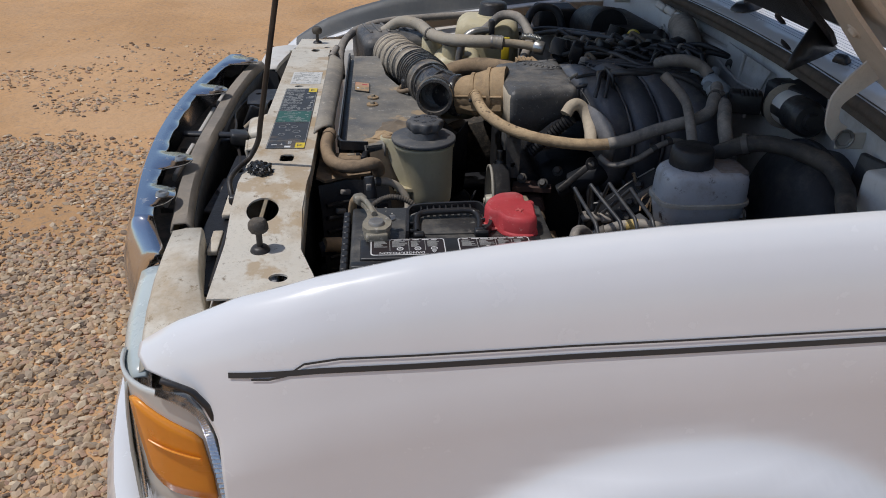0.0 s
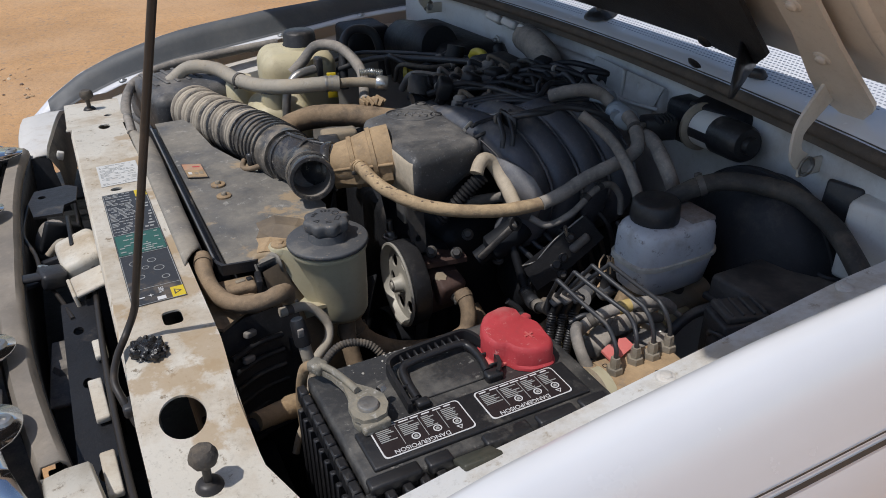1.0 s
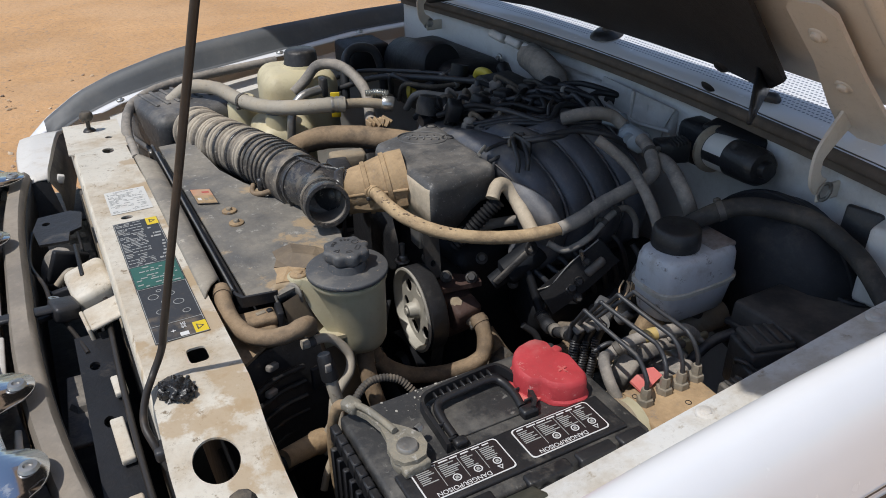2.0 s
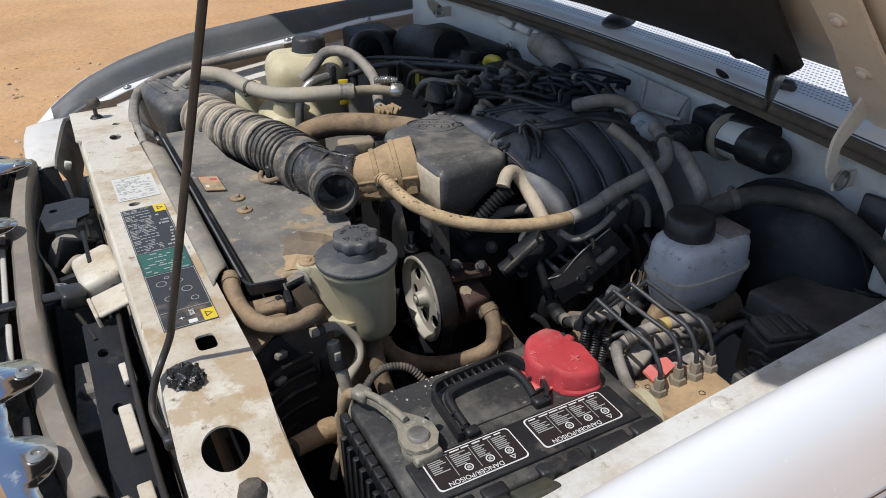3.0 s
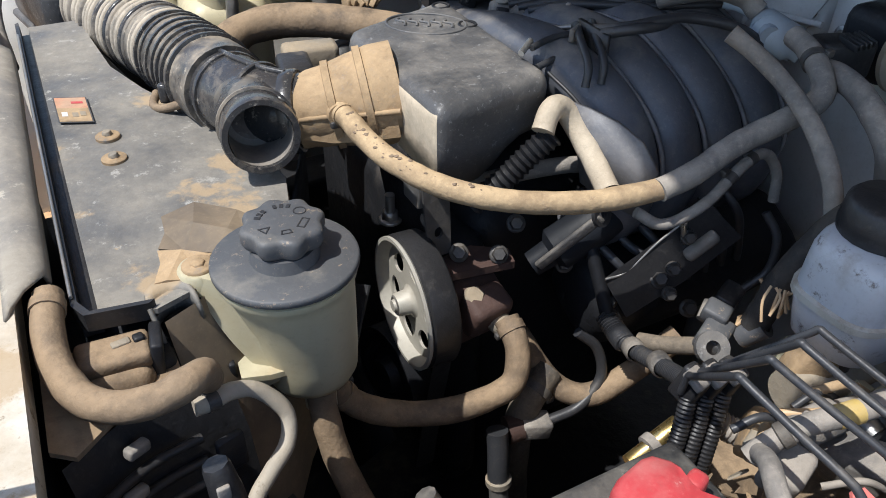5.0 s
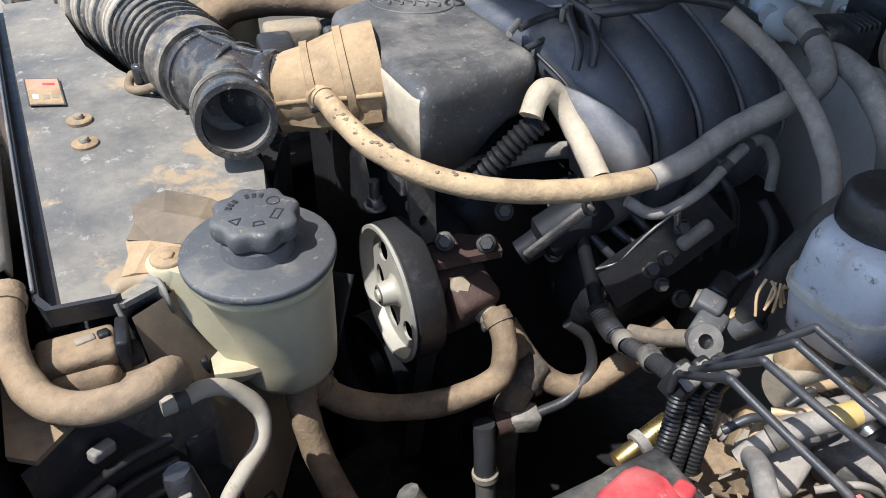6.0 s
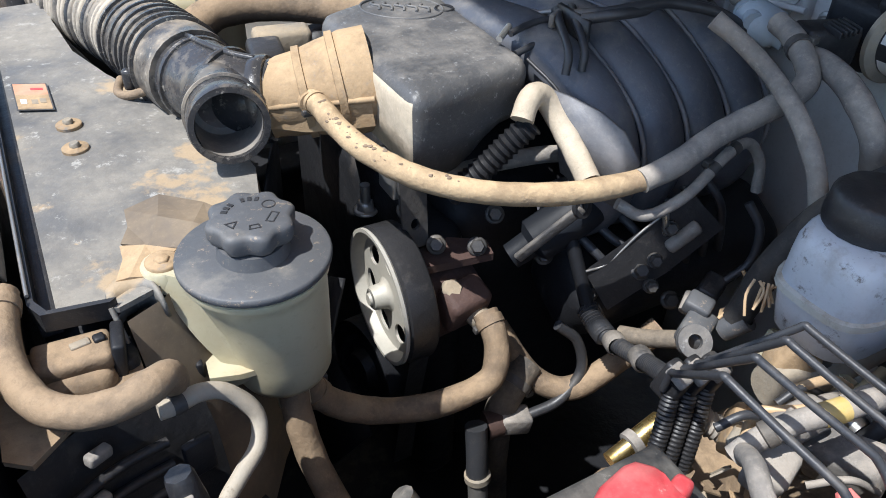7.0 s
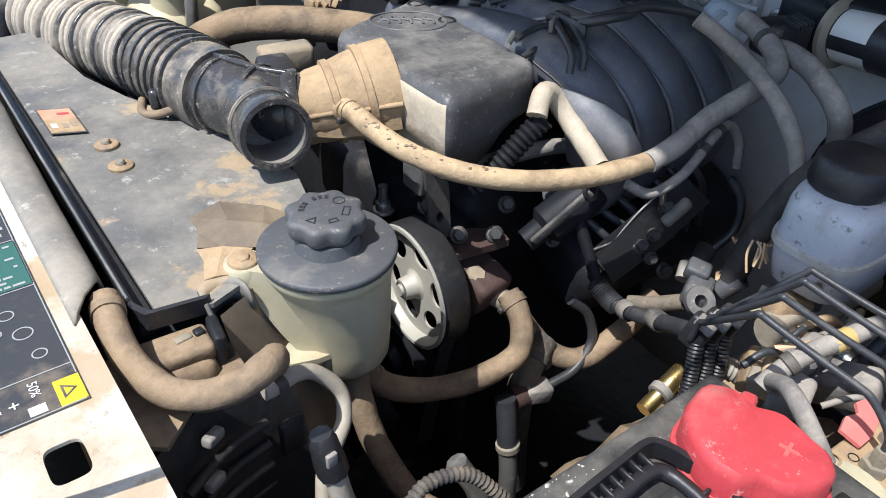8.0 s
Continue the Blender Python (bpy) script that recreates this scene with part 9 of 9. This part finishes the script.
def fan():
    t = thing("cooling_fan", "black cooling fan behind the radiator shroud", "fan", (0.31, 0.02, 0.66))
    c = Vector((0.315, 0.03, 0.68))
    part("hub", lathe([(0, 0.03), (0.05, 0.03), (0.06, 0.02), (0.06, -0.02), (0, -0.02)], c, (1, 0, 0), 24), engine_dark, t)
    for i in range(7):
        a = 2 * math.pi * i / 7 + 0.2
        m = Matrix.Translation(c) @ Matrix.Rotation(a, 4, "X")
        blade = loft([[(-0.015, -0.02, 0.05), (0.015, 0.02, 0.05)], [(-0.02, -0.03, 0.12), (0.02, 0.035, 0.12)], [(-0.02, -0.035, 0.20), (0.02, 0.045, 0.20)]])
        ob = part("blade", moved(blade, m), engine_dark, t)
        solid(ob, 0.003)
    st = thing("engine_stud", "threaded stud with nut above the pulley", "stud", (0.383, -0.068, 0.83))
    part("nut", bolt((0.383, -0.068, 0.835), (0, 0, 1), 0.009, 0.010, 0.012), steel, st)
    part("thread", lathe([(0, 0.024), (0.005, 0.024), (0.005, 0.0)], (0.383, -0.068, 0.84), (0, 0, 1), 12), steel, st)
    return t


def belt_drive():
    b = thing("drive_belt", "black rubber drive belt below the steering pulley", "belt", (0.37, -0.14, 0.65))
    for y0, y1 in ((-0.205, -0.160), (-0.085, -0.045)):
        part("run", loft([[(0.364, y0, 0.785), (0.386, y0 + 0.003, 0.785)], [(0.364, (y0 + y1) / 2, 0.68), (0.386, (y0 + y1) / 2 + 0.003, 0.68)], [(0.364, y1, 0.56), (0.386, y1, 0.56)]]), black_plastic, b)
    p = thing("idler_pulley", "grimy dark idler pulley deep in the bay", "pulley", (0.35, -0.10, 0.66))
    part("disc", lathe([(0, 0.01), (0.018, 0.01), (0.022, 0.0), (0.045, -0.004), (0.050, 0.006), (0.053, 0.006), (0.053, -0.02), (0, -0.02)], (0.352, -0.125, 0.685), (-0.985, -0.13, 0.04), 32), engine_dark, p)
    d = thing("drop_pipe", "grey metal pipe with a banded rubber end", "pipe", (0.40, -0.275, 0.66))
    part("rubber_end", tube([(0.398, -0.262, 0.715), (0.396, -0.270, 0.690), (0.394, -0.276, 0.665)], 0.0105, 12), line_black, d)
    part("band", lathe([(0.010, -0.004), (0.0125, -0.003), (0.0125, 0.003), (0.010, 0.004)], (0.394, -0.277, 0.662), (0, -0.2, -1), 16), cast_alloy, d)
    part("pipe", tube([(0.394, -0.276, 0.665), (0.392, -0.285, 0.62), (0.39, -0.29, 0.52)], 0.0095, 12), steel, d)
    s = thing("hydraulic_bracket", "sandy cast bracket and clips behind the hydraulic block", "bracket", (0.50, -0.46, 0.82))
    rng = random.Random(31)
    for x, y, z, sx, sy, sz in ((0.512, -0.462, 0.872, 0.04, 0.02, 0.022), (0.552, -0.462, 0.868, 0.05, 0.02, 0.012), (0.470, -0.478, 0.868, 0.03, 0.025, 0.03), (0.535, -0.490, 0.850, 0.03, 0.05, 0.03), (0.565, -0.415, 0.862, 0.03, 0.025, 0.03)):
        part("cast_lump", box((x, y, z), (sx, sy, sz), 0.005, (rng.uniform(-20, 20), rng.uniform(-20, 20), rng.uniform(-40, 40))), (coupling_mat, cast_alloy, rubber_grey)[rng.randrange(3)], s)
    for i in range(7):
        a = Vector((0.45 + 0.016 * i, -0.50 + rng.uniform(0, 0.07), 0.875 + rng.uniform(-0.01, 0.012)))
        part("wire", tube([a, a + Vector((0.02, rng.uniform(-0.02, 0.02), 0.008)), a + Vector((0.045, rng.uniform(-0.03, 0.03), -0.01))], rng.uniform(0.0022, 0.0045), 8), (line_black, coupling_mat, rubber_grey, wire_copper)[i % 4], s)


belt_drive()
fan()


def front_wheel(s):
    y = 0.0375 + s * 0.66
    t = part("wheel", lathe([(0.20, -0.10), (0.30, -0.11), (0.345, -0.09), (0.352, -0.04), (0.352, 0.04), (0.345, 0.09), (0.30, 0.11), (0.20, 0.10)], (ARCH_X, y, 0.352), (0, 1, 0), 48, closed=True), tyre_rubber, truck, "black tyre on a steel rim")
    part("rim", lathe([(0, 0.05 * s), (0.06, 0.06 * s), (0.10, 0.03 * s), (0.18, 0.05 * s), (0.21, 0.08 * s)], (ARCH_X, y, 0.352), (0, 1, 0), 36), steel, t)


front_wheel(-1)
front_wheel(1)


def bumper():
    t = thing("front_bumper", "white painted steel front bumper", "bumper", (-0.2, 0.04, 0.5))
    ys = [-0.76 + 0.08 * i for i in range(21)]
    def bx(y):
        return -0.26 + 0.14 * (abs(y - 0.04) / 0.8) ** 3
    ob = part("beam", loft([[(bx(y) + 0.05, y, 0.62), (bx(y), y, 0.615), (bx(y) - 0.015, y, 0.58), (bx(y) - 0.015, y, 0.48), (bx(y), y, 0.45), (bx(y) + 0.05, y, 0.44)] for y in ys]), white_paint, t)
    solid(ob, 0.004)


bumper()


# ---- fittings between the hydraulic block and the brake reservoir ----
def tan_fittings():
    t = thing("pipe_junction", "sand-coated cast pipe junction with a drilled ear", "fitting", (0.50, -0.44, 0.84))
    part("body", box((0.500, -0.440, 0.842), (0.034, 0.030, 0.026), 0.004, (12, -20, 35)), coupling_mat, t)
    part("body_step", box((0.488, -0.452, 0.850), (0.022, 0.026, 0.022), 0.003, (-10, -14, 20)), cast_alloy, t)
    for k in range(3):
        part("rib", box((0.492 + 0.009 * k, -0.447 + 0.004 * k, 0.857), (0.003, 0.022, 0.010), 0.001, (12, -20, 35)), coupling_mat, t)
    ear = plate([(-0.017, -0.010), (0.014, -0.012), (0.019, 0.0), (0.012, 0.012), (-0.016, 0.010)], [ring(0.006, 0.0, 0.0045, 0.0045, 12)], 0.0, 0.005)
    part("drilled_ear", moved(ear, pose(0.507, -0.450, 0.865, -20, -12, -30)), coupling_mat, t)
    part("union_nut", lathe([(0, 0.0), (0.0115, 0.0), (0.0115, 0.012), (0.010, 0.014), (0, 0.014)], (0.474, -0.465, 0.870), (0.55, -0.5, 0.65), 6), cast_alloy, t, "dusty hex union nut")
    part("clip", box((0.492, -0.466, 0.886), (0.016, 0.008, 0.016), 0.002, (20, 10, 40)), rubber_grey, t)
    p = thing("reservoir_bracket_plate", "tan plastic bracket plate below the brake reservoir", "bracket", (0.59, -0.41, 0.83))
    face = [(-0.033, 0.016), (0.0, 0.020), (0.038, 0.016), (0.038, -0.006), (0.030, -0.012), (0.020, -0.004), (0.010, -0.008), (0.002, -0.026), (-0.012, -0.020), (-0.024, -0.012), (-0.034, -0.010)]
    pl = plate([(x, y) for x, y in face], (), 0.0, 0.010)
    part("plate", moved(pl, Matrix.Translation((0.583, -0.413, 0.838)) @ Matrix.Rotation(radians(-82), 4, "Z") @ Matrix.Rotation(radians(68), 4, "X")), aged_plastic, p)
    part("stud", bolt((0.574, -0.440, 0.832), (-0.7, -0.5, 0.4), 0.005, 0.008, 0.008), cast_alloy, p)
    part("side_web", box((0.610, -0.452, 0.838), (0.05, 0.008, 0.03), 0.003, (0, 8, 10)), aged_plastic, p)
    f = thing("apron_floor", "rust-brown dusty inner wing floor below the brake lines", "panel", (0.50, -0.50, 0.77))
    bm = bmesh.new()
    n = 14
    grid = [[bm.verts.new((0.39 + 0.26 * i / n, -0.585 + 0.245 * j / n, 0.715 + 0.018 * noise.noise(Vector((i * 0.5, j * 0.5, 2))) - 0.03 * j / n)) for i in range(n + 1)] for j in range(n + 1)]
    for a, b in zip(grid, grid[1:]):
        for i in range(n):
            bm.faces.new((a[i], a[i + 1], b[i + 1], b[i]))
    ob = part("sheet", bm, rubber_tan, f)
    solid(ob, 0.003)
    rng = random.Random(77)
    flakes = thing("torn_insulation", "tan torn insulation flakes behind the terminal cover", "insulation", (0.45, -0.44, 0.80))
    for i in range(12):
        x, y, z = rng.uniform(0.455, 0.53), rng.uniform(-0.475, -0.425), rng.uniform(0.77, 0.815)
        w, h = rng.uniform(0.005, 0.012), rng.uniform(0.014, 0.03)
        a = [(-w, -h * 0.5), (0.0, -h * 0.6), (w, -h * 0.3), (w * 0.5, h * 0.5), (0.0, h * 0.3), (-w * 0.7, h * 0.6)]
        part("flake", moved(plate(a, (), 0, 0.0015), pose(x, y, z, rng.uniform(-50, 50), rng.uniform(-50, 50), rng.uniform(0, 360))), (coupling_mat, cast_alloy, rubber_tan)[i % 3], flakes)


tan_fittings()


# ---- manifold side: injector rail, brackets and leads ----
def engine_side():
    b = thing("lifting_bracket", "black steel lifting bracket on the engine side", "bracket", (0.55, -0.25, 0.84))
    part("plate", loft([[(0.515, -0.240, 0.835), (0.560, -0.252, 0.872), (0.600, -0.262, 0.905)], [(0.530, -0.262, 0.800), (0.580, -0.275, 0.835), (0.625, -0.285, 0.875)]]), black_plastic, b)
    part("edge", tube([(0.515, -0.242, 0.836), (0.535, -0.247, 0.842), (0.562, -0.254, 0.874), (0.600, -0.264, 0.906)], 0.0012, 6, 4), steel, b, "worn bright edge")
    for x, y, z in ((0.577, -0.268, 0.880), (0.566, -0.270, 0.850), (0.563, -0.275, 0.826)):
        part("bolt", bolt((x, y, z), (-0.4, -0.8, 0.45), 0.0055, 0.008, 0.007), grimy_steel, b)
    part("spacer", box((0.592, -0.272, 0.868), (0.034, 0.012, 0.012), 0.004, (0, -40, -15)), rubber_grey, b)
    s = thing("sensor_plug", "small black sensor plug on a clip", "connector", (0.61, -0.29, 0.82))
    part("body", box((0.612, -0.300, 0.822), (0.026, 0.020, 0.020), 0.004, (10, -20, 20)), black_plastic, s)
    part("neck", lathe([(0, 0.018), (0.008, 0.018), (0.009, 0.0)], (0.600, -0.295, 0.815), (-0.6, -0.3, -0.4), 12), rubber_grey, s)
    part("lead", tube([(0.622, -0.304, 0.830), (0.640, -0.31, 0.85), (0.645, -0.305, 0.88), (0.64, -0.29, 0.90)], 0.004, 8), line_black, s)
    rng = random.Random(41)
    for i in range(7):
        l = thing("plug_lead", "thin black spark plug lead on the engine flank", "lead", (0.5, -0.2, 0.85), "plug leads")
        x = 0.515 + 0.022 * i
        part("lead", tube([(x, -0.190, 0.865 + 0.006 * i), (x + 0.012, -0.226 - rng.uniform(0, 0.02), 0.85 + 0.004 * i), (x + 0.03, -0.245, 0.82 + rng.uniform(0, 0.02)), (x + 0.05, -0.235, 0.78)], 0.0042, 8), line_black, l)
    for i, (x, y, z) in enumerate(((0.62, 0.14, 0.955), (0.64, 0.20, 0.94), (0.60, 0.18, 0.935), (0.66, 0.10, 0.975))):
        c = thing("coil_connector", "black ignition coil connector behind the intake cover", "connector", (x, y, z), "coil connectors")
        part("body", box((x, y, z), (0.030, 0.022, 0.030), 0.005, (rng.uniform(-20, 20), rng.uniform(-20, 20), rng.uniform(-40, 40))), (black_plastic, dusty_plastic)[i % 2], c)
        part("boot", tube([(x, y, z + 0.012), (x + 0.008, y + 0.006, z + 0.026), (x + 0.022, y + 0.02, z + 0.024)], 0.007, 10), black_plastic, c)
    arch = thing("arched_lead", "black lead arching behind the intake cover", "lead", (0.60, 0.08, 1.0))
    part("lead", tube([(0.585, 0.085, 0.965), (0.600, 0.085, 1.000), (0.620, 0.066, 1.016), (0.640, 0.040, 1.012), (0.655, 0.025, 0.995)], 0.0062, 10), black_plastic, arch)
    for y0, z0, r in ((0.33, 0.985, 0.006), (0.42, 0.975, 0.0045)):
        w = thing("cross_loom", "dark taped loom crossing the far side of the bay", "wiring loom", (0.66, y0, z0), "cross looms")
        part("sheath", tube([(0.50, y0 + 0.16, z0 - 0.05), (0.56, y0 + 0.08, z0 - 0.012), (0.62, y0, z0), (0.67, y0 - 0.10, z0 + 0.012), (0.70, y0 - 0.18, z0 + 0.02)], r, 10), line_black, w)
    g = thing("firewall_grommet", "black rubber grommet on the firewall", "grommet", (0.80, 0.02, 1.0))
    part("ring", lathe([(0.010, 0.006), (0.020, 0.004), (0.022, 0.0), (0.010, -0.002)], (0.806, -0.03, 1.0), (-1, 0, 0), 22, closed=True), black_plastic, g)
    v = thing("vacuum_valve", "grey vacuum valve with a ribbed connector", "valve", (0.70, -0.20, 1.01))
    part("body", lathe([(0, 0.05), (0.012, 0.05), (0.0165, 0.044), (0.0165, 0.012), (0.012, 0.008), (0.012, 0), (0, 0)], (0.715, -0.225, 1.008), (-0.35, 0.85, 0.3), 20), pale_blue, v)
    part("plug", box((0.735, -0.245, 1.008), (0.05, 0.030, 0.034), 0.005, (0, 0, -20)), black_plastic, v)
    part("tee", tube([(0.690, -0.205, 1.020), (0.705, -0.178, 1.026), (0.722, -0.150, 1.030)], 0.0085, 12), pale_blue, v)
    part("tee_arm", tube([(0.705, -0.178, 1.026), (0.690, -0.165, 1.034), (0.680, -0.155, 1.036)], 0.0062, 10), pale_blue, v)
    part("collar", lathe([(0.009, -0.004), (0.0125, -0.003), (0.0125, 0.003), (0.009, 0.004)], (0.697, -0.192, 1.023), (0.5, 0.8, 0.2), 18), pale_blue, v)
    for i in range(5):
        part("rib", box((0.722 + 0.006 * i, -0.258, 1.026), (0.002, 0.026, 0.006), 0.0006, (0, 0, -20)), black_plastic, v)


engine_side()


def wire_ends():
    t = thing("cut_wires", "frayed tan wire ends out of a taped loom", "wires", (0.547, -0.379, 0.90))
    rng = random.Random(8)
    for i in range(6):
        a = Vector((0.552 + 0.003 * i, -0.374 - 0.002 * i, 0.912 - 0.001 * i))
        b = Vector((0.535 + 0.006 * i, -0.384 + rng.uniform(-0.006, 0.004), 0.885 - rng.uniform(0, 0.012)))
        b = a.lerp(b, 0.62)
        m = a.lerp(b, 0.5) + Vector((rng.uniform(-0.004, 0.004), rng.uniform(-0.004, 0.004), 0.003))
        part("wire", tube([a, m, b], 0.0011, 6, 3), wire_copper, t)


wire_ends()


def idler_pulley():
    t = thing("idler_pulley", "dark grimy idler pulley below the belt pulley", "pulley", (0.362, -0.115, 0.683))
    part("wheel", lathe([(0, 0.006), (0.010, 0.006), (0.012, 0.002), (0.026, 0.002), (0.029, 0.008), (0.033, 0.008), (0.033, -0.012), (0, -0.012)], (0.362, -0.115, 0.683), (-0.80, -0.55, 0.22), 32), engine_dark, t)
    part("hub_bolt", bolt((0.357, -0.119, 0.685), (-0.80, -0.55, 0.22), 0.006, 0.006, 0.009), grimy_steel, t)


idler_pulley()
hose("lower_coolant_pipe", "brown dusty coolant pipe deep beside the engine", [(0.470, -0.235, 0.735), (0.445, -0.245, 0.722), (0.430, -0.250, 0.690), (0.430, -0.250, 0.62), (0.436, -0.250, 0.54)], 0.0150, rubber, (0.2,))


def injector_rail():
    t = thing("injector_rail", "dusty black fuel rail and wiring over the manifold", "fuel rail", (0.62, -0.02, 1.0))
    for k in range(3):
        d = 0.012 * k
        part("rail_line", tube([(0.545 - d * 0.3, -0.042 + d, 1.012), (0.575, -0.062 + d, 1.020), (0.612, -0.090 + d, 1.022 + 0.002 * k), (0.655, -0.118 + d, 1.024), (0.698, -0.140 + d, 1.026)], 0.0036, 8, 5), line_black, t)
    for x, y, z, w in ((0.630, 0.034, 1.005, 0.022), (0.652, 0.020, 1.012, 0.024), (0.676, -0.036, 1.016, 0.030), (0.664, 0.000, 1.008, 0.020)):
        c = part("plug", box((x, y, z), (w, 0.022, 0.026), 0.004, (8, -6, -28)), dusty_plastic, t, "dusty grey injector plug")
        part("plug_lead", tube([(x, y, z + 0.008), (x - 0.012, y - 0.014, z + 0.022), (x - 0.030, y - 0.030, z + 0.018), (x - 0.042, y - 0.048, z + 0.004)], 0.0032, 8, 4), line_black, c)
    for x, y in ((0.576, 0.062), (0.549, -0.018)):
        part("stub", lathe([(0, 0.040), (0.013, 0.040), (0.016, 0.034), (0.016, 0.018), (0.019, 0.014), (0.019, -0.02)], (x, y, 0.972), (0.15, -0.25, 1), 18), dusty_plastic, t, "dusty round stub")
    for dx in (0.0, 0.016):
        part("hook", tube([(0.515 + dx, -0.178, 0.995), (0.520 + dx, -0.172, 1.012), (0.532 + dx, -0.140, 1.024), (0.548 + dx, -0.116, 1.022), (0.556 + dx, -0.100, 1.014)], 0.0036, 8, 5), line_black, t)
    part("spreader", box((0.540, -0.128, 1.022), (0.030, 0.005, 0.012), 0.0015, (0, 0, 30)), dusty_plastic, t)
    for a, b in (((0.505, -0.065, 1.004), (0.560, -0.110, 1.018)), ((0.508, -0.100, 1.002), (0.552, -0.135, 1.014))):
        part("pin", tube([a, tuple((p + q) / 2 for p, q in zip(a, b)), b], 0.0024, 8, 3), steel, t, "thin bright pin")


injector_rail()
